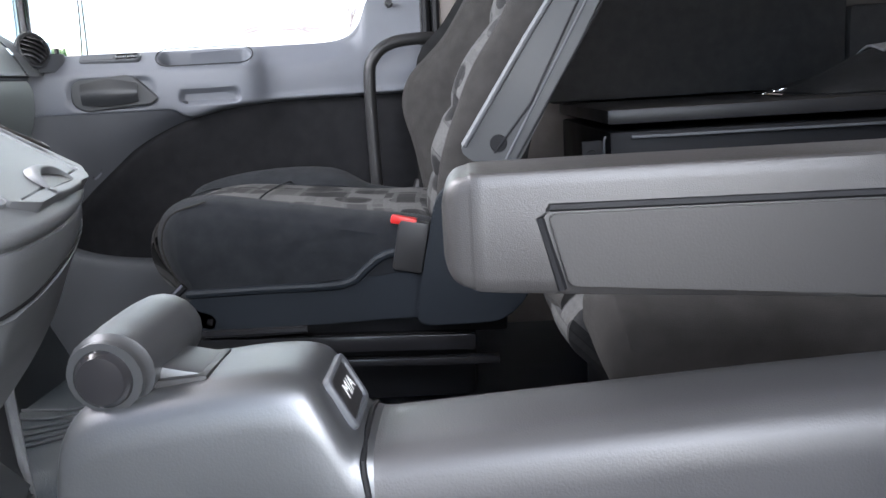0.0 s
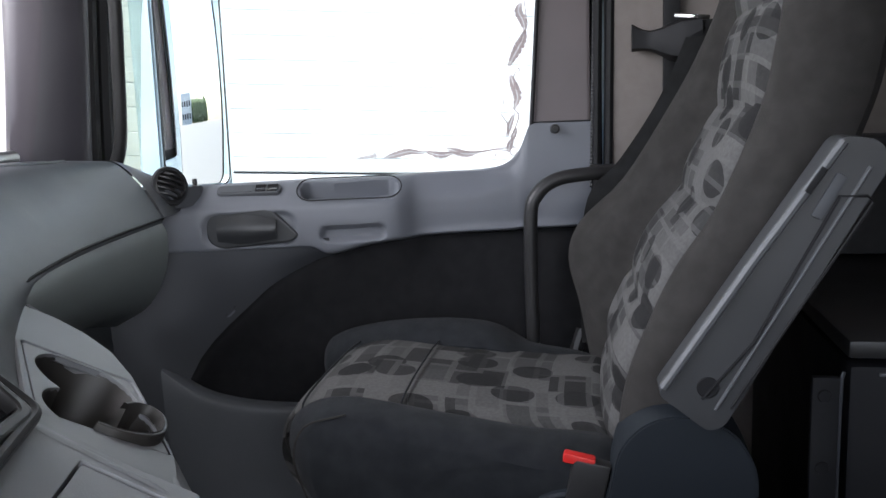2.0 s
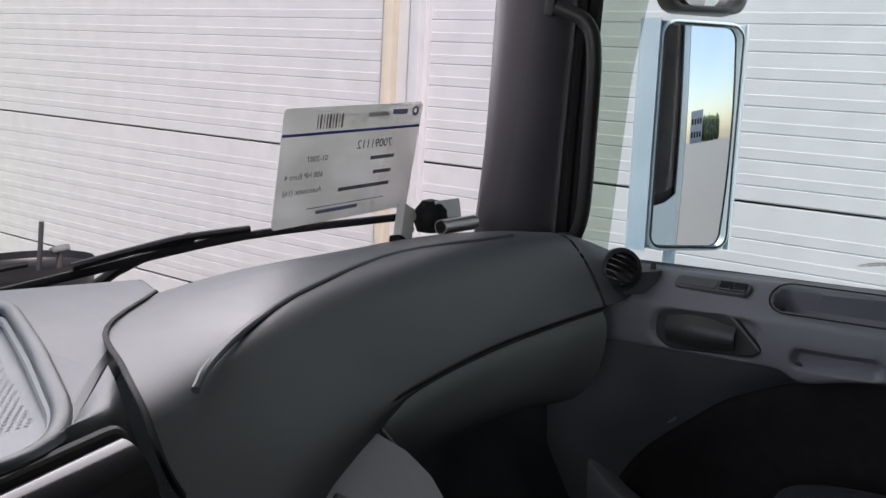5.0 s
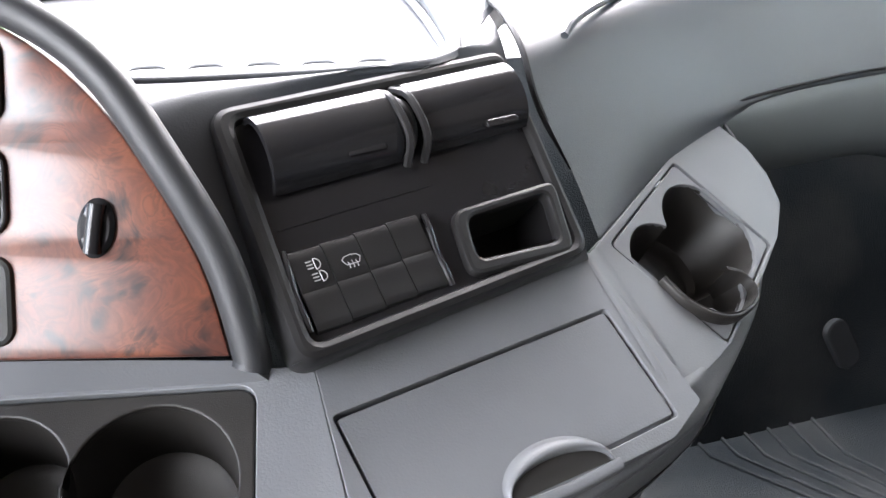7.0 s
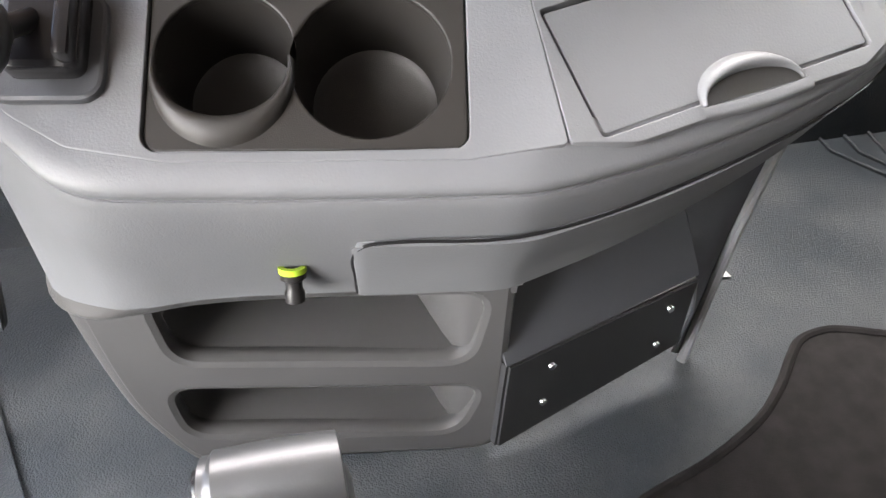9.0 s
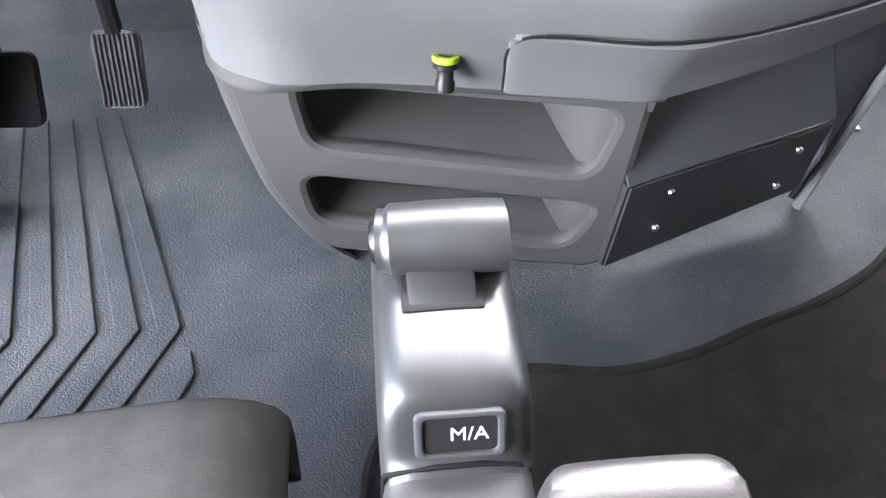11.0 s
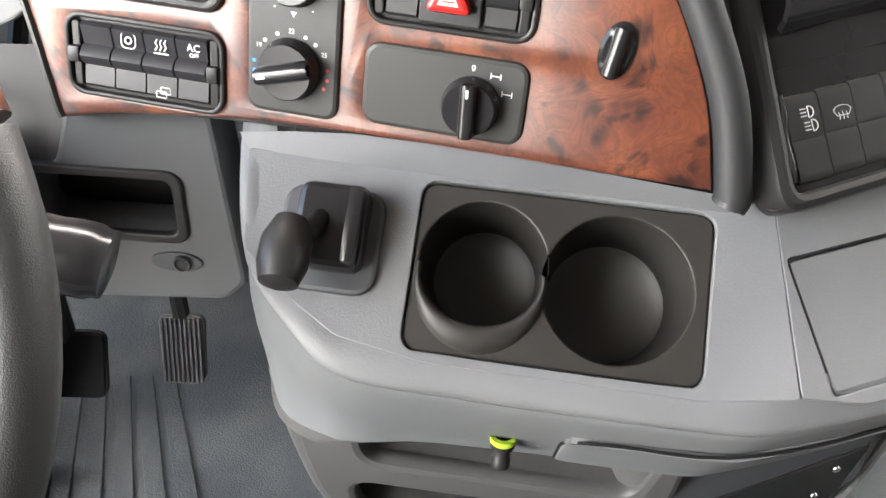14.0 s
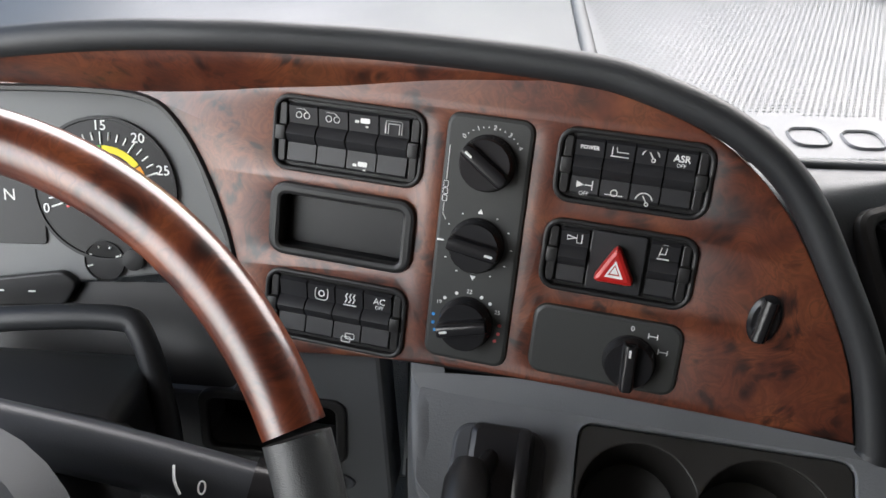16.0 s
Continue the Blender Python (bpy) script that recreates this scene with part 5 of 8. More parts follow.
text("lettering", "OFF", W @ Matrix.Translation((kx(xc, 3, kw), yc + 0.0100, 0.0016)), 0.0038, WHITE, wood)
text("lettering", "POWER", W @ Matrix.Translation((kx(xe, 0, kwe), ye + 0.0130, 0.0024)), 0.0036, WHITE, wood, bold=0.0001)
text("lettering", "ASR", W @ Matrix.Translation((kx(xe, 3, kwe), ye + 0.0135, 0.0026)), 0.0062, WHITE, wood, bold=0.00015)
text("lettering", "OFF", W @ Matrix.Translation((kx(xe, 3, kwe), ye + 0.0090, 0.0014)), 0.0034, WHITE, wood)
text("lettering", "OFF", W @ Matrix.Translation((kx(xe, 0, kwe), ye - 0.0180, 0.0012)), 0.0036, WHITE, wood)
cx = kx(xe, 1, kwe)
line_sign(W, [(cx - 0.005, ye + 0.010), (cx - 0.005, ye + 0.0165), (cx - 0.0025, ye + 0.0165), (cx - 0.002, ye + 0.0125), (cx + 0.0055, ye + 0.0125)], 0.0007, wood, 0.0022)
line_sign(W, [(cx - 0.006, ye + 0.0095), (cx + 0.006, ye + 0.0095)], 0.0007, wood, 0.0022)
line_sign(W, [(cx - 0.006, ye - 0.0165), (cx + 0.006, ye - 0.0165)], 0.0007, wood, 0.0008)
line_sign(W, disc(cx, ye - 0.0150, 0.0022, 10), 0.0008, wood, 0.0008, closed=True)
for yy, lf in ((0.0120, 0.0022), (-0.0175, 0.0008)):
    cx = kx(xe, 2, kwe)
    line_sign(W, [(cx + 0.0055 * math.cos(radians(a)), ye + yy + 0.0055 * math.sin(radians(a))) for a in range(10, 171, 20)], 0.0009, wood, lf)
    line_sign(W, [(cx - 0.001, ye + yy + 0.0035), (cx + 0.0018, ye + yy - 0.001)], 0.0009, wood, lf)
    line_sign(W, disc(cx + 0.002, ye + yy - 0.0018, 0.0012, 8), 0.0008, wood, lf, closed=True)
cx = kx(xe, 0, kwe)
plate("sign", [[(cx - 0.0055, ye - 0.010), (cx - 0.0055, ye - 0.0145), (cx - 0.0005, ye - 0.0122)]], W, 0.0004, WHITE, wood, 0.0, lift=0.0010)
line_sign(W, [(cx, ye - 0.0122), (cx + 0.005, ye - 0.0122)], 0.0009, wood, 0.0008)
line_sign(W, [(cx + 0.005, ye - 0.009), (cx + 0.005, ye - 0.0155)], 0.0009, wood, 0.0008)
cx = kx(xf, 0, kwe)
line_sign(W, [(cx - 0.005, yf + 0.0145), (cx + 0.0015, yf + 0.0130), (cx + 0.0015, yf + 0.0165), (cx + 0.005, yf + 0.0165), (cx + 0.005, yf + 0.0100), (cx + 0.0015, yf + 0.0100), (cx + 0.0015, yf + 0.0135), (cx - 0.005, yf + 0.0115)], 0.0009, wood, 0.0022, closed=True)
cx = kx(xf, 3, kwe)
line_sign(W, [(cx - 0.003, yf + 0.0095), (cx - 0.0012, yf + 0.018), (cx + 0.0022, yf + 0.018), (cx + 0.0012, yf + 0.0115), (cx - 0.003, yf + 0.0115)], 0.0008, wood, 0.0022)
line_sign(W, [(cx - 0.004, yf + 0.0080), (cx + 0.004, yf + 0.0080)], 0.001, wood, 0.0018)

# hazard button
xh = (kx(xf, 1, kwe) + kx(xf, 2, kwe)) / 2
plate("hazard_bed", [rrect(xh, yf, kwe * 2 - 0.002, 0.041, 0.002)], W, 0.006, KEY, wood, 0.001, lift=0.001)
tri = [(-0.0150, -0.0115), (0.0150, -0.0115), (0.0, 0.0165)]
plate("hazard_button", [rounded([(xh + x, yf + y - 0.001) for x, y in tri], 0.006, 4)], W, 0.012, RED, wood, 0.003, "red three-cornered hazard button", 0.011)
plate("sign", [[(xh + x * 0.42, yf + y * 0.42 - 0.003) for x, y in tri], [(xh + x * 0.27, yf + y * 0.27 - 0.003) for x, y in tri]], W, 0.0004, WHITE, wood, 0.0, lift=0.0113)
plate("sign", [[(xh + x * 0.18, yf + y * 0.18 - 0.003) for x, y in tri]], W, 0.0004, WHITE, wood, 0.0, lift=0.0113)

# pocket
x, y, w, h = BLOCKS["b"]
plate("pocket_frame", [rrect(x, y, w, h, 0.013, 5), rrect(x, y - 0.001, w - 0.019, h - 0.016, 0.004, 3)], W, 0.012, BLACK, wood, 0.003, lift=0.004)
bm = bmesh.new()
m = W @ Matrix.Translation((x, y - 0.001, -0.004))
cs = [(-1, -1), (1, -1), (1, 1), (-1, 1)]
v0 = [bm.verts.new(m @ Vector((sx * (w - 0.019) / 2, sy * (h - 0.016) / 2, 0.0))) for sx, sy in cs]
v1 = [bm.verts.new(m @ Vector((sx * (w - 0.022) / 2, sy * (h - 0.020) / 2, -0.055))) for sx, sy in cs]
for i in range(4):
    bm.faces.new((v0[i], v0[(i + 1) % 4], v1[(i + 1) % 4], v1[i]))
bm.faces.new(v1)
bmesh.ops.solidify(bm, geom=bm.faces[:], thickness=0.002)
part("pocket", bm, KEY, wood, "empty black pocket", smooth=False)


def dial_knob(cx, cy, r, spin):
    """A round turning knob with a finger bar and a white pointer."""
    m = W @ Matrix.Translation((cx, cy, 0.003)) @ pose(0, 0, 0, 0, 0, spin)
    knob = part("knob", lathe([(r * 1.05, 0.0), (r * 1.05, 0.002), (r, 0.003), (r * 0.96, 0.010), (r * 0.90, 0.012), (0, 0.0115)], m, 32), GLOSS, wood)
    part("finger_bar", loft([[m @ Vector((sx * r * 0.93, sy * r * k, z)) for sy, z in ((-0.34, 0.010), (-0.24, 0.018), (0.0, 0.0195), (0.24, 0.018), (0.34, 0.010))] for sx, k in ((-1, 0.6), (-0.9, 1.0), (0, 1.0), (0.9, 1.0), (1, 0.6))], 2, 3), GLOSS, knob)
    plate("pointer", [rrect(-r * 0.66, 0, r * 0.3, r * 0.09, r * 0.03, 2)], m, 0.0006, WHITE, knob, 0.0, lift=0.0202)


x, y, w, h = BLOCKS["d"]
plate("dial_plate", [rrect(x, y, w, h, 0.009, 5)], W, 0.010, DIAL, wood, 0.003, lift=0.003)
dial_knob(0.001, 0.057, 0.0188, -35)
dial_knob(0.0, -0.001, 0.0188, 172)
dial_knob(-0.001, -0.059, 0.0188, 15)
for k, a in enumerate((138, 112, 85, 58, 32)):
    px, py = 0.001 + 0.0245 * math.cos(radians(a)), 0.057 + 0.0245 * math.sin(radians(a))
    text("lettering", "01234"[k], W @ Matrix.Translation((px, py, 0.0033)), 0.0048, WHITE, wood, spin=a - 90)
    if k < 4:
        for d in (8, 17):
            px, py = 0.001 + 0.0245 * math.cos(radians(a - d)), 0.057 + 0.0245 * math.sin(radians(a - d))
            plate("sign", [disc(px, py, 0.0005, 6)], W, 0.0003, WHITE, wood, 0.0, lift=0.0034)
for a in range(0, 360, 30):
    px, py = 0.0245 * math.cos(radians(a)), -0.001 + 0.0240 * math.sin(radians(a))
    if a in (90, 270):
        plate("sign", [[(px - 0.002, py - 0.0015 * (1 if a == 90 else -1)), (px + 0.002, py - 0.0015 * (1 if a == 90 else -1)), (px, py + 0.002 * (1 if a == 90 else -1))]], W, 0.0003, WHITE, wood, 0.0, lift=0.0034)
    elif a != 180:
        plate("sign", [rrect(px, py, 0.0014, 0.0007, 0.0002, 1)], W, 0.0003, WHITE, wood, 0.0, lift=0.0034)
plate("sign", [rrect(-0.0262, -0.001, 0.005, 0.0012, 0.0003, 1)], W, 0.0003, WHITE, wood, 0.0, lift=0.0034)
BLUE_INK = plastic("blue_print", (0.02, 0.22, 0.55), 0.6, 300, 0, 0.02)
RED_INK = plastic("red_print", (0.62, 0.10, 0.10), 0.6, 300, 0, 0.02)
for a, ink in ((205, BLUE_INK), (190, BLUE_INK), (174, BLUE_INK), (6, RED_INK), (-10, RED_INK), (-25, RED_INK), (135, WHITE), (112, WHITE), (68, WHITE), (50, WHITE)):
    plate("sign", [disc(-0.001 + 0.0245 * math.cos(radians(a)), -0.059 + 0.0225 * math.sin(radians(a)), 0.0013, 10)], W, 0.0003, ink, wood, 0.0, lift=0.0034)
for a, t_ in ((148, "19"), (90, "22"), (30, "25")):
    text("lettering", t_, W @ Matrix.Translation((-0.001 + 0.0250 * math.cos(radians(a)), -0.059 + 0.0235 * math.sin(radians(a)), 0.0034)), 0.0042, WHITE, wood)
line_sign(W, [(-0.0265, 0.066), (-0.0265, 0.042)], 0.0006, wood, 0.0033)
line_sign(W, [(-0.0265, 0.026), (-0.0265, 0.018), (-0.0240, 0.014)], 0.0006, wood, 0.0033)
for k in range(3):
    line_sign(W, rrect(-0.0265, 0.039 - 0.005 * k, 0.0032, 0.0042, 0.0005, 1), 0.0005, wood, 0.0033, closed=True)

x, y, w, h = BLOCKS["g"]
plate("axle_lock_plate", [rrect(x, y, w, h, 0.010, 5)], W, 0.010, DIAL, wood, 0.003, lift=0.003)
dial_knob(x + 0.018, y - 0.004, 0.0175, -88)
text("lettering", "0", W @ Matrix.Translation((x + 0.017, y + 0.019, 0.0033)), 0.0052, WHITE, wood)
for gx, gy in ((x + 0.031, y + 0.016), (x + 0.039, y + 0.006)):
    for d in (-0.003, 0.003):
        line_sign(W, [(gx + d, gy - 0.0018), (gx + d, gy + 0.0018)], 0.0007, wood, 0.0033)
    line_sign(W, [(gx - 0.003, gy), (gx + 0.003, gy)], 0.0006, wood, 0.0033)
ks = W @ Matrix.Translation((0.196, -0.019, 0.0)) @ pose(0, 0, 0, 0, 0, -8)
part("key_hook", lathe([(0.0115, -0.002), (0.0115, 0.002), (0.009, 0.004), (0, 0.004)], ks @ Matrix.Diagonal((0.9, 1.5, 1, 1)), 24), GLOSS, wood, "small glossy black coat hook")
part("key_hook_bar", loft([[ks @ Vector((x, y, z)) for x, z in ((-0.005, 0.003), (-0.004, 0.008), (0.0, 0.010), (0.004, 0.008), (0.005, 0.003))] for y in (-0.014, -0.006, 0.006, 0.014)], 2, 3), GLOSS, wood)
part("backing", loft([[W @ Vector((x, y, -0.014)) for x, y in ((-0.165, -0.112), (0.05, -0.10), (0.262, -0.095))], [W @ Vector((x, y, -0.014)) for x, y in ((-0.24, 0.05), (0.02, 0.0), (0.2, 0.05))], [W @ Vector((x, y, -0.014)) for x, y in ((-0.25, 0.09), (0.02, 0.11), (0.12, 0.09))]], 2, 2), BLACK, wood)

# ---- dashboard top and passenger side ----
dash = thing("dashboard", (0.4, 0.95, 0.5), "dark grey soft dashboard with a ribbed storage tray on top", "dashboard")
TOPZ = 0.690
TRAY = plastic("pale_grey_tray_rubber", (0.14, 0.146, 0.157), 0.45, 900, 0.12, 0.05, 0.5)
topline = [(-1.05, 0.80), (-0.62, 0.79), (-0.36, 0.735), (-0.25, 0.725), (-0.14, 0.7035), (-0.01, 0.6985), (0.083, 0.713), (0.119, 0.766), (0.160, 0.83), (0.215, 0.92), (0.30, 1.02), (0.32, 1.14), (0.10, 1.20), (-0.5, 1.22), (-1.05, 1.18)]
tray_loop = rounded([(-0.235, 1.14), (0.10, 1.150), (0.162, 1.10), (0.138, 0.93), (0.112, 0.77), (0.08, 0.72), (-0.01, 0.705), (-0.13, 0.71), (-0.25, 0.76)], 0.03, 4)


def dip(x, y):
    """How far the skin sinks towards the vent panel's top edge."""
    k, j = min(1, max(0, (0.86 - y) / 0.12)), min(1, max(0, (x + 0.36) / 0.14))
    return 0.013 * k * k * (3 - 2 * k) * j


skin = plate("top_skin", [topline, tray_loop], Matrix.Translation((0, 0, TOPZ)), 0.03, PAD, dash, 0.008, "dark soft top skin")
for v in skin.data.vertices:
    v.co.z -= dip(v.co.x, v.co.y)
plate("tray", [rounded([(-0.245, 1.15), (0.11, 1.16), (0.172, 1.10), (0.148, 0.93), (0.122, 0.76), (0.085, 0.71), (-0.01, 0.695), (-0.13, 0.70), (-0.26, 0.75)], 0.03, 4)], Matrix.Translation((0, 0, TOPZ - 0.020)), 0.006, TRAY, dash, 0.001, "pale dimpled tray mat")
part("tray_lip", tube([(x, y, TOPZ - 0.002 - dip(x, y)) for x, y in tray_loop], 0.0075, 10, 0, True), PAD, dash)
part("tray_step", tube([(-0.07 + 0.972 * (x + 0.07), 0.92 + 0.975 * (y - 0.92), TOPZ - 0.013 - 0.5 * dip(x, y)) for x, y in tray_loop], 0.0050, 8, 0, True), TRAY, dash)
bm = bmesh.new()
for i in range(68):
    for j in range(68):
        px, py = -0.235 + 0.0058 * i + 0.0029 * (j % 2), 0.715 + 0.0062 * j
        if px < 0.085 + (py - 0.70) * 0.13 and py < 1.13 and px > -0.22 and py > 0.725 - 0.05 * px and not (0.735 < py < 0.80 - 0.1 * px):
            bm.faces.new([bm.verts.new((px + 0.0017 * math.cos(radians(a)), py + 0.0017 * math.sin(radians(a)), TOPZ - 0.0194)) for a in range(0, 360, 60)])
part("dimpled_relief", bm, GREY, dash, smooth=False)
tagged(dash.children[-1], kind="stuff")
for k in range(6):
    line_sign(Matrix.Translation((0, 0, TOPZ - 0.0195)), rrect(-0.17 + 0.042 * k, 0.775 - 0.004 * k, 0.030, 0.030, 0.010, 4), 0.003, dash, 0.0, TRAY, True)
stations = [
    [(0.300, 1.060, 0.688), (0.200, 0.925, 0.694), (0.166, 0.800, 0.694), (0.156, 0.735, 0.680), (0.160, 0.702, 0.640), (0.182, 0.682, 0.590), (0.196, 0.655, 0.542)],
    [(0.420, 1.110, 0.690), (0.340, 0.975, 0.702), (0.296, 0.860, 0.703), (0.280, 0.805, 0.690), (0.280, 0.775, 0.650), (0.300, 0.754, 0.600), (0.298, 0.735, 0.555)],
    [(0.570, 1.140, 0.690), (0.500, 1.040, 0.706), (0.455, 0.950, 0.704), (0.445, 0.905, 0.690), (0.448, 0.872, 0.650), (0.469, 0.846, 0.592), (0.480, 0.850, 0.580)],
    [(0.740, 1.160, 0.690), (0.700, 1.090, 0.706), (0.665, 1.025, 0.703), (0.655, 0.985, 0.688), (0.650, 0.945, 0.650), (0.650, 0.906, 0.592), (0.652, 0.910, 0.580)],
    [(0.870, 1.150, 0.686), (0.855, 1.095, 0.700), (0.840, 1.048, 0.698), (0.830, 1.015, 0.684), (0.815, 0.975, 0.648), (0.805, 0.933, 0.593), (0.806, 0.937, 0.581)],
    [(0.960, 1.110, 0.680), (0.955, 1.065, 0.692), (0.950, 1.030, 0.690), (0.947, 1.005, 0.676), (0.945, 0.975, 0.645), (0.945, 0.945, 0.595), (0.946, 0.949, 0.583)]]
shoulder = []
for (x, y), (vx, vy, vz), low_ in (((-0.25, 0.730), (-0.150, 0.088, -0.022), ((-0.142, 0.03, -0.032), (-0.132, -0.030, -0.032))), ((-0.14, 0.7085), (-0.090, 0.110, 0.001), ((-0.092, 0.04, -0.008), (-0.095, -0.035, -0.014))),
                                   ((-0.01, 0.7035), (0.0, 0.114, 0.001), ((0.0, 0.09, -0.012), (0.0, 0.03, -0.020))), ((0.083, 0.718), (0.10, 0.119, 0.001), ((0.10, 0.09, -0.012), (0.10, 0.03, -0.020))),
                                   ((0.121, 0.770), (0.165, 0.124, 0.0), ((0.165, 0.09, -0.012), (0.165, 0.03, -0.020))), ((0.165, 0.835), (0.195, 0.128, -0.012), ((0.190, 0.09, -0.02), (0.180, 0.03, -0.025)))):
    top_, end_ = Vector((x, y, TOPZ + 0.0012 - dip(x, y))), V @ Vector((vx, vy, vz))
    shoulder.append([top_, top_.lerp(end_, 0.5) + Vector((0, 0, 0.0035)), end_] + [V @ Vector(q) for q in low_])
part("centre_shoulder", loft(shoulder, 4, 4), PAD, dash, "dark soft skin round the vent panel")
part("upper_pad", loft(stations, 6, 5), PAD, dash, "dark grey padded upper dashboard")
part("lower_pad", loft([
    [(0.372, 0.803, 0.588), (0.378, 0.800, 0.570), (0.39, 0.83, 0.52), (0.42, 0.90, 0.47), (0.46, 1.0, 0.44)],
    [(0.469, 0.850, 0.589), (0.472, 0.842, 0.565), (0.48, 0.865, 0.51), (0.50, 0.93, 0.46), (0.52, 1.0, 0.44)],
    [(0.650, 0.910, 0.589), (0.652, 0.900, 0.560), (0.655, 0.915, 0.505), (0.66, 0.965, 0.455), (0.67, 1.04, 0.43)],
    [(0.805, 0.937, 0.590), (0.806, 0.926, 0.560), (0.808, 0.938, 0.505), (0.812, 0.98, 0.455), (0.82, 1.05, 0.43)],
    [(0.946, 0.949, 0.592), (0.947, 0.938, 0.560), (0.95, 0.95, 0.50), (0.955, 0.99, 0.44), (0.96, 1.06, 0.40)]], 5, 4), PAD_LOW, dash, "grey padded lower dashboard")
part("ridge", tube([(0.192, 0.738, 0.689), (0.215, 0.760, 0.6995), (0.288, 0.830, 0.7025), (0.405, 0.918, 0.704), (0.607, 1.020, 0.7045), (0.854, 1.052, 0.698)], 0.0036, 8, 5), PAD, dash)
part("seam", tube([(0.372, 0.800, 0.587), (0.469, 0.846, 0.590), (0.650, 0.905, 0.590), (0.805, 0.931, 0.591), (0.946, 0.943, 0.593)], 0.0022, 6, 5), SEAL, dash)
part("left_seam", tube([(0.300, 1.06, 0.690), (0.198, 0.925, 0.696), (0.164, 0.80, 0.696), (0.153, 0.735, 0.683), (0.157, 0.703, 0.642), (0.187, 0.697, 0.592)], 0.0026, 6, 5), SEAL, dash)
part("end_cap", loft([[(0.952, 1.10, 0.682), (0.952, 1.03, 0.692), (0.950, 0.975, 0.647), (0.95, 0.943, 0.595)],
                      [(0.985, 1.10, 0.680), (0.985, 1.03, 0.685), (0.990, 0.965, 0.643), (0.99, 0.945, 0.595)],
                      [(1.07, 1.10, 0.655), (1.07, 1.03, 0.655), (1.075, 0.98, 0.632), (1.07, 0.96, 0.60)]], 4, 4), GREY_DARK, dash)
VR = Matrix.Translation((0.994, 0.950, 0.644)) @ frame_of((0, 0, 0), -30, 12)
VR = VR @ Matrix.Scale(0.88, 4)
part("side_vent", lathe([(0.034, -0.02), (0.036, 0.0), (0.031, 0.004), (0.029, 0.0), (0.028, -0.02), (0, -0.02)], VR, 28), BLACK, dash, "round black side vent")
for k in range(-2, 3):
    half = 0.0285 * math.sqrt(1 - (k / 2.9) ** 2)
    part("vent_slat", loft([[VR @ pose(0, 0, 0, 0, 0, -28) @ Vector((half * u, 0.0105 * k + dv, 0.003 + dz + 0.011 * (1 - u * u))) for u in (-1, -0.6, 0, 0.6, 1)] for dv, dz in ((0.0, 0.0), (0.004, -0.016))], 2, 3, thick=0.0022), BLACK, dash)
part("vent_collar", lathe([(0.036, -0.014), (0.0395, -0.004), (0.038, 0.002), (0.034, 0.003)], VR, 28), COWL, dash, "dark moulded collar")
part("vent_tail", prism([tuple(p) for p in rounded([(0.985, 0.962), (1.02, 0.938), (1.056, 0.922), (1.080, 0.932), (1.092, 1.03), (1.0, 1.04)], 0.012)], Matrix.Translation((0, 0, 0.6375)), 0.035, 0.004), GREY_DARK, dash, "dark end piece beside the door")

# ---- driver's side of the dashboard ----
cluster = thing("instrument_cluster", (-0.66, 0.76, 0.6), "grey instrument cluster with round gauges", "instruments")
K = frame_of((-0.66, 0.772, 0.655), -2.0, 22.0)
KGREY = plastic("cluster_grey", (0.14, 0.143, 0.143), 0.5, 500, 0.1, 0.06)
plate("face", [rounded([(-0.30, 0.045), (-0.10, 0.060), (0.03, 0.050), (0.072, 0.022), (0.098, -0.043), (0.112, -0.085), (0.085, -0.105), (-0.09, -0.128), (-0.30, -0.14)], 0.03)], K, 0.01, KGREY, cluster, 0.002)
plate("key_pod", [rounded([(-0.13, -0.122), (-0.03, -0.108), (-0.018, -0.118), (-0.03, -0.138), (-0.13, -0.142)], 0.006)], K, 0.012, BLACK, cluster, 0.002, lift=0.008, label="black pod with two keys")
for kx_ in (-0.084, -0.057):
    plate("sign", [rrect(kx_, -0.126, 0.006, 0.0014, 0.0003, 1)], K, 0.0004, WHITE, cluster, 0.0, lift=0.0086)
part("hood", loft([[W @ Vector((x - 0.001, y - 0.001, -0.003)) for x, y in inner], [W @ Vector((x - 0.006, y - 0.004, -0.02)) for x, y in inner], [W @ Vector((x - 0.016, y - 0.010, -0.05)) for x, y in inner]], 3, 4), KGREY, cluster, "grey shroud round the gauges")


def gauge(cx, cy, r, nums, a0, a1):
    m = K @ Matrix.Translation((cx, cy, 0.001))
    dial = part("gauge", lathe([(r, -0.001), (r, 0.003), (r * 0.96, 0.003), (r * 0.95, 0.0015), (0, 0.0015)], m, 40), BLACK, cluster)
    n = 4 * (len(nums) - 1)
    for i in range(n + 1):
        a = radians(a0 + (a1 - a0) * i / n)
        p0, p1 = r * 0.79, r * (0.62 if i % 4 == 0 else 0.68)
        part("tick", tube([m @ Vector((p0 * math.cos(a), p0 * math.sin(a), 0.0022)), m @ Vector((p1 * math.cos(a), p1 * math.sin(a), 0.0022))], 0.0008, 4, 0), WHITE, dial)
    for i, w_ in enumerate(nums):
        a = radians(a0 + (a1 - a0) * i / (len(nums) - 1))
        text("lettering", w_, m @ Matrix.Translation((r * 0.87 * math.cos(a), r * 0.87 * math.sin(a), 0.0022)), r * 0.19, WHITE, dial, bold=0.0001)
    return m, dial


gm, gd = gauge(0.008, -0.039, 0.060, ["0", "5", "10", "15", "20", "25"], 199, 19)
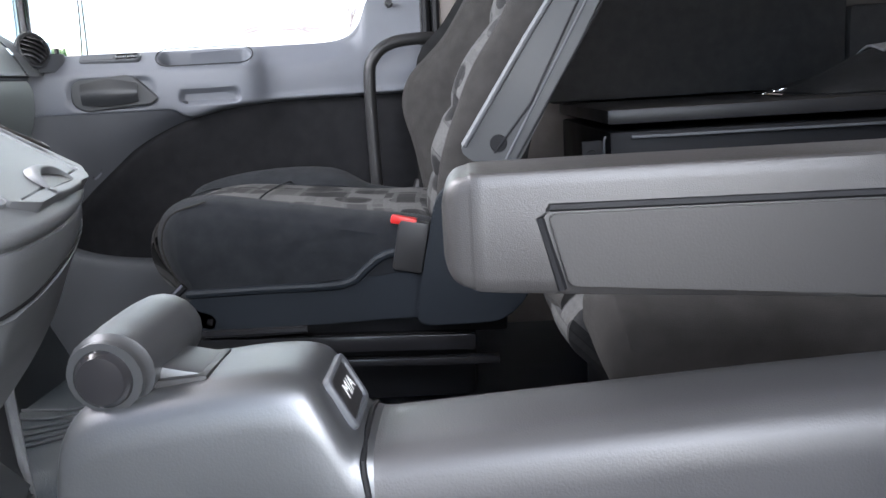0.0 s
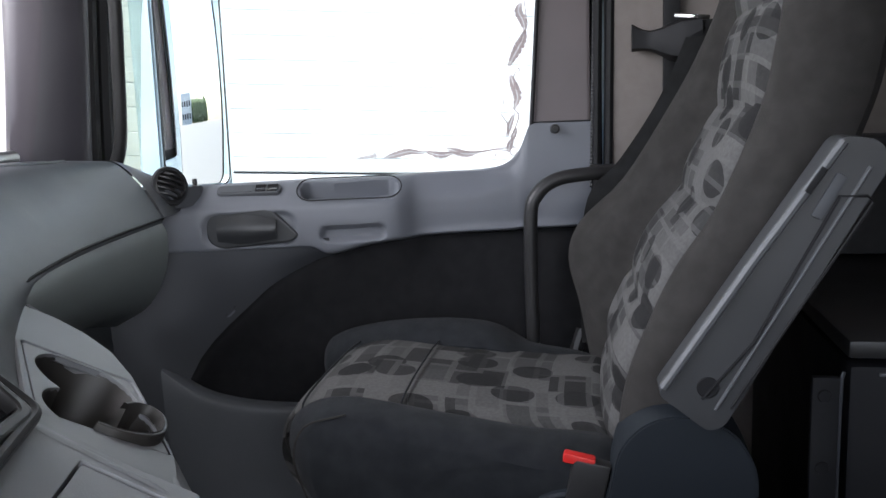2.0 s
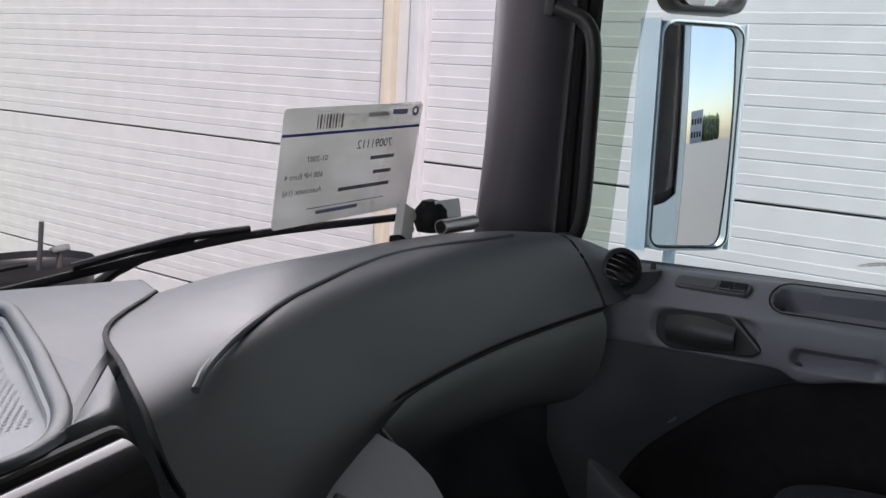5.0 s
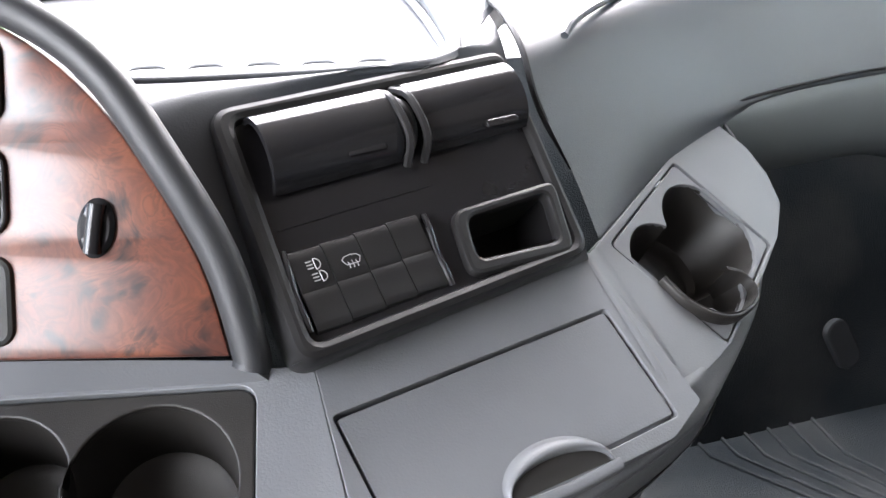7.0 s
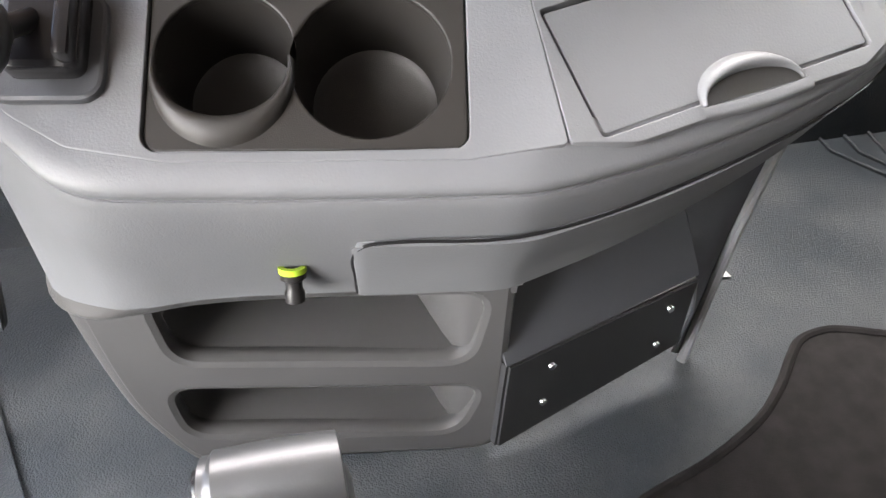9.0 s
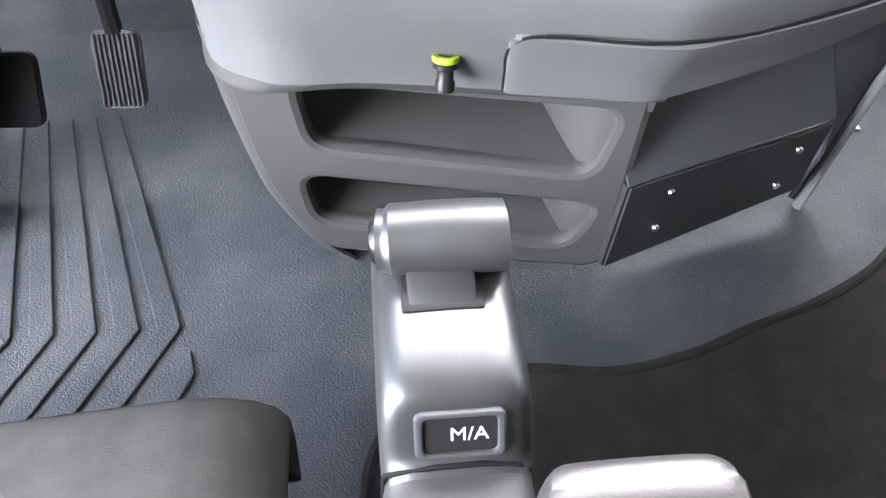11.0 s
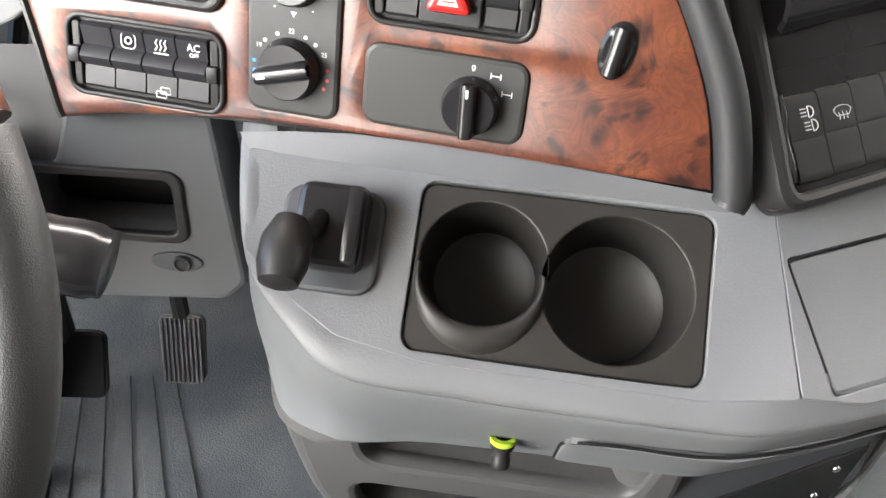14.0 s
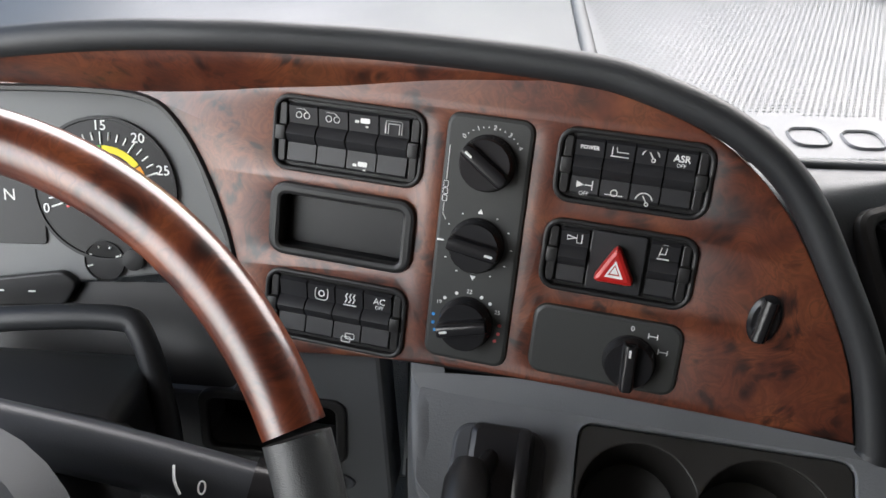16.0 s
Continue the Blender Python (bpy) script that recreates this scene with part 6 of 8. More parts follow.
for a0, a1, col in ((160, 92, (0.05, 0.4, 0.05)), (90, 36, (0.75, 0.6, 0.02)), (34, 22, (0.8, 0.3, 0.02)), (20, -14, (0.6, 0.03, 0.02))):
    band = plastic("gauge_band", col, 0.5, 300, 0, 0.02)
    ring_ = [(rr * math.cos(radians(a)), rr * math.sin(radians(a))) for rr, order in ((0.0365, 1), (0.0310, -1)) for a in [a0 + (a1 - a0) * i / 8 for i in range(9)][::order]]
    plate("band", [ring_], gm, 0.0004, band, gd, 0.0, lift=0.0022)
part("pointer", rbox((0.040, 0.0022, 0.0015), gm @ pose(0.014 * math.cos(radians(205)), 0.014 * math.sin(radians(205)), 0.005, 0, 0, 205), 0.0004), RED, gd)
part("hub", lathe([(0.008, 0.002), (0.008, 0.006), (0, 0.007)], gm, 20), BLACK, gd)
gauge(-0.205, -0.039, 0.060, ["0", "20", "40", "60", "80", "100", "120"], 225, -45)
gauge(0.004, -0.099, 0.017, ["0", "1"], 200, 20)
part("trip_knob", lathe([(0.009, 0.0), (0.009, 0.006), (0.0, 0.007)], K @ Matrix.Translation((0.029, -0.097, 0)), 20), BLACK, cluster)
plate("display", [rrect(-0.090, -0.058, 0.092, 0.058, 0.004)], K, 0.003, BLACK, cluster, 0.0005, lift=0.002)
text("lettering", "N", K @ Matrix.Translation((-0.072, -0.046, 0.0024)), 0.014, WHITE, cluster)

lowd = thing("lower_dashboard", (-0.6, 0.66, 0.4), "grey lower dashboard panel beside the steering column with an open slot", "dashboard")
LD = frame_of((-0.56, 0.665, 0.47), -6.0, 12.0)
plate("panel", [rounded([(-0.45, 0.004), (0.012, 0.010), (0.030, 0.060), (0.135, 0.062), (0.148, -0.088), (0.13, -0.106), (-0.05, -0.116), (-0.45, -0.118)], 0.008), rrect(0.045, -0.020, 0.118, 0.054, 0.008)], LD, 0.05, GREY_MID, lowd, 0.004)
part("slot", rbox((0.17, 0.10, 0.004), LD @ pose(0.045, -0.020, -0.056), 0), SEAL, lowd)
plate("slot_rim", [rrect(0.045, -0.020, 0.126, 0.064, 0.012), rrect(0.045, -0.020, 0.108, 0.048, 0.007)], LD, 0.008, BLACK, lowd, 0.002, lift=0.003)
latch = plate("latch", [disc(0.094, -0.070, 0.021, 28, 0.0095)], LD, 0.005, GREY_DARK, lowd, 0.0015, lift=0.002, label="oval latch with a round lock")
part("lock", lathe([(0.0, 0.0015), (0.0045, 0.0015), (0.0062, 0.003), (0.0072, 0.002), (0.0075, -0.001)], LD @ Matrix.Translation((0.099, -0.070, 0.0022)), 20), COWL, latch, "dark round lock")
# Nearly flat sheet between cluster and lower panel; its black stands in for shade.
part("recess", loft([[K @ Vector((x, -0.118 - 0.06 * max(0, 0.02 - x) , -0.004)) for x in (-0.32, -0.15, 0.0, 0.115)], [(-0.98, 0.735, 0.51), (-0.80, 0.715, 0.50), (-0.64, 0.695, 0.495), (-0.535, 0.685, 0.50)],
                     [LD @ Vector((x, 0.004, -0.004)) for x in (-0.45, -0.25, -0.08, 0.02)]], 4, 4), BLACK, lowd, "black sheet under the gauges, its black standing in for shade")
part("recess_cheek", loft([[K @ Vector((0.115, -0.118, -0.004)), W @ Vector((-0.168, -0.112, -0.006))], [LD @ Vector((0.018, 0.006, -0.004)), LD @ Vector((0.032, 0.060, -0.004))]], 2, 2), GREY_MID, lowd)

# ---- steering wheel ----
wheel = thing("steering_wheel", (-0.652, 0.50, 0.5), "truck steering wheel with walnut upper rim and black leather lower rim", "steering wheel")
SW = frame_of((-0.630, 0.369, 0.653), 0.0, 42.5)


def arc(a0, a1, n=24, r=0.206):
    return [SW @ Vector((r * math.cos(radians(a0 + (a1 - a0) * i / n)), r * math.sin(radians(a0 + (a1 - a0) * i / n)), 0)) for i in range(n + 1)]


STALK = plastic("dark_blue_grey_stalk_plastic", (0.050, 0.053, 0.060), 0.3, 900, 0.1, 0.08)
LEATHER = leathery("black_leather", (0.022, 0.023, 0.024), 0.42, 1500, 0.2, (0.06, 0.06, 0.06), 0.15)
part("wood_rim", tube(arc(21, 159), 0.0145, 16, 2), burl("walnut_rim_lacquer", 0.16, 0.3, 0.85), wheel, "glossy walnut upper rim")
part("leather_rim", tube(arc(160, 380), 0.0150, 16, 2), LEATHER, wheel, "black leather lower rim")
part("hub", lathe([(0.0, 0.0), (0.05, -0.002), (0.075, -0.015), (0.085, -0.04), (0.06, -0.06), (0, -0.06)], SW @ Matrix.Translation((0, -0.01, -0.02)), 32), GREY_DARK, wheel)
for a in (-8, 188, 250, 290):
    part("spoke", tube([SW @ Vector((0.07 * math.cos(radians(a)), 0.07 * math.sin(radians(a)), -0.035)), SW @ Vector((0.15 * math.cos(radians(a)), 0.15 * math.sin(radians(a)), -0.022)), SW @ Vector((0.196 * math.cos(radians(a)), 0.196 * math.sin(radians(a)), -0.002))], 0.011, 8, 4, flat=1.8), GREY_DARK, wheel)
column = thing("steering_column", (-0.652, 0.6, 0.3), "dark grey steering column cover with a control stalk", "steering column")
part("cover", tube([SW @ Vector((0, -0.01, -0.07)), (-0.71, 0.55, 0.42), (-0.765, 0.65, 0.12)], [0.05, 0.045, 0.04, 0.04], 16, 4), COWL, column)
part("cowl", rbox((0.20, 0.12, 0.085), pose(-0.700, 0.595, 0.505, -14, 4, 0), 0.012, 3), COWL, column, "dark column cowl")
part("cowl_frame", tube([(-0.82, 0.655, 0.545), (-0.72, 0.660, 0.560), (-0.628, 0.662, 0.562), (-0.606, 0.655, 0.552), (-0.590, 0.628, 0.505), (-0.586, 0.615, 0.470)], 0.010, 10, 4), COWL, column)
part("upper_cowl", loft([[(-0.80, 0.45, 0.555), (-0.70, 0.44, 0.585), (-0.60, 0.45, 0.570), (-0.575, 0.455, 0.535)], [(-0.80, 0.53, 0.56), (-0.70, 0.53, 0.590), (-0.60, 0.53, 0.575), (-0.57, 0.53, 0.535)], [(-0.79, 0.58, 0.53), (-0.70, 0.58, 0.545), (-0.61, 0.58, 0.535), (-0.59, 0.58, 0.51)]], 4, 4, thick=-0.004), COWL, column, "dark upper column shroud")
part("stalk", tube([(-0.66, 0.51, 0.612), (-0.57, 0.505, 0.589), (-0.490, 0.50, 0.564)], 0.0185, 14, 3, flat=0.85), STALK, column)
part("stalk_end", tube([(-0.490, 0.50, 0.564), (-0.468, 0.4985, 0.558), (-0.452, 0.497, 0.554), (-0.447, 0.4965, 0.5525)], [0.0205, 0.0215, 0.0195, 0.012], 16, 3), GLOSS, column, "glossy rounded stalk end")
part("sign", tube([(-0.5235, 0.4790, 0.5860), (-0.5275, 0.4850, 0.5905), (-0.5300, 0.4945, 0.5925)], 0.0009, 6, 3), WHITE, column)
text("lettering", "0", Matrix.Translation((-0.513, 0.4855, 0.5835)) @ frame_of((0, 0, 0), 0, 52), 0.012, WHITE, column)
part("boot", lathe([(0.078, 0.0), (0.07, 0.02), (0.062, 0.03), (0.062, 0.12), (0.055, 0.2), (0.05, 0.3)], Matrix.Translation((-0.770, 0.650, 0.0)) @ pose(0, 0, 0, -6), 24), BLACK, column, "black rubber column boot")

# ---- pedals ----
DULL = plastic("dull_worn_metal", (0.10, 0.10, 0.098), 0.5, 300, 0.1, 0.2, metal=0.7)
for nm, x, y, z, wd, ht, lab in (("accelerator_pedal", -0.540, 0.762, 0.125, 0.052, 0.085, "ribbed metal-faced accelerator pedal"), ("brake_pedal", -0.668, 0.752, 0.112, 0.088, 0.082, "black rubber brake pedal")):
    ped = thing(nm, (x, y, 0.05), lab, "pedal")
    pm = frame_of((x, y, z), -3, 28)
    part("pad", prism([tuple(p) for p in rounded([(-wd / 2, ht / 2), (wd / 2, ht / 2), (wd / 2 * 0.9, -ht / 2), (-wd / 2 * 0.9, -ht / 2)], 0.012)], pm, 0.012, 0.002), DULL if nm[0] == "a" else SEAL, ped)
    if nm[0] == "a":
        for k in range(-4, 5):
            part("rib", rbox((0.0025, ht * 0.92, 0.004), pm @ pose(0.0052 * k, 0, 0.002), 0.0008), GREY_DARK, ped)
    part("arm", tube([pm @ Vector((0, 0.02, -0.012)), (x, y + 0.05, z + 0.14), (x, y + 0.09, z + 0.26), (x, 1.02, 0.50)], 0.010, 8, 4), BLACK, ped)

# ---- floor mats ----
mat = thing("driver_floor_mat", (-0.6, 0.6, 0.0), "blue-grey rubber driver's footwell mat with raised ribs", "floor mat")
for k in range(8):
    x = -0.480 - 0.0425 * k
    band_ = [(x - 0.102 + 0.014 * k, 0.815), (x, 0.511), (x - 0.118, 0.30), (x - 0.19, 0.17), (x - 0.216, 0.17), (x - 0.144, 0.30), (x - 0.0245, 0.511), (x - 0.120 + 0.014 * k, 0.80)]
    plate("rib", [band_], Matrix.Translation((0, 0, 0.0045)), 0.006, RUBBER, mat, 0.0016)
for k in range(3):
    x, y = -0.468 + 0.0145 * k, 0.483 - 0.053 * k
    plate("rib", [[(x, y), (x + 0.006, y - 0.027), (x - 0.026, y - 0.092), (x - 0.050, y - 0.088)]], Matrix.Translation((0, 0, 0.0045)), 0.006, RUBBER, mat, 0.0016)
pmat = thing("passenger_floor_mat", (0.75, 0.9, 0.0), "grey-green ribbed rubber passenger footwell mat", "floor mat")
for k in range(6):
    d = 0.045 * k
    part("rib", tube([(0.60 + d, 1.06, 0.001), (0.60 + d * 0.9, 0.945 - d * 0.25, 0.002), (0.70 + d * 0.8, 0.80 - d * 0.3, 0.002), (1.02, 0.70 - d * 0.5, 0.001)], 0.0035, 6, 0), RUBBER, pmat)
carpet = thing("tunnel_carpet", (0.1, 0.2, 0.0), "dark brown felt floor carpet with a corded edge between the seats", "carpet")
cedge = [(-0.30, 0.20), (-0.295, 0.34), (-0.25, 0.41), (-0.20, 0.428), (-0.132, 0.434), (-0.048, 0.424), (0.036, 0.438), (0.109, 0.464), (0.179, 0.486), (0.250, 0.520), (0.295, 0.556), (0.329, 0.592), (0.354, 0.613), (0.388, 0.620), (0.418, 0.614), (0.455, 0.600), (0.52, 0.580), (0.578, 0.565)]
plate("carpet_sheet", [[tuple(p.to_2d()) for p in catmull([(x, y, 0) for x, y in cedge], 4)] + [(0.58, -0.5), (-0.30, -0.5)]], Matrix.Translation((0, 0, 0.010)), 0.010, CARPET, carpet, 0.003)
part("cord", tube([(x, y, 0.008) for x, y in cedge], 0.006, 8, 5), CARPET, carpet)

# ---- gear lever console on the driver's seat ----
gear = thing("gear_selector", (-0.25, 0.2, 0.2), "grey armrest gear selector console with a silver-grey lever", "gear lever")
SILVER = plastic("silver_grey_soft_paint", (0.110, 0.113, 0.118), 0.40, 900, 0.1, 0.06, metal=0.8)
gx0, gx1 = -0.271, -0.203
prof = [(0.333, 0.340), (0.331, 0.385), (0.318, 0.401), (0.285, 0.407), (0.250, 0.411), (0.228, 0.410), (0.218, 0.402), (0.207, 0.382), (0.198, 0.377), (0.19, 0.377), (0.15, 0.380), (0.09, 0.384), (0.0, 0.390), (-0.10, 0.395), (-0.16, 0.40)]
rows = []
for y, z in prof:
    rows.append([(gx0 - 0.004, y, 0.20), (gx0 - 0.003, y, z - 0.05), (gx0 - 0.001, y, z - 0.012), (gx0 + 0.007, y, z - 0.002), (gx0 + 0.02, y, z), (gx1 - 0.02, y, z), (gx1 - 0.007, y, z - 0.002), (gx1 + 0.001, y, z - 0.012), (gx1 + 0.003, y, z - 0.05), (gx1 + 0.004, y, 0.20)])
part("body", loft(rows[:9], 4, 2), SILVER, gear, "silver-grey moulded body")
part("rear_cover", loft(rows[8:], 4, 2), plastic("dark_grey_console_plastic", (0.045, 0.044, 0.045), 0.4, 900, 0.18, 0.1), gear, "dark grey rear cover")
part("front_cap", loft([[(gx0 - 0.003, 0.332, 0.20), (gx0 - 0.001, 0.333, 0.30), (-0.237, 0.334, 0.335), (gx1 + 0.001, 0.333, 0.30), (gx1 + 0.003, 0.332, 0.20)],
                        [(gx0 - 0.003, 0.332, 0.20), (gx0 + 0.02, 0.336, 0.22), (-0.237, 0.338, 0.23), (gx1 - 0.02, 0.336, 0.22), (gx1 + 0.003, 0.332, 0.20)]], 3, 3), SILVER, gear)
part("joint", tube([(gx0 - 0.005, 0.185, 0.25), (gx0 - 0.002, 0.200, 0.355), (gx0 + 0.006, 0.202, 0.376), (gx1 - 0.006, 0.202, 0.376), (gx1 + 0.003, 0.200, 0.34)], 0.0014, 6, 3), SEAL, gear)
mk = Matrix.Translation((-0.236, 0.2125, 0.3925)) @ pose(0, 0, 0, 62, 0, 0) 
plate("button_rim", [rrect(0, 0, 0.042, 0.026, 0.004), rrect(0, 0, 0.034, 0.020, 0.003)], mk, 0.005, GREY_DARK, gear, 0.0012, lift=0.0025)
plate("button", [rrect(0, 0, 0.035, 0.021, 0.003)], mk, 0.004, BLACK, gear, 0.001, lift=0.001)
text("lettering", "M/A", mk @ Matrix.Translation((0.004, 0.0, 0.0013)), 0.0105, WHITE, gear)
part("slot", rbox((0.040, 0.036, 0.006), pose(-0.239, 0.285, 0.4065, -4), 0.002), BLACK, gear)
stem = part("stem", rbox((0.0335, 0.036, 0.012), pose(-0.239, 0.2885, 0.4085, 12), 0.0025), SILVER, gear)
part("stem_foot", rbox((0.0345, 0.006, 0.010), pose(-0.239, 0.2715, 0.4055, 24), 0.0022), SILVER, stem)
knob = part("knob", tube([(-0.268, 0.307, 0.4145), (-0.262, 0.3065, 0.415), (-0.245, 0.306, 0.416), (-0.225, 0.305, 0.417), (-0.210, 0.304, 0.4175), (-0.205, 0.304, 0.4175)], [0.0155, 0.0175, 0.0178, 0.0178, 0.0175, 0.0150], 20, 4, flat=1.1), SILVER, gear, "barrel-shaped lever knob")
part("end_button", lathe([(0.0, 0.005), (0.010, 0.004), (0.0125, 0.001), (0.013, -0.004)], Matrix.Translation((-0.2685, 0.307, 0.4145)) @ pose(0, 0, 0, 0, -90, 0), 24), GLOSS, knob, "glossy black thumb button")

# ---- driver's seat with its folded-down armrest ----
dseat = thing("driver_seat", (-0.66, 0.0, 0.0), "patterned grey driver's seat with a grained folding armrest", "seat")
part("cushion", loft([[(-0.35, y, 0.16), (-0.335, y, z - 0.03), (-0.37, y, z + 0.005), (-0.45, y, z), (-0.62, y, z - 0.02), (-0.78, y, z), (-0.86, y, z + 0.005), (-0.895, y, z - 0.03), (-0.88, y, 0.16)] for y, z in ((0.280, 0.20), (0.296, 0.25), (0.272, 0.284), (0.10, 0.284), (-0.22, 0.265))], 4, 3), CLOTH_MID, dseat, "mid grey seat cushion")
part("base", rbox((0.42, 0.44, 0.17), pose(-0.64, -0.02, 0.085), 0.02), BLACK, dseat)
part("backrest", loft([[(-0.42, y0 + k, z), (-0.44, y0 + 0.03 + k, z), (-0.66, y0 + k, z), (-0.88, y0 + 0.03 + k, z), (-0.90, y0 + k, z), (-0.88, y0 - 0.12 + k, z), (-0.44, y0 - 0.12 + k, z)] for y0, k, z in ((-0.20, 0, 0.26), (-0.28, 0, 0.5), (-0.36, 0, 0.8), (-0.42, 0, 1.0))], 4, 3, True, True), CLOTH, dseat)
ax0, ax1 = -0.218, -0.150
arm_rows = []
for y, zt, zb, inset in ((0.1655, 0.486, 0.430, 0.021), (0.1650, 0.486, 0.430, 0.014), (0.1615, 0.486, 0.430, 0.005), (0.153, 0.486, 0.430, 0.001), (0.13, 0.486, 0.428, 0.0), (-0.03, 0.486, 0.418, 0.0), (-0.16, 0.486, 0.408, 0.0)):
    x0_, x1_, zt, zb, c_ = ax0 + inset, ax1 - inset, zt - inset, zb + inset, 0.008 if inset < 0.01 else 0.004
    arm_rows.append([(x0_ + c_, y, zt), (x0_, y, zt - c_), (x0_, y, zb + c_), (x0_ + c_, y, zb), (x1_ - c_, y, zb), (x1_, y, zb + c_), (x1_, y, zt - c_), (x1_ - c_, y, zt)])
arm = part("armrest", loft(arm_rows, 4, 3, True, True), ARM, dseat, "grained grey folding armrest")
part("armrest_panel", prism([tuple(p) for p in rounded([(0.117, 0.466), (-0.16, 0.464), (-0.16, 0.411), (0.108, 0.432)], 0.004)], Matrix(((0, 0, -1, ax0 - 0.0035), (1, 0, 0, 0), (0, 1, 0, 0), (0, 0, 0, 1))), 0.006, 0.0012), ARM_SMOOTH, arm, "smooth inset side panel")
part("armrest_groove", tube([(ax0 - 0.0002, -0.16, 0.4665), (ax0 - 0.0002, 0.116, 0.4685), (ax0 - 0.0002, 0.1205, 0.4640), (ax0 - 0.0002, 0.111, 0.430)], 0.0022, 6, 0), SEAL, arm)
part("armrest_bracket", tube([(-0.19, -0.16, 0.44), (-0.24, -0.22, 0.44), (-0.40, -0.28, 0.5)], 0.02, 8, 3), BLACK, arm)

# ---- passenger seat ----
seat = thing("passenger_seat", (0.86, 0.3, 0.0), "dark grey passenger seat with block-patterned cloth centre", "seat")
CUSH = [
    (0.600, [(0.56, 0.262), (0.600, 0.275), (0.615, 0.325), (0.602, 0.365), (0.555, 0.380), (0.45, 0.366), (0.34, 0.352), (0.25, 0.330), (0.235, 0.28)]),
    (0.618, [(0.57, 0.258), (0.622, 0.275), (0.640, 0.330), (0.622, 0.385), (0.565, 0.402), (0.45, 0.386), (0.34, 0.370), (0.23, 0.345), (0.205, 0.28)]),
    (0.665, [(0.58, 0.258), (0.650, 0.275), (0.672, 0.330), (0.650, 0.388), (0.580, 0.408), (0.45, 0.390), (0.34, 0.374), (0.21, 0.352), (0.185, 0.28)]),
    (0.705, [(0.59, 0.258), (0.662, 0.275), (0.684, 0.328), (0.660, 0.374), (0.590, 0.390), (0.45, 0.372), (0.34, 0.358), (0.20, 0.346), (0.175, 0.28)])]
CUSH = [(x, [(y - 0.032 * max(0, (y - 0.2) / 0.4), z - 0.006) for y, z in p]) for x, p in CUSH]
CUSH = [(x, [(y, z - (0.013 if 2 < i < 8 else 0.004)) for i, (y, z) in enumerate(p)]) for x, p in CUSH]
MID = [(0.700, -0.022), (0.706, -0.009), (0.718, 0.0), (0.78, 0.006), (0.86, 0.007), (0.94, 0.006), (1.008, 0.0)]
midprof = [(0.60, 0.258), (0.672, 0.275), (0.700, 0.326), (0.680, 0.362), (0.612, 0.380), (0.505, 0.374), (0.34, 0.359), (0.20, 0.348), (0.17, 0.28)]
midprof = [(y - 0.032 * max(0, (y - 0.2) / 0.4), z - 0.012) for y, z in midprof]
part("near_bolster", loft([[(x, y, z) for y, z in p] for x, p in CUSH], 4, 4, True, True), CLOTH, seat, "dark grey padded cushion side")
FARB = [(0.60, 0.258), (0.690, 0.275), (0.708, 0.330), (0.675, 0.368), (0.560, 0.391), (0.42, 0.389), (0.345, 0.352), (0.24, 0.330), (0.20, 0.28)]
part("far_bolster", loft([[(x, y - d, z - e * (1 if 1 < i < 8 else 0)) for i, (y, z) in enumerate(FARB)] for x, d, e in ((0.985, 0.03, 0.030), (1.01, 0.012, 0.012), (1.05, 0.0, 0.0), (1.09, 0.012, 0.012), (1.11, 0.04, 0.04))], 4, 4, True, True), CLOTH, seat, "dark grey padded cushion side")
part("cushion_centre", loft([[(x, y, z + h) for y, z in midprof] for x, h in MID], 4, 4), PATTERN, seat, "block-patterned grey cloth cushion centre")
for y0, z0 in ((0.487, 0.371), (0.628, 0.366)):
    part("cushion_seam", tube([(x, y0, z0 + h - 0.0030) for x, h in MID], 0.0016, 6, 3), CLOTH, seat)
for xb, row in ((0.612, CUSH[1][1]), (0.690, CUSH[3][1])):
    part("bolster_seam", tube([(xb, y + (0.004 if i < 3 else 0), z + (0.0015 if i > 2 else 0)) for i, (y, z) in enumerate(row[1:5])], 0.0014, 6, 4), CLOTH_BACK, seat)
SX = Matrix(((0, 0, -1, 0.602), (1, 0, 0, 0), (0, 1, 0, 0), (0, 0, 0, 1)))
part("shell", prism([tuple(p) for p in rounded([(0.572, 0.246), (0.335, 0.250), (0.275, 0.292), (0.13, 0.315), (0.09, 0.20), (0.565, 0.187), (0.582, 0.21)], 0.012)], SX, 0.50, 0.008), BLUE_SHELL, seat, "blue-grey plastic seat shell")
part("shell_lip", tube([(0.600, 0.575, 0.249), (0.599, 0.45, 0.251), (0.599, 0.34, 0.253), (0.599, 0.305, 0.275), (0.599, 0.275, 0.294), (0.599, 0.20, 0.306)], 0.0065, 8, 3), BLUE_SHELL, seat)
part("cushion_shell", rbox((0.44, 0.36, 0.03), pose(0.83, 0.38, 0.262), 0.008), SEAL, seat)
part("recliner_cover", prism([tuple(p) for p in rounded([(0.212, 0.312), (0.200, 0.372), (0.165, 0.405), (0.118, 0.412), (0.072, 0.392), (0.046, 0.345), (0.050, 0.285), (0.075, 0.222), (0.110, 0.192), (0.24, 0.190)], 0.03, 5)], Matrix(((0, 0, -1, 0.570), (1, 0, 0, 0), (0, 1, 0, 0), (0, 0, 0, 1))), 0.09, 0.016), BLUE_SHELL, seat, "tall rounded blue-grey recliner cover")
part("lower_frame", rbox((0.42, 0.50, 0.035), pose(0.86, 0.35, 0.172), 0.008), SEAL, seat)
part("bellows", rbox((0.28, 0.36, 0.14), pose(0.88, 0.33, 0.085), 0.02), SEAL, seat)
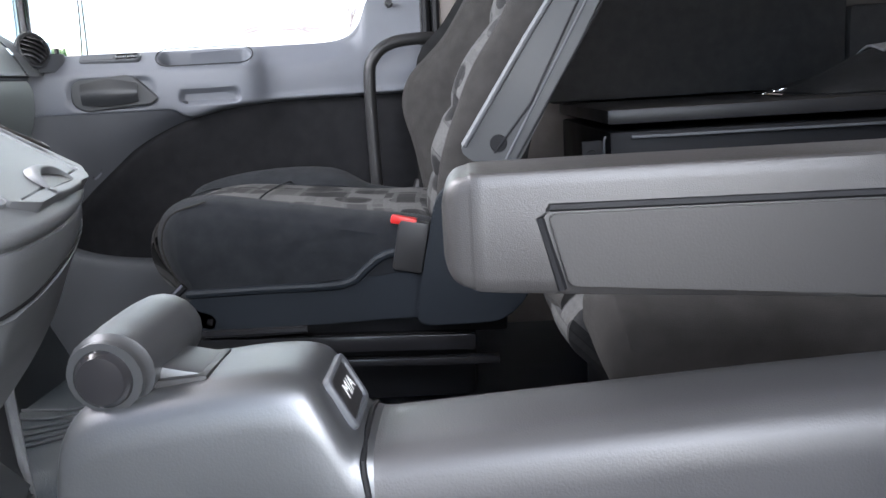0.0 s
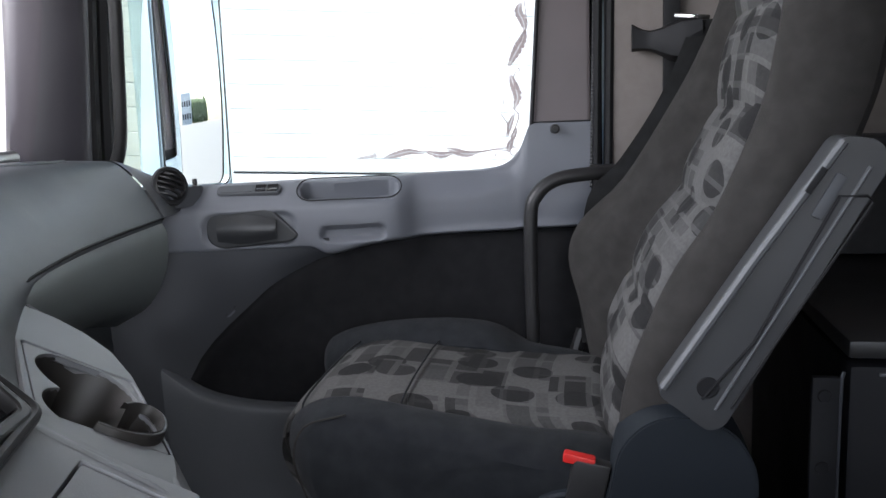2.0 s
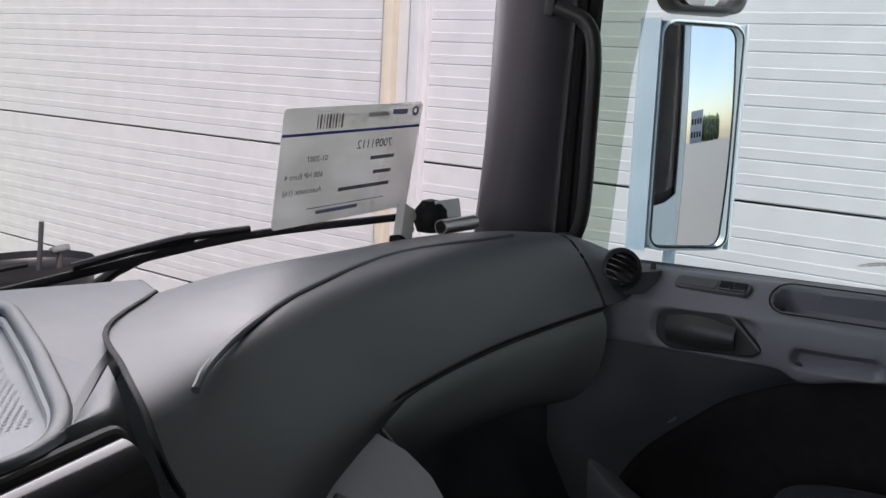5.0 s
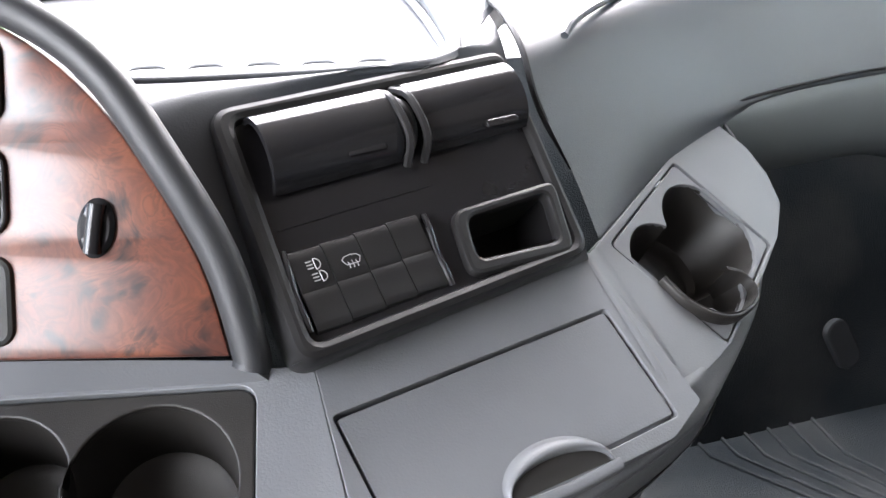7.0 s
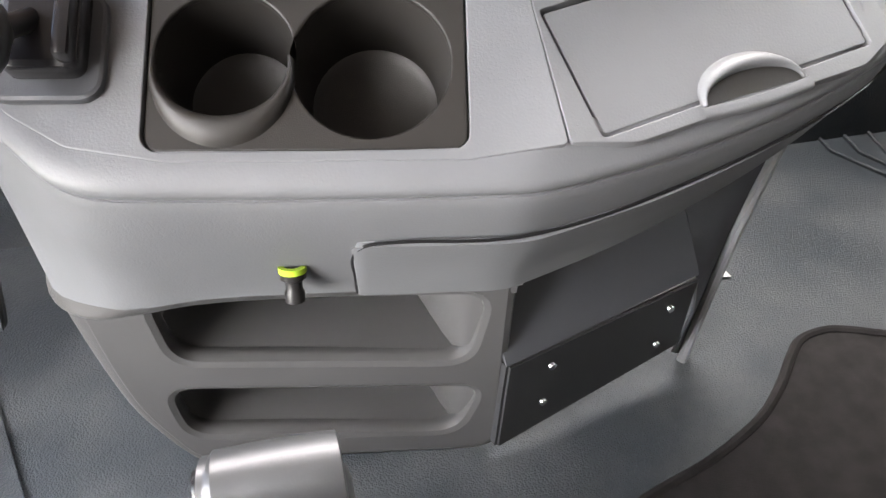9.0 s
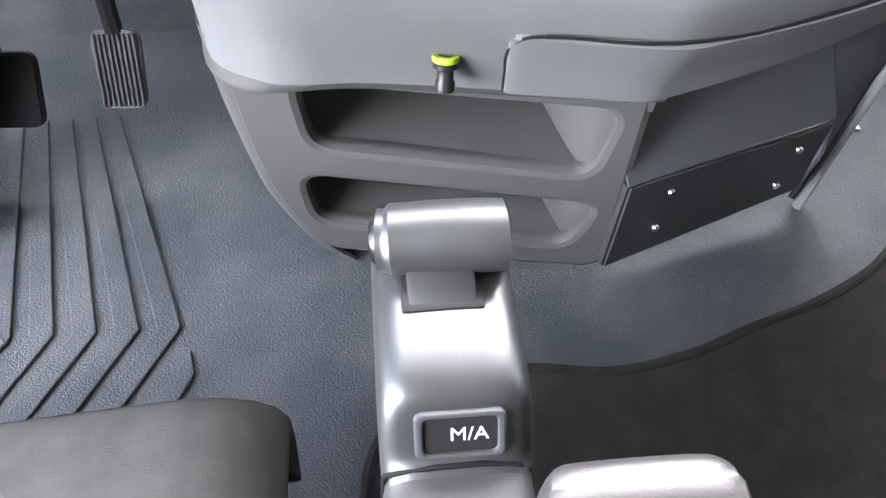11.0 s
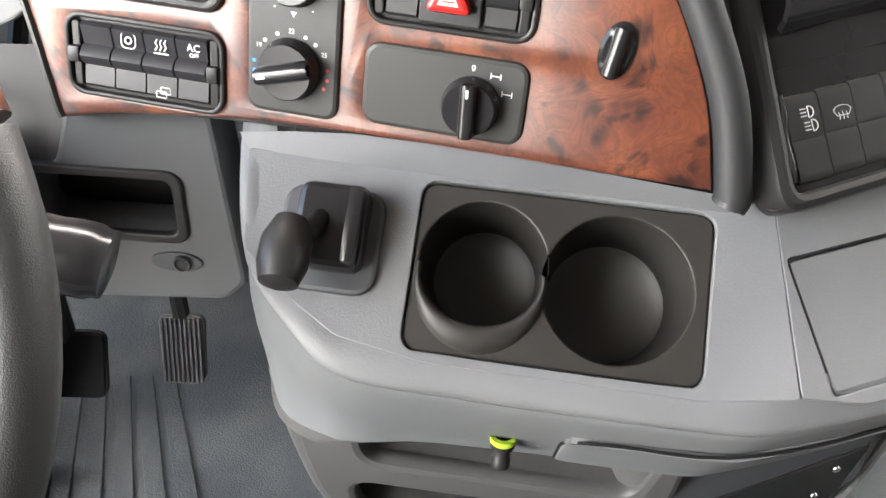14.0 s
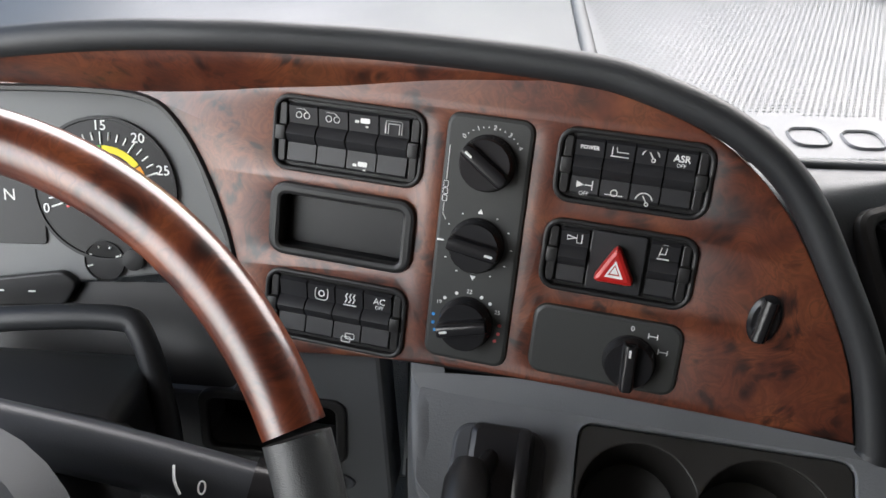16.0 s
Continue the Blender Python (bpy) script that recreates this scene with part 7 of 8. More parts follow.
part("front_loop", tube([(0.600, 0.578, 0.262), (0.597, 0.600, 0.240), (0.596, 0.602, 0.212), (0.598, 0.588, 0.193), (0.600, 0.54, 0.187), (0.600, 0.40, 0.187)], 0.0065, 8, 5), GLOSS, seat, "glossy black front loop")
part("height_lever", loft([[(0.594, y + dy, z + dz) for dy, dz in ((0.0, 0.012), (-0.010, 0.004), (-0.004, -0.010), (0.008, -0.004))] for y, z in ((0.578, 0.224), (0.566, 0.214), (0.545, 0.206))], 3, 3, True, True), GLOSS, seat, "glossy black lever")
part("slide_rail", rbox((0.030, 0.43, 0.026), pose(0.622, 0.365, 0.158, 1.5), 0.006), GLOSS, seat, "glossy black slide rail")
part("slide_rail", rbox((0.024, 0.46, 0.012), pose(0.618, 0.345, 0.128, 1.5), 0.004), GLOSS, seat)
LEAN = [(0.28, 0.200, 0.225), (0.34, 0.212, 0.238), (0.42, 0.203, 0.252), (0.50, 0.174, 0.270), (0.56, 0.146, 0.250), (0.63, 0.101, 0.180), (0.745, 0.051, 0.108), (0.82, 0.034, 0.068), (0.90, 0.020, 0.036), (1.02, -0.006, 0.006), (1.14, -0.040, -0.035), (1.22, -0.085, -0.085)]


def back_ring(z, c, w):
    """One level of the backrest: c the front of its middle, w that of its outer wing."""
    n_ = 0.612 + 0.10 * max(0.0, z - 0.62)
    f_ = 1.108 - 0.12 * max(0.0, z - 0.62)
    return [(n_, c - 0.085, z), (n_ + 0.010, c - 0.038, z), (n_ + 0.034, c - 0.014, z), (n_ + 0.064, c - 0.018, z), (0.705, c - 0.034, z), (0.86, c - 0.020, z), (0.975, c - 0.010, z), (1.005, c + 0.45 * (w - c), z), (f_ - 0.050, w, z),
            (f_ - 0.012, w - 0.022, z), (f_, w - 0.075, z), (f_ - 0.02, c - 0.13, z), (0.86, c - 0.16, z), (n_ + 0.03, c - 0.13, z)]


part("backrest", loft([back_ring(*r) for r in LEAN], 4, 3, True, True), CLOTH_BACK, seat, "brown-grey cloth backrest with side wings")
SEAMS = (0.30, 0.395, 0.50, 0.63, 0.745, 0.87, 1.00, 1.12)
front = catmull([(c, z, 0) for z, c, _ in LEAN], 12)


def back_y(z):
    return min(front, key=lambda p: abs(p.y - z)).x


for lo_, hi_ in zip(SEAMS, SEAMS[1:]):
    zs_ = [lo_ + (hi_ - lo_) * k / 6 for k in range(7)]
    part("back_cushion", loft([[(x, back_y(z) + h + 0.011 * math.sin(math.pi * k / 6) ** 0.6 - 0.006, z) for x, h in ((0.668, -0.038), (0.682, -0.012), (0.74, 0.001), (0.86, 0.003), (0.93, 0.002), (0.972, -0.002), (0.990, -0.008))] for k, z in enumerate(zs_)], 2, 3), PATTERN, seat, "block-patterned grey cloth backrest pad")
ARM2 = plastic("dark_armrest_plastic", (0.030, 0.031, 0.033), 0.4, 900, 0.15, 0.1)
AX = Matrix(((0, 0, -1, 0.556), (1, 0, 0, 0), (0, 1, 0, 0), (0, 0, 0, 1)))
arm2 = part("armrest", prism([tuple(p) for p in rounded([(0.160, 0.440), (0.105, 0.398), (0.088, 0.404), (-0.070, 0.690), (-0.055, 0.712), (-0.020, 0.716)], 0.010)], AX, 0.045, 0.006), ARM2, seat, "grey folded-up armrest")
# Paler strip put in for the way light catches the armrest's top face.
part("armrest_strip", tube([(0.5545, 0.1535, 0.448), (0.5545, 0.062, 0.588), (0.5545, -0.022, 0.7105)], 0.0048, 8, 0), GREY_MID, arm2, "paler grey strip standing in for the lit top face")
part("armrest_slot", rbox((0.006, 0.007, 0.030), pose(0.5525, 0.004, 0.672, 33), 0.001), SEAL, arm2)
# Thin paler line drawn where the rear edge catches light.
part("armrest_edge", tube([(0.5555, 0.098, 0.424), (0.5555, 0.018, 0.566), (0.5555, -0.048, 0.684)], 0.0020, 6, 0), GREY_MID, arm2, "thin paler grey strip standing in for the bright edge")
part("armrest_groove", tube([(0.5545, 0.112, 0.436), (0.5545, 0.060, 0.500), (0.5545, -0.020, 0.655), (0.5545, -0.046, 0.655), (0.5545, -0.052, 0.648), (0.5545, 0.082, 0.426)], 0.0016, 6, 0), SEAL, arm2)
part("pivot_hole", lathe([(0.0, 0.001), (0.011, 0.001), (0.012, 0.0)], Matrix.Translation((0.5555, 0.106, 0.449)) @ pose(0, 0, 0, 0, -90, 0), 20), SEAL, arm2)
part("adjuster", rbox((0.006, 0.012, 0.05), pose(0.557, -0.010, 0.655, 29), 0.002), GREY_DARK, arm2)
bk = thing("belt_buckle", (0.61, 0.25, 0.28), "black seat-belt buckle with a red release button", "buckle")
part("case", rbox((0.022, 0.045, 0.075), pose(0.600, 0.238, 0.305, 12), 0.005), BLACK, bk)
part("button", rbox((0.016, 0.038, 0.012), pose(0.598, 0.246, 0.343, 12), 0.003), RED, bk, "red release button")

# ---- seat belt ----
belt = thing("seat_belt", (1.15, 0.15, 0.55), "black webbing seat belt with its guide on the door pillar", "seat belt")
WEB = cloth("black_webbing", (0.008, 0.008, 0.008), (0.02, 0.02, 0.021), 1600)
part("strap", loft([[(1.155, 0.060, 0.885), (1.15, 0.022, 0.885)], [(1.135, 0.112, 0.765), (1.122, 0.082, 0.752)], [(1.128, 0.180, 0.660), (1.116, 0.145, 0.640)], [(1.128, 0.237, 0.592), (1.120, 0.204, 0.572)], [(1.13, 0.252, 0.45), (1.125, 0.212, 0.45)], [(1.13, 0.25, 0.33), (1.12, 0.21, 0.33)]], 5, 2, thick=0.0025), WEB, belt)
part("slide_rail", rbox((0.014, 0.030, 0.56), pose(1.229, 0.088, 0.98), 0.004), SEAL, belt, "black height-adjuster rail")
part("guide", loft([[(1.21 + dx, 0.158 + dy, 0.866 + dz) for dx, dy, dz in ((-0.016, 0, 0.018), (0.012, 0, 0.018), (0.012, 0, -0.020), (-0.016, 0, -0.020))], [(1.205 + dx, 0.125, 0.858 + dz) for dx, dz in ((-0.014, 0.014), (0.014, 0.014), (0.014, -0.014), (-0.014, -0.014))],
                    [(1.19 + dx, 0.080, 0.858 + dz) for dx, dz in ((-0.03, 0.026), (0.036, 0.026), (0.036, -0.036), (-0.03, -0.030))], [(1.185 + dx, 0.045, 0.868 + dz) for dx, dz in ((-0.036, 0.022), (0.036, 0.022), (0.036, -0.03), (-0.036, -0.022))]], 3, 2, True, True), SEAL, belt, "black belt guide bracket")
part("clip", rbox((0.010, 0.058, 0.007), pose(1.152, 0.062, 0.892, 6), 0.001), CHROME, belt)

# ---- middle seat, storage box and bunk ----
mids = thing("middle_seat", (0.35, -0.2, 0.0), "low middle seat with block-patterned cloth", "seat")
SEATP = [(0.072, 0.300), (0.055, 0.272), (-0.035, 0.215), (-0.30, 0.18), (-0.55, 0.18), (-0.55, 0.315), (-0.20, 0.326), (0.0, 0.332), (0.052, 0.326)]
part("cushion", loft([[(x, y * k if y > 0 else y, z + h) for y, z in SEATP] for x, k, h in ((0.16, 0.9, -0.006), (0.20, 1.0, 0.0), (0.28, 1.0, 0.0), (0.36, 1.0, 0.0), (0.41, 0.9, -0.006))], 3, 4, True, True), PATTERN, mids, "block-patterned grey cloth cushion")
for xs_ in (((0.080, 0.4, -0.03), (0.092, 0.62, -0.004), (0.130, 0.70, 0.014), (0.175, 0.70, 0.014), (0.205, 0.64, -0.002)), ((0.345, 0.9, -0.002), (0.375, 1.05, 0.014), (0.425, 1.05, 0.014), (0.458, 0.95, -0.002), (0.470, 0.7, -0.03))):
    part("border", loft([[(x, y * k if y > 0 else y, z + h) for y, z in SEATP] for x, k, h in xs_], 4, 4, True, True), CLOTH_BACK, mids, "brown-grey padded cushion border")
part("front_roll", tube([(0.36, 0.060, 0.318), (0.28, 0.064, 0.316), (0.19, 0.052, 0.314)], 0.017, 10, 4), CLOTH_BACK, mids)
part("base", rbox((0.34, 0.40, 0.20), pose(0.30, -0.32, 0.11), 0.01), BLACK, mids)
box = thing("storage_box", (0.9, -0.45, 0.0), "black storage box under the bunk with a grey lid", "box")
part("body", rbox((0.58, 0.78, 0.44), pose(0.925, -0.45, 0.23), 0.006), SEAL, box)
part("corner_post", rbox((0.012, 0.03, 0.43), pose(0.628, -0.032, 0.225), 0.003), SEAL, box)
part("corner_edge", tube([(0.629, -0.049, 0.05), (0.629, -0.049, 0.40), (0.629, -0.052, 0.445)], 0.0024, 6, 3), GREY_DARK, box)
for z in (0.419, 0.332):
    part("screw", lathe([(0, 0.002), (0.007, 0.002), (0.008, 0)], Matrix.Translation((0.6205, -0.030, z)) @ pose(0, 0, 0, 0, -90, 0), 14), SEAL, box)
part("edge_strip", rbox((0.006, 0.72, 0.004), pose(0.631, -0.45, 0.442), 0.001), GREY_MID, box)
part("lid", rbox((0.60, 0.80, 0.022), pose(0.925, -0.455, 0.472), 0.006), BLACK, box, "dark grey lid")
part("door_outline", tube([(0.632, -0.22, 0.12), (0.632, -0.22, 0.38), (0.632, -0.235, 0.395), (0.632, -0.55, 0.395)], 0.003, 6, 0), GREY_DARK, box)
DARKCLOTH = cloth("near_black_bunk_cloth", (0.036, 0.035, 0.036), (0.060, 0.058, 0.058))
bunk = thing("bunk_cushion", (1.15, -0.3, 0.48), "dark grey upright bunk cushion behind the seat", "cushion", "bunk cushions")
part("pad", rbox((0.09, 0.60, 0.20), pose(1.175, -0.32, 0.585), 0.015), DARKCLOTH, bunk)
bunk2 = thing("bunk_cushion", (1.15, -0.75, 0.48), "dark low bunk cushion behind the seat", "cushion", "bunk cushions")
part("pad", rbox((0.09, 0.22, 0.16), pose(1.178, -0.735, 0.565), 0.015), DARKCLOTH, bunk2)
heap = thing("blanket", (0.95, -0.6, 0.484), "crumpled black and grey blanket on the storage box", "blanket")
rng = random.Random(4)
rows = []
for i in range(7):
    rows.append([(0.72 + 0.06 * i, -0.42 - 0.07 * j, 0.486 + (0.055 * math.sin(math.pi * i / 6) * math.sin(math.pi * min(1, j / 5.0)) * (0.6 + 0.8 * rng.random()))) for j in range(7)])
part("folds", loft(rows, 4, 4, thick=0.004), WEB, heap)
rows = [[(x, y + 0.01, z + 0.006) for x, y, z in r[2:6]] for r in rows[2:6]]
part("stripe", loft(rows, 4, 4, thick=0.004), cloth("grey_blanket", (0.16, 0.16, 0.165), (0.3, 0.3, 0.3), 900), heap, "grey striped fold")
keys = thing("keys", (0.75, -0.33, 0.484), "small bunch of bright keys on the storage box", "keys")
for k in range(3):
    part("key", rbox((0.012, 0.03, 0.003), pose(0.74 + 0.012 * k, -0.33 - 0.012 * k, 0.488 + 0.003 * k, 6, 10, 40 * k), 0.001), CHROME, keys)

# ---- things at the windscreen ----
PAPER, pn, pl, pp = material("white_paper")
pp.inputs["Base Color"].default_value, pp.inputs["Roughness"].default_value = (0.70, 0.70, 0.69, 1), 0.8
ptr, pmx, pno = pn.new("ShaderNodeBsdfTranslucent"), pn.new("ShaderNodeMixShader"), pn.new("ShaderNodeTexNoise")
pno.inputs["Scale"].default_value = 30.0
pra = ramp(pn, [(0.3, (0.56, 0.56, 0.54)), (0.7, (0.72, 0.72, 0.71))])
pl.new(pno.outputs[0], pra.inputs[0]), pl.new(pra.outputs[0], ptr.inputs[0])
pmx.inputs[0].default_value = 0.45
pl.new(pp.outputs[0], pmx.inputs[1]), pl.new(ptr.outputs[0], pmx.inputs[2]), pl.new(pmx.outputs[0], pn["Material Output"].inputs[0])
INK = plastic("dark_print", (0.21, 0.205, 0.22), 0.7, 300, 0, 0.02)
INK_PALE = plastic("pale_blue_print", (0.25, 0.28, 0.42), 0.7, 300, 0, 0.02)
sheet = thing("paper_sheet", (0.68, 1.235, 0.70), "printed sale sheet behind the windscreen, its print seen mirrored", "paper")
PU, PV = Vector((0.2935, 0.045, 0.012)).normalized(), Vector((-0.02, -0.05, 0.18)).normalized()
PN = PU.cross(PV).normalized()
PV = PN.cross(PU)
PM = Matrix((PU, PV, PN)).transposed().to_4x4()
PM.translation = (0.672, 1.212, 0.807)
PM = PM @ Matrix.Diagonal((0.95, 0.955, 1, 1))
plate("leaf", [rounded([(-0.149, 0.092), (0.149, 0.092), (0.149, -0.092), (-0.149, -0.092)], 0.008)], PM, 0.0008, PAPER, sheet, 0.0)
PT = PM @ Matrix.Translation((0, 0, 0.0009)) @ Matrix.Diagonal((-1, 1, 1, 1))


def bar(x, y, w_, h_, ink):
    plate("print", [rrect(x, y, w_, h_, 0.0005, 1)], PM, 0.0003, ink, sheet, 0.0, lift=0.0006)


bar(0.0, 0.052, 0.296, 0.0042, plastic("blue_print_line", (0.06, 0.09, 0.36), 0.6, 300, 0, 0.02))
for k, wd in enumerate((0.003, 0.006, 0.002, 0.004, 0.007, 0.003, 0.005, 0.002, 0.006)):
    bar(-0.083 + 0.0062 * k, 0.070, wd * 0.55, 0.022, INK)
bar(0.095, 0.078, 0.035, 0.008, INK_PALE), bar(0.045, 0.076, 0.045, 0.007, PAPER)
plate("print", [disc(0.132, 0.078, 0.008, 16), disc(0.132, 0.078, 0.004, 16)], PM, 0.0003, INK_PALE, sheet, 0.0, lift=0.0006)
text("lettering", "70091112", PT @ Matrix.Translation((-0.045, 0.028, 0)), 0.020, INK, sheet)
text("lettering", "01-2007", PT @ Matrix.Translation((0.075, 0.013, 0)), 0.0125, INK, sheet)
text("lettering", "600 HP Euro 4", PT @ Matrix.Translation((0.098, -0.012, 0)), 0.0125, INK, sheet)
text("lettering", "Automatic (16)", PT @ Matrix.Translation((0.098, -0.036, 0)), 0.0125, INK, sheet)
bar(0.068, 0.0045, 0.055, 0.006, INK), bar(0.072, -0.020, 0.042, 0.006, INK), bar(0.035, -0.042, 0.115, 0.006, INK)
bar(-0.02, -0.074, 0.09, 0.006, INK_PALE), bar(0.0, -0.066, 0.17, 0.0012, INK)

angle = thing("metal_bracket", (0.84, 1.15, 0.69), "bright metal tube and folded bracket on the dashboard", "bracket")
part("tube", lathe([(0.0098, 0.0), (0.0120, 0.0), (0.0120, 0.082), (0.0098, 0.082), (0.0098, 0.0)], Matrix.Translation((0.789, 1.143, 0.7065)) @ pose(0, 0, 0, 0, 90, 8), 24), STEEL, angle)
part("fold", prism([(0.0, 0.0), (0.073, 0.002), (0.072, 0.034), (0.014, 0.034)], Matrix.Translation((0.790, 1.163, 0.7105)) @ pose(0, 0, 0, 82, 0, 8), 0.003, 0.0008), STEEL, angle)
part("ball", lathe([(0, 0.030), (0.014, 0.027), (0.026, 0.012), (0.028, -0.004), (0.022, -0.022), (0, -0.026)], Matrix.Translation((0.806, 1.186, 0.716)), 20), SEAL, angle, "black rubber ball end")
tagb = thing("white_transponder", (0.74, 1.17, 0.69), "small white plastic box leaning on the windscreen", "box")
TB = Matrix.Translation((0.7405, 1.172, 0.7145)) @ pose(0, 0, 0, -10, 26, 14)
part("case", rbox((0.030, 0.016, 0.054), TB, 0.003), PAPER, tagb)
part("lug", rbox((0.012, 0.014, 0.012), TB @ pose(0.018, 0.002, 0.018), 0.003), PAPER, tagb)
part("lug", rbox((0.010, 0.014, 0.008), TB @ pose(0.018, 0.002, -0.004), 0.002), PAPER, tagb)
part("foot", rbox((0.016, 0.02, 0.010), TB @ pose(-0.010, 0.002, -0.030), 0.002), SEAL, tagb, "black rubber foot")

wiper = thing("windscreen_wiper", (0.5, 1.33, 0.66), "black windscreen wiper outside the glass", "wiper")
part("blade", tube([(0.17, 1.335, 0.648), (0.33, 1.335, 0.668), (0.55, 1.325, 0.694), (0.83, 1.30, 0.702)], 0.0065, 8, 4, flat=0.7), SEAL, wiper)
part("bridge", tube([(0.30, 1.332, 0.676), (0.40, 1.33, 0.692), (0.46, 1.328, 0.700), (0.56, 1.325, 0.704)], 0.006, 8, 4), SEAL, wiper)
part("arm", tube([(0.47, 1.332, 0.700), (0.36, 1.345, 0.66), (0.28, 1.35, 0.60)], 0.008, 8, 3), SEAL, wiper)

# ornament on the door glass
vine = thing("window_decal", (1.24, 0.45, 0.66), "grey-brown leafy scroll decal in the window's corner", "decal")
VINE = plastic("grey_brown_decal", (0.31, 0.26, 0.26), 0.7, 300, 0, 0.05)


DM = GM @ Matrix.Translation((0, 0, -0.010))


def frond(line, width):
    """A serrated leaf along a bent midrib, in two halves with a gap between."""
    mid = [p.to_2d() for p in catmull([(x, y, 0) for x, y in line], 8)]
    n = len(mid) - 1
    for side_ in (1, -1):
        outer = []
        for k, p in enumerate(mid):
            d = (mid[min(n, k + 1)] - mid[max(0, k - 1)]).normalized()
            w_ = width * math.sin(math.pi * min(1.0, (k + 0.6) / (n + 0.6))) ** 0.7 * (1.0 if k % 3 else 0.55)
            outer.append(p + Vector((-d.y, d.x)) * side_ * w_ + d * (0.0025 if k % 3 == 2 else 0))
        inner_ = [p + Vector((-(mid[min(n, k + 1)] - mid[max(0, k - 1)]).normalized().y, (mid[min(n, k + 1)] - mid[max(0, k - 1)]).normalized().x)) * side_ * 0.0005 for k, p in enumerate(mid)]
        plate("leaf", [[tuple(p) for p in outer] + [tuple(p) for p in inner_[::-1]]], DM, 0.0004, VINE, vine, 0.0)


def tendril(line, r=0.0012):
    part("stem", tube([DM @ Vector((x, y, 0)) for x, y in line], r, 5, 5, flat=0.4), VINE, vine)


def curl(x, y, r, a0):
    part("curl", tube([DM @ Vector((x + r * (1 - k / 16) * math.cos(a0 + 0.55 * k), y + r * (1 - k / 16) * math.sin(a0 + 0.55 * k), 0)) for k in range(13)], 0.0010, 5, 2, flat=0.4), VINE, vine)


for line, width in (([(0.033, 0.945), (0.026, 0.930), (0.034, 0.912), (0.038, 0.893)], 0.0065), ([(0.039, 0.895), (0.032, 0.875), (0.018, 0.852), (0.005, 0.828)], 0.0075),
                    ([(0.008, 0.814), (0.014, 0.795), (0.021, 0.772), (0.013, 0.748)], 0.0070), ([(0.014, 0.742), (0.006, 0.722), (-0.002, 0.695)], 0.0042),
                    ([(0.018, 0.716), (0.012, 0.700), (0.006, 0.688)], 0.0040), ([(0.012, 0.690), (0.004, 0.684), (0.000, 0.668)], 0.0045),
                    ([(-0.055, 0.670), (-0.080, 0.668), (-0.100, 0.674), (-0.118, 0.681)], 0.0058), ([(-0.104, 0.671), (-0.130, 0.668), (-0.158, 0.676)], 0.0050),
                    ([(-0.160, 0.673), (-0.190, 0.677), (-0.215, 0.672), (-0.238, 0.667)], 0.0052), ([(-0.248, 0.672), (-0.272, 0.670), (-0.302, 0.663)], 0.0022)):
    frond(line, width * 1.3)
for line in ([(0.036, 0.985), (0.040, 0.975), (0.038, 0.945), (0.041, 0.905), (0.030, 0.872)], [(0.040, 0.925), (0.043, 0.905), (0.039, 0.893)], [(0.013, 0.882), (0.016, 0.872), (0.022, 0.862)],
             [(0.019, 0.818), (0.014, 0.806), (0.017, 0.786)], [(0.015, 0.748), (0.022, 0.735), (0.010, 0.700), (0.006, 0.672)], [(-0.008, 0.735), (0.000, 0.722), (0.002, 0.700)],
             [(0.008, 0.676), (-0.020, 0.676), (-0.050, 0.671), (-0.100, 0.672)], [(0.004, 0.670), (-0.025, 0.674), (-0.060, 0.672), (-0.12, 0.673), (-0.17, 0.676)]):
    tendril(line)
for x, y, r, a0 in ((0.034, 0.990, 0.005, 0.0), (0.010, 0.884, 0.005, 0.4), (0.023, 0.822, 0.005, 3.6), (-0.004, 0.763, 0.005, 0.2), (-0.008, 0.739, 0.005, 0.2), (0.012, 0.668, 0.010, 1.0), (-0.001, 0.665, 0.009, 3.0), (-0.022, 0.663, 0.004, 0.5), (0.006, 0.680, 0.008, 2.0)):
    curl(x, y, r, a0)
for x, y, rx, ry in ((0.031, 0.963, 0.009, 0.009), (0.031, 0.963, 0.005, 0.008), (-0.257, 0.670, 0.004, 0.009), (-0.257, 0.670, 0.002, 0.005)):
    part("ring", tube([DM @ Vector((px, py, 0)) for px, py in disc(x, y, rx, 16, ry)], 0.0009, 5, 0, True, 0.4), VINE, vine)

# ---- yard things seen through the windscreen ----
binb = thing("tool_bin", (0.87, 3.75, -1.35), "tall dark open tool bin with hammers standing in it", "bin")
part("tub", loft([[(0.87 + 0.27 * k * math.cos(radians(a)), 3.75 + 0.24 * k * math.sin(radians(a)), z) for a in range(0, 360, 30)] for k, z in ((0.7, -1.35), (0.85, -0.6), (1.0, 0.20), (1.02, 0.225), (0.96, 0.222), (0.92, 0.10), (0.8, -0.4))], 2, 2, True), COWL, binb)
WORN = plastic("worn_wooden_handle", (0.10, 0.085, 0.075), 0.7, 80, 0.2, 0.2)
for foot_, top_ in (((0.755, 0.05), (0.722, 0.300)), ((0.985, 0.05), (0.998, 0.300))):
    haft = part("hammer_handle", tube([(foot_[0], 3.70, foot_[1]), (top_[0], 3.68, top_[1])], 0.012, 8, 0), WORN, binb)
    part("hammer_head", rbox((0.075, 0.032, 0.026), pose(top_[0], 3.68, top_[1] + 0.008, 0, -8, 10), 0.008), STEEL, haft)
part("bar", tube([(0.900, 3.72, 0.0), (0.943, 3.70, 0.421)], 0.010, 8, 0), GREY_DARK, binb, "plain steel bar")
part("bar", tube([(0.64, 3.62, 0.238), (0.76, 3.62, 0.262), (0.857, 3.62, 0.270)], 0.011, 8, 3), SEAL, binb)
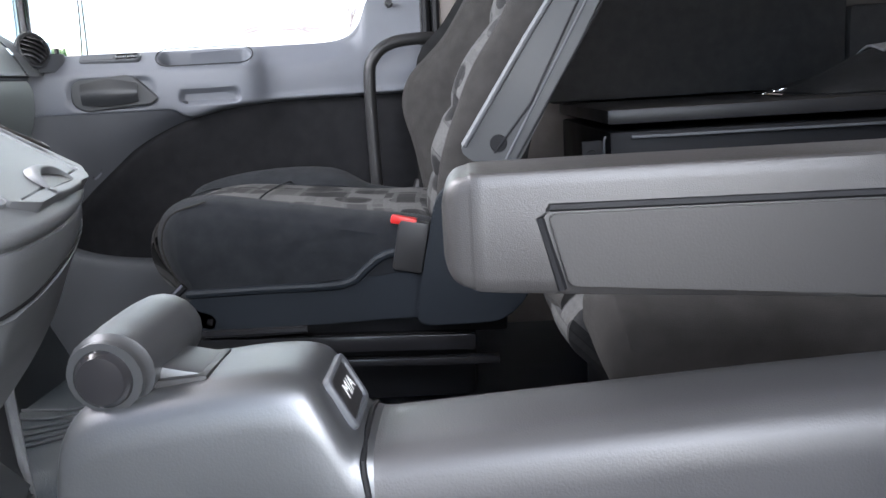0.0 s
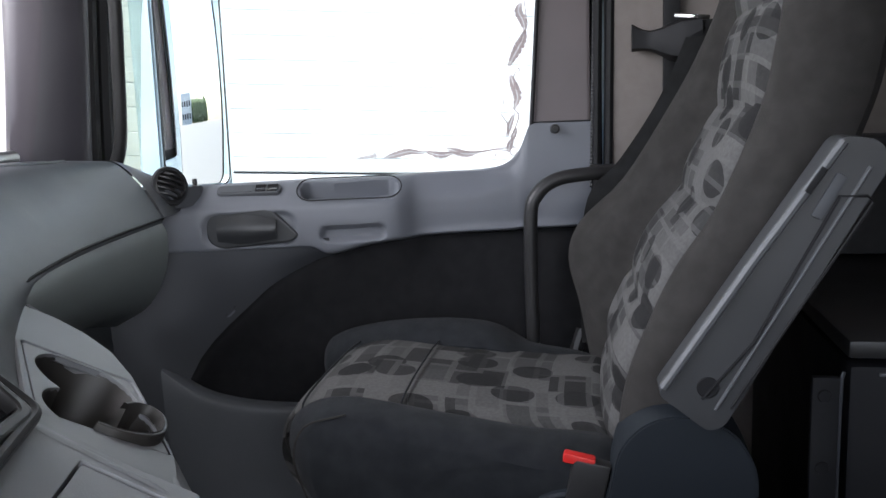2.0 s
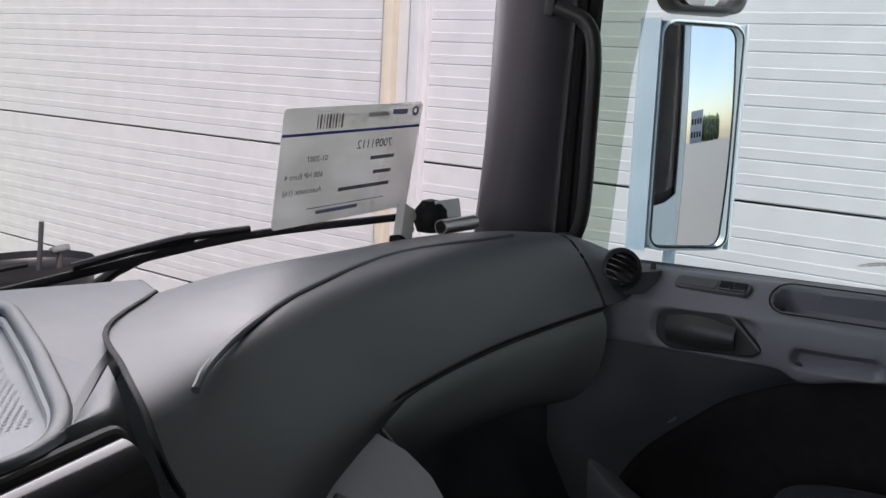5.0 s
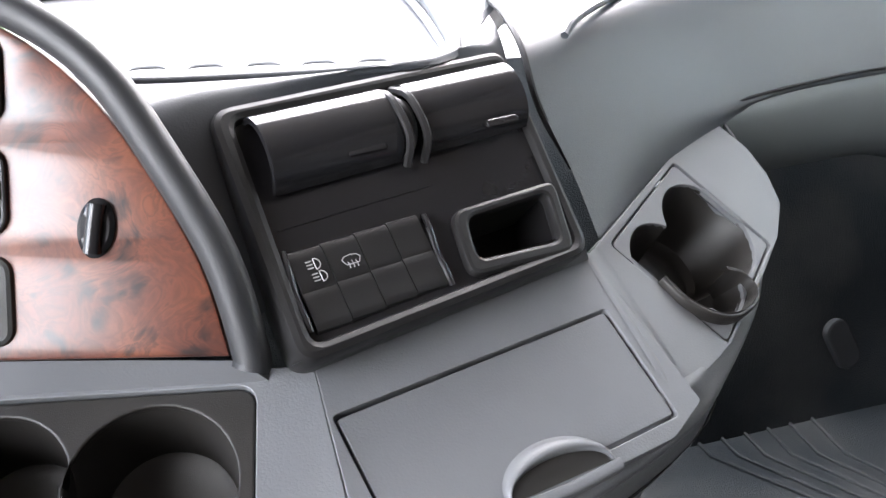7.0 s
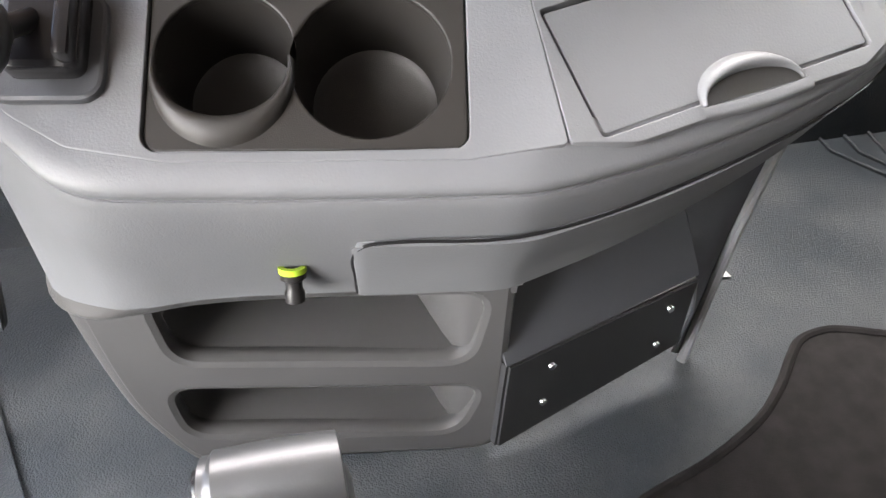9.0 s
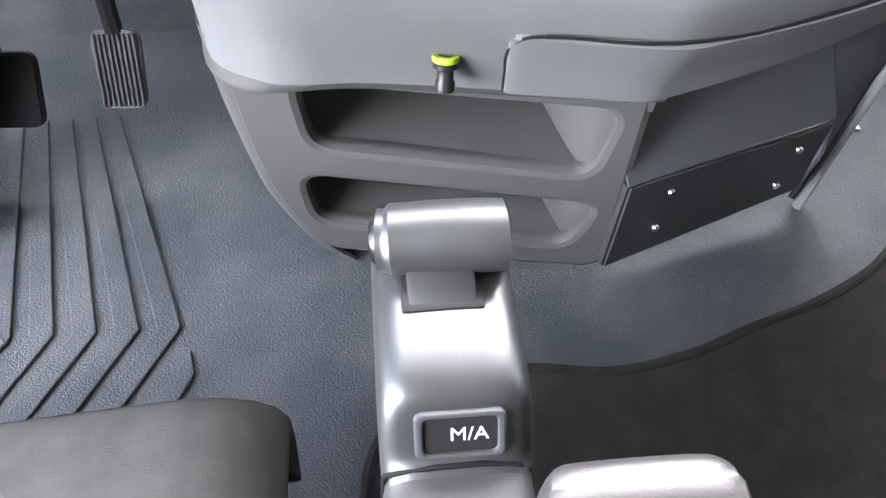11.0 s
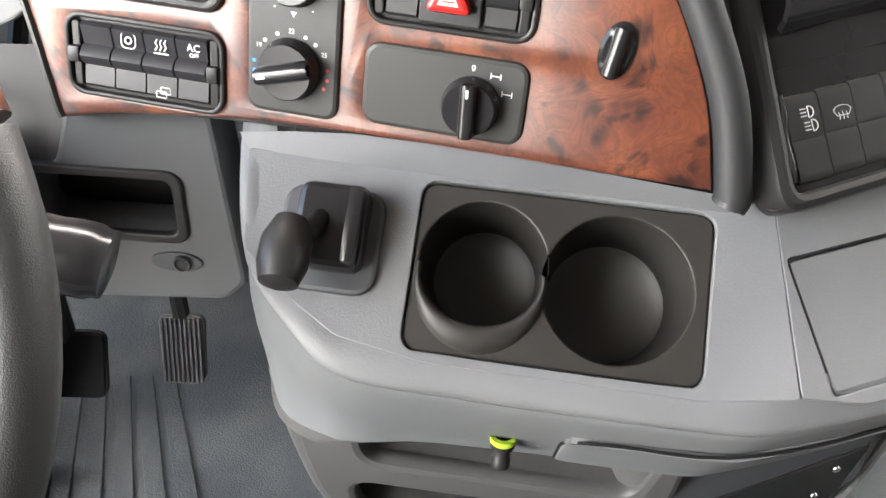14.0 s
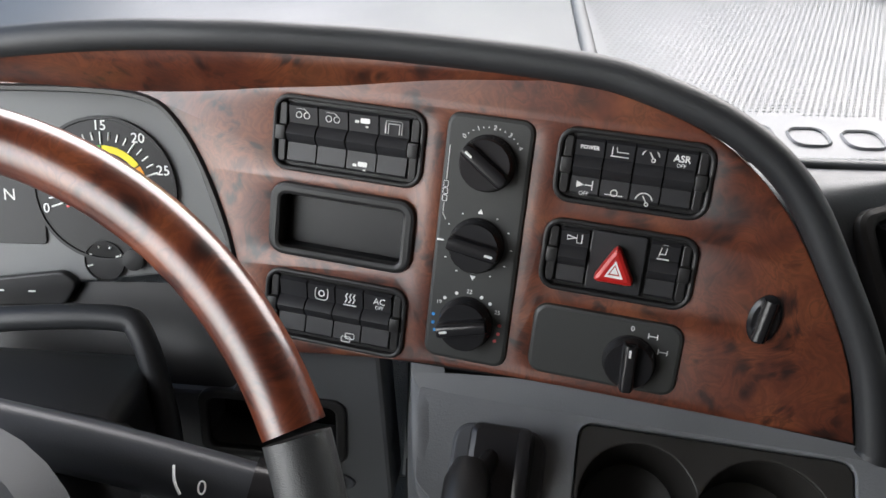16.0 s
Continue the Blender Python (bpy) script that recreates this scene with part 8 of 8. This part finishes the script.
post = thing("lever_post", (0.64, 3.66, -1.35), "thin dark lever post with a round grey knob beside the bin", "lever")
part("post", tube([(0.636, 3.66, -1.35), (0.636, 3.66, 0.2), (0.641, 3.66, 0.395)], 0.013, 8, 0), SEAL, post)
part("knob", lathe([(0, -0.034), (0.018, -0.030), (0.034, -0.008), (0.034, 0.008), (0.018, 0.030), (0, 0.034)], Matrix.Translation((0.641, 3.66, 0.405)), 20), GREY_MID, post, "round grey knob")
YELLOW = plastic("yellow_machine_paint", (0.62, 0.42, 0.02), 0.4, 60, 0.05, 0.1)
yel = thing("yellow_machine", (0.3, 4.5, -1.35), "yellow yard machine beyond the truck", "machine")
part("hood", loft([[(-0.30, 4.15, z), (x1, 4.15, z), (x1, 4.85, z), (-0.30, 4.85, z)] for z, x1 in ((-1.0, 0.86), (-0.1, 0.86), (0.16, 0.84), (0.25, 0.74), (0.285, 0.60))], 2, 2, True, True), YELLOW, yel)
part("rib", rbox((0.9, 0.02, 0.03), pose(0.25, 4.145, 0.08), 0.006), SEAL, yel)
for x in (0.0, 0.65):
    part("wheel", lathe([(0.0, 0.09), (0.20, 0.09), (0.30, 0.07), (0.32, 0.0), (0.30, -0.07), (0.20, -0.09), (0, -0.09)], Matrix.Translation((x, 4.3, -1.03)) @ pose(0, 0, 0, 90), 24), SEAL, yel)
grn = thing("green_container", (0.3, 9.4, -1.35), "bright green container in the yard", "container")
GREEN = plastic("green_paint", (0.22, 0.46, 0.10), 0.5, 60, 0.05, 0.1)
part("body", rbox((2.3, 2.0, 4.0), pose(0.28, 9.6, 0.65), 0.03), GREEN, grn)
for k in range(9):
    part("rib", rbox((0.08, 0.05, 3.8), pose(-0.78 + 0.26 * k, 8.59, 0.65), 0.015), GREEN, grn)

# ---- outside of the cab and the far end of the yard, seen in the mirrors ----
cabside = part("cab_side", loft([[(1.30, -0.95, z), (1.315, -0.5, z), (1.312, 0.10, z), (1.30, 0.21, z)] for z in (-0.75, 0.0, 0.8, 1.7)], 2, 3, thick=0.006), SHELL)
tagged(cabside, "pale blue-white painted outer side of the cab", "wall", kind="structure")
hall = thing("white_office_building", (2.0, -150.0, -1.35), "white two-storey office building far down the yard", "building")
part("wall", rbox((18.0, 14.0, 10.0), pose(2.0, -157.0, 3.6), 0.05), PANEL_WHITE, hall)
for k in range(4):
    for z in (1.2, 5.2):
        part("window", rbox((2.6, 0.10, 1.8), pose(-4.2 + 4.1 * k, -149.98, z), 0.02), SEAL, hall)
trees = part("far_trees", bmesh.new(), PAPER)
LEAF = leathery("far_green_foliage", (0.07, 0.12, 0.035), 0.8, 3.0, 0.8, (0.12, 0.18, 0.06), 0.6)
rng = random.Random(9)
bm = bmesh.new()
for k in range(420):
    x, z = 13 + 30 * rng.random(), 0.2 + 5.0 * rng.random() ** 1.3
    bmesh.ops.create_icosphere(bm, subdivisions=1, radius=1.0 + 1.4 * rng.random(), matrix=pose(x, -168 + 8 * rng.random(), z, 360 * rng.random(), 90 * rng.random()) @ Matrix.Diagonal((1.3, 1.0, 0.8, 1)))
bm.to_mesh(trees.data)
bm.free()
trees.data.materials.clear()
trees.data.materials.append(LEAF)
tagged(trees, "row of green trees far down the yard", "trees", kind="stuff")
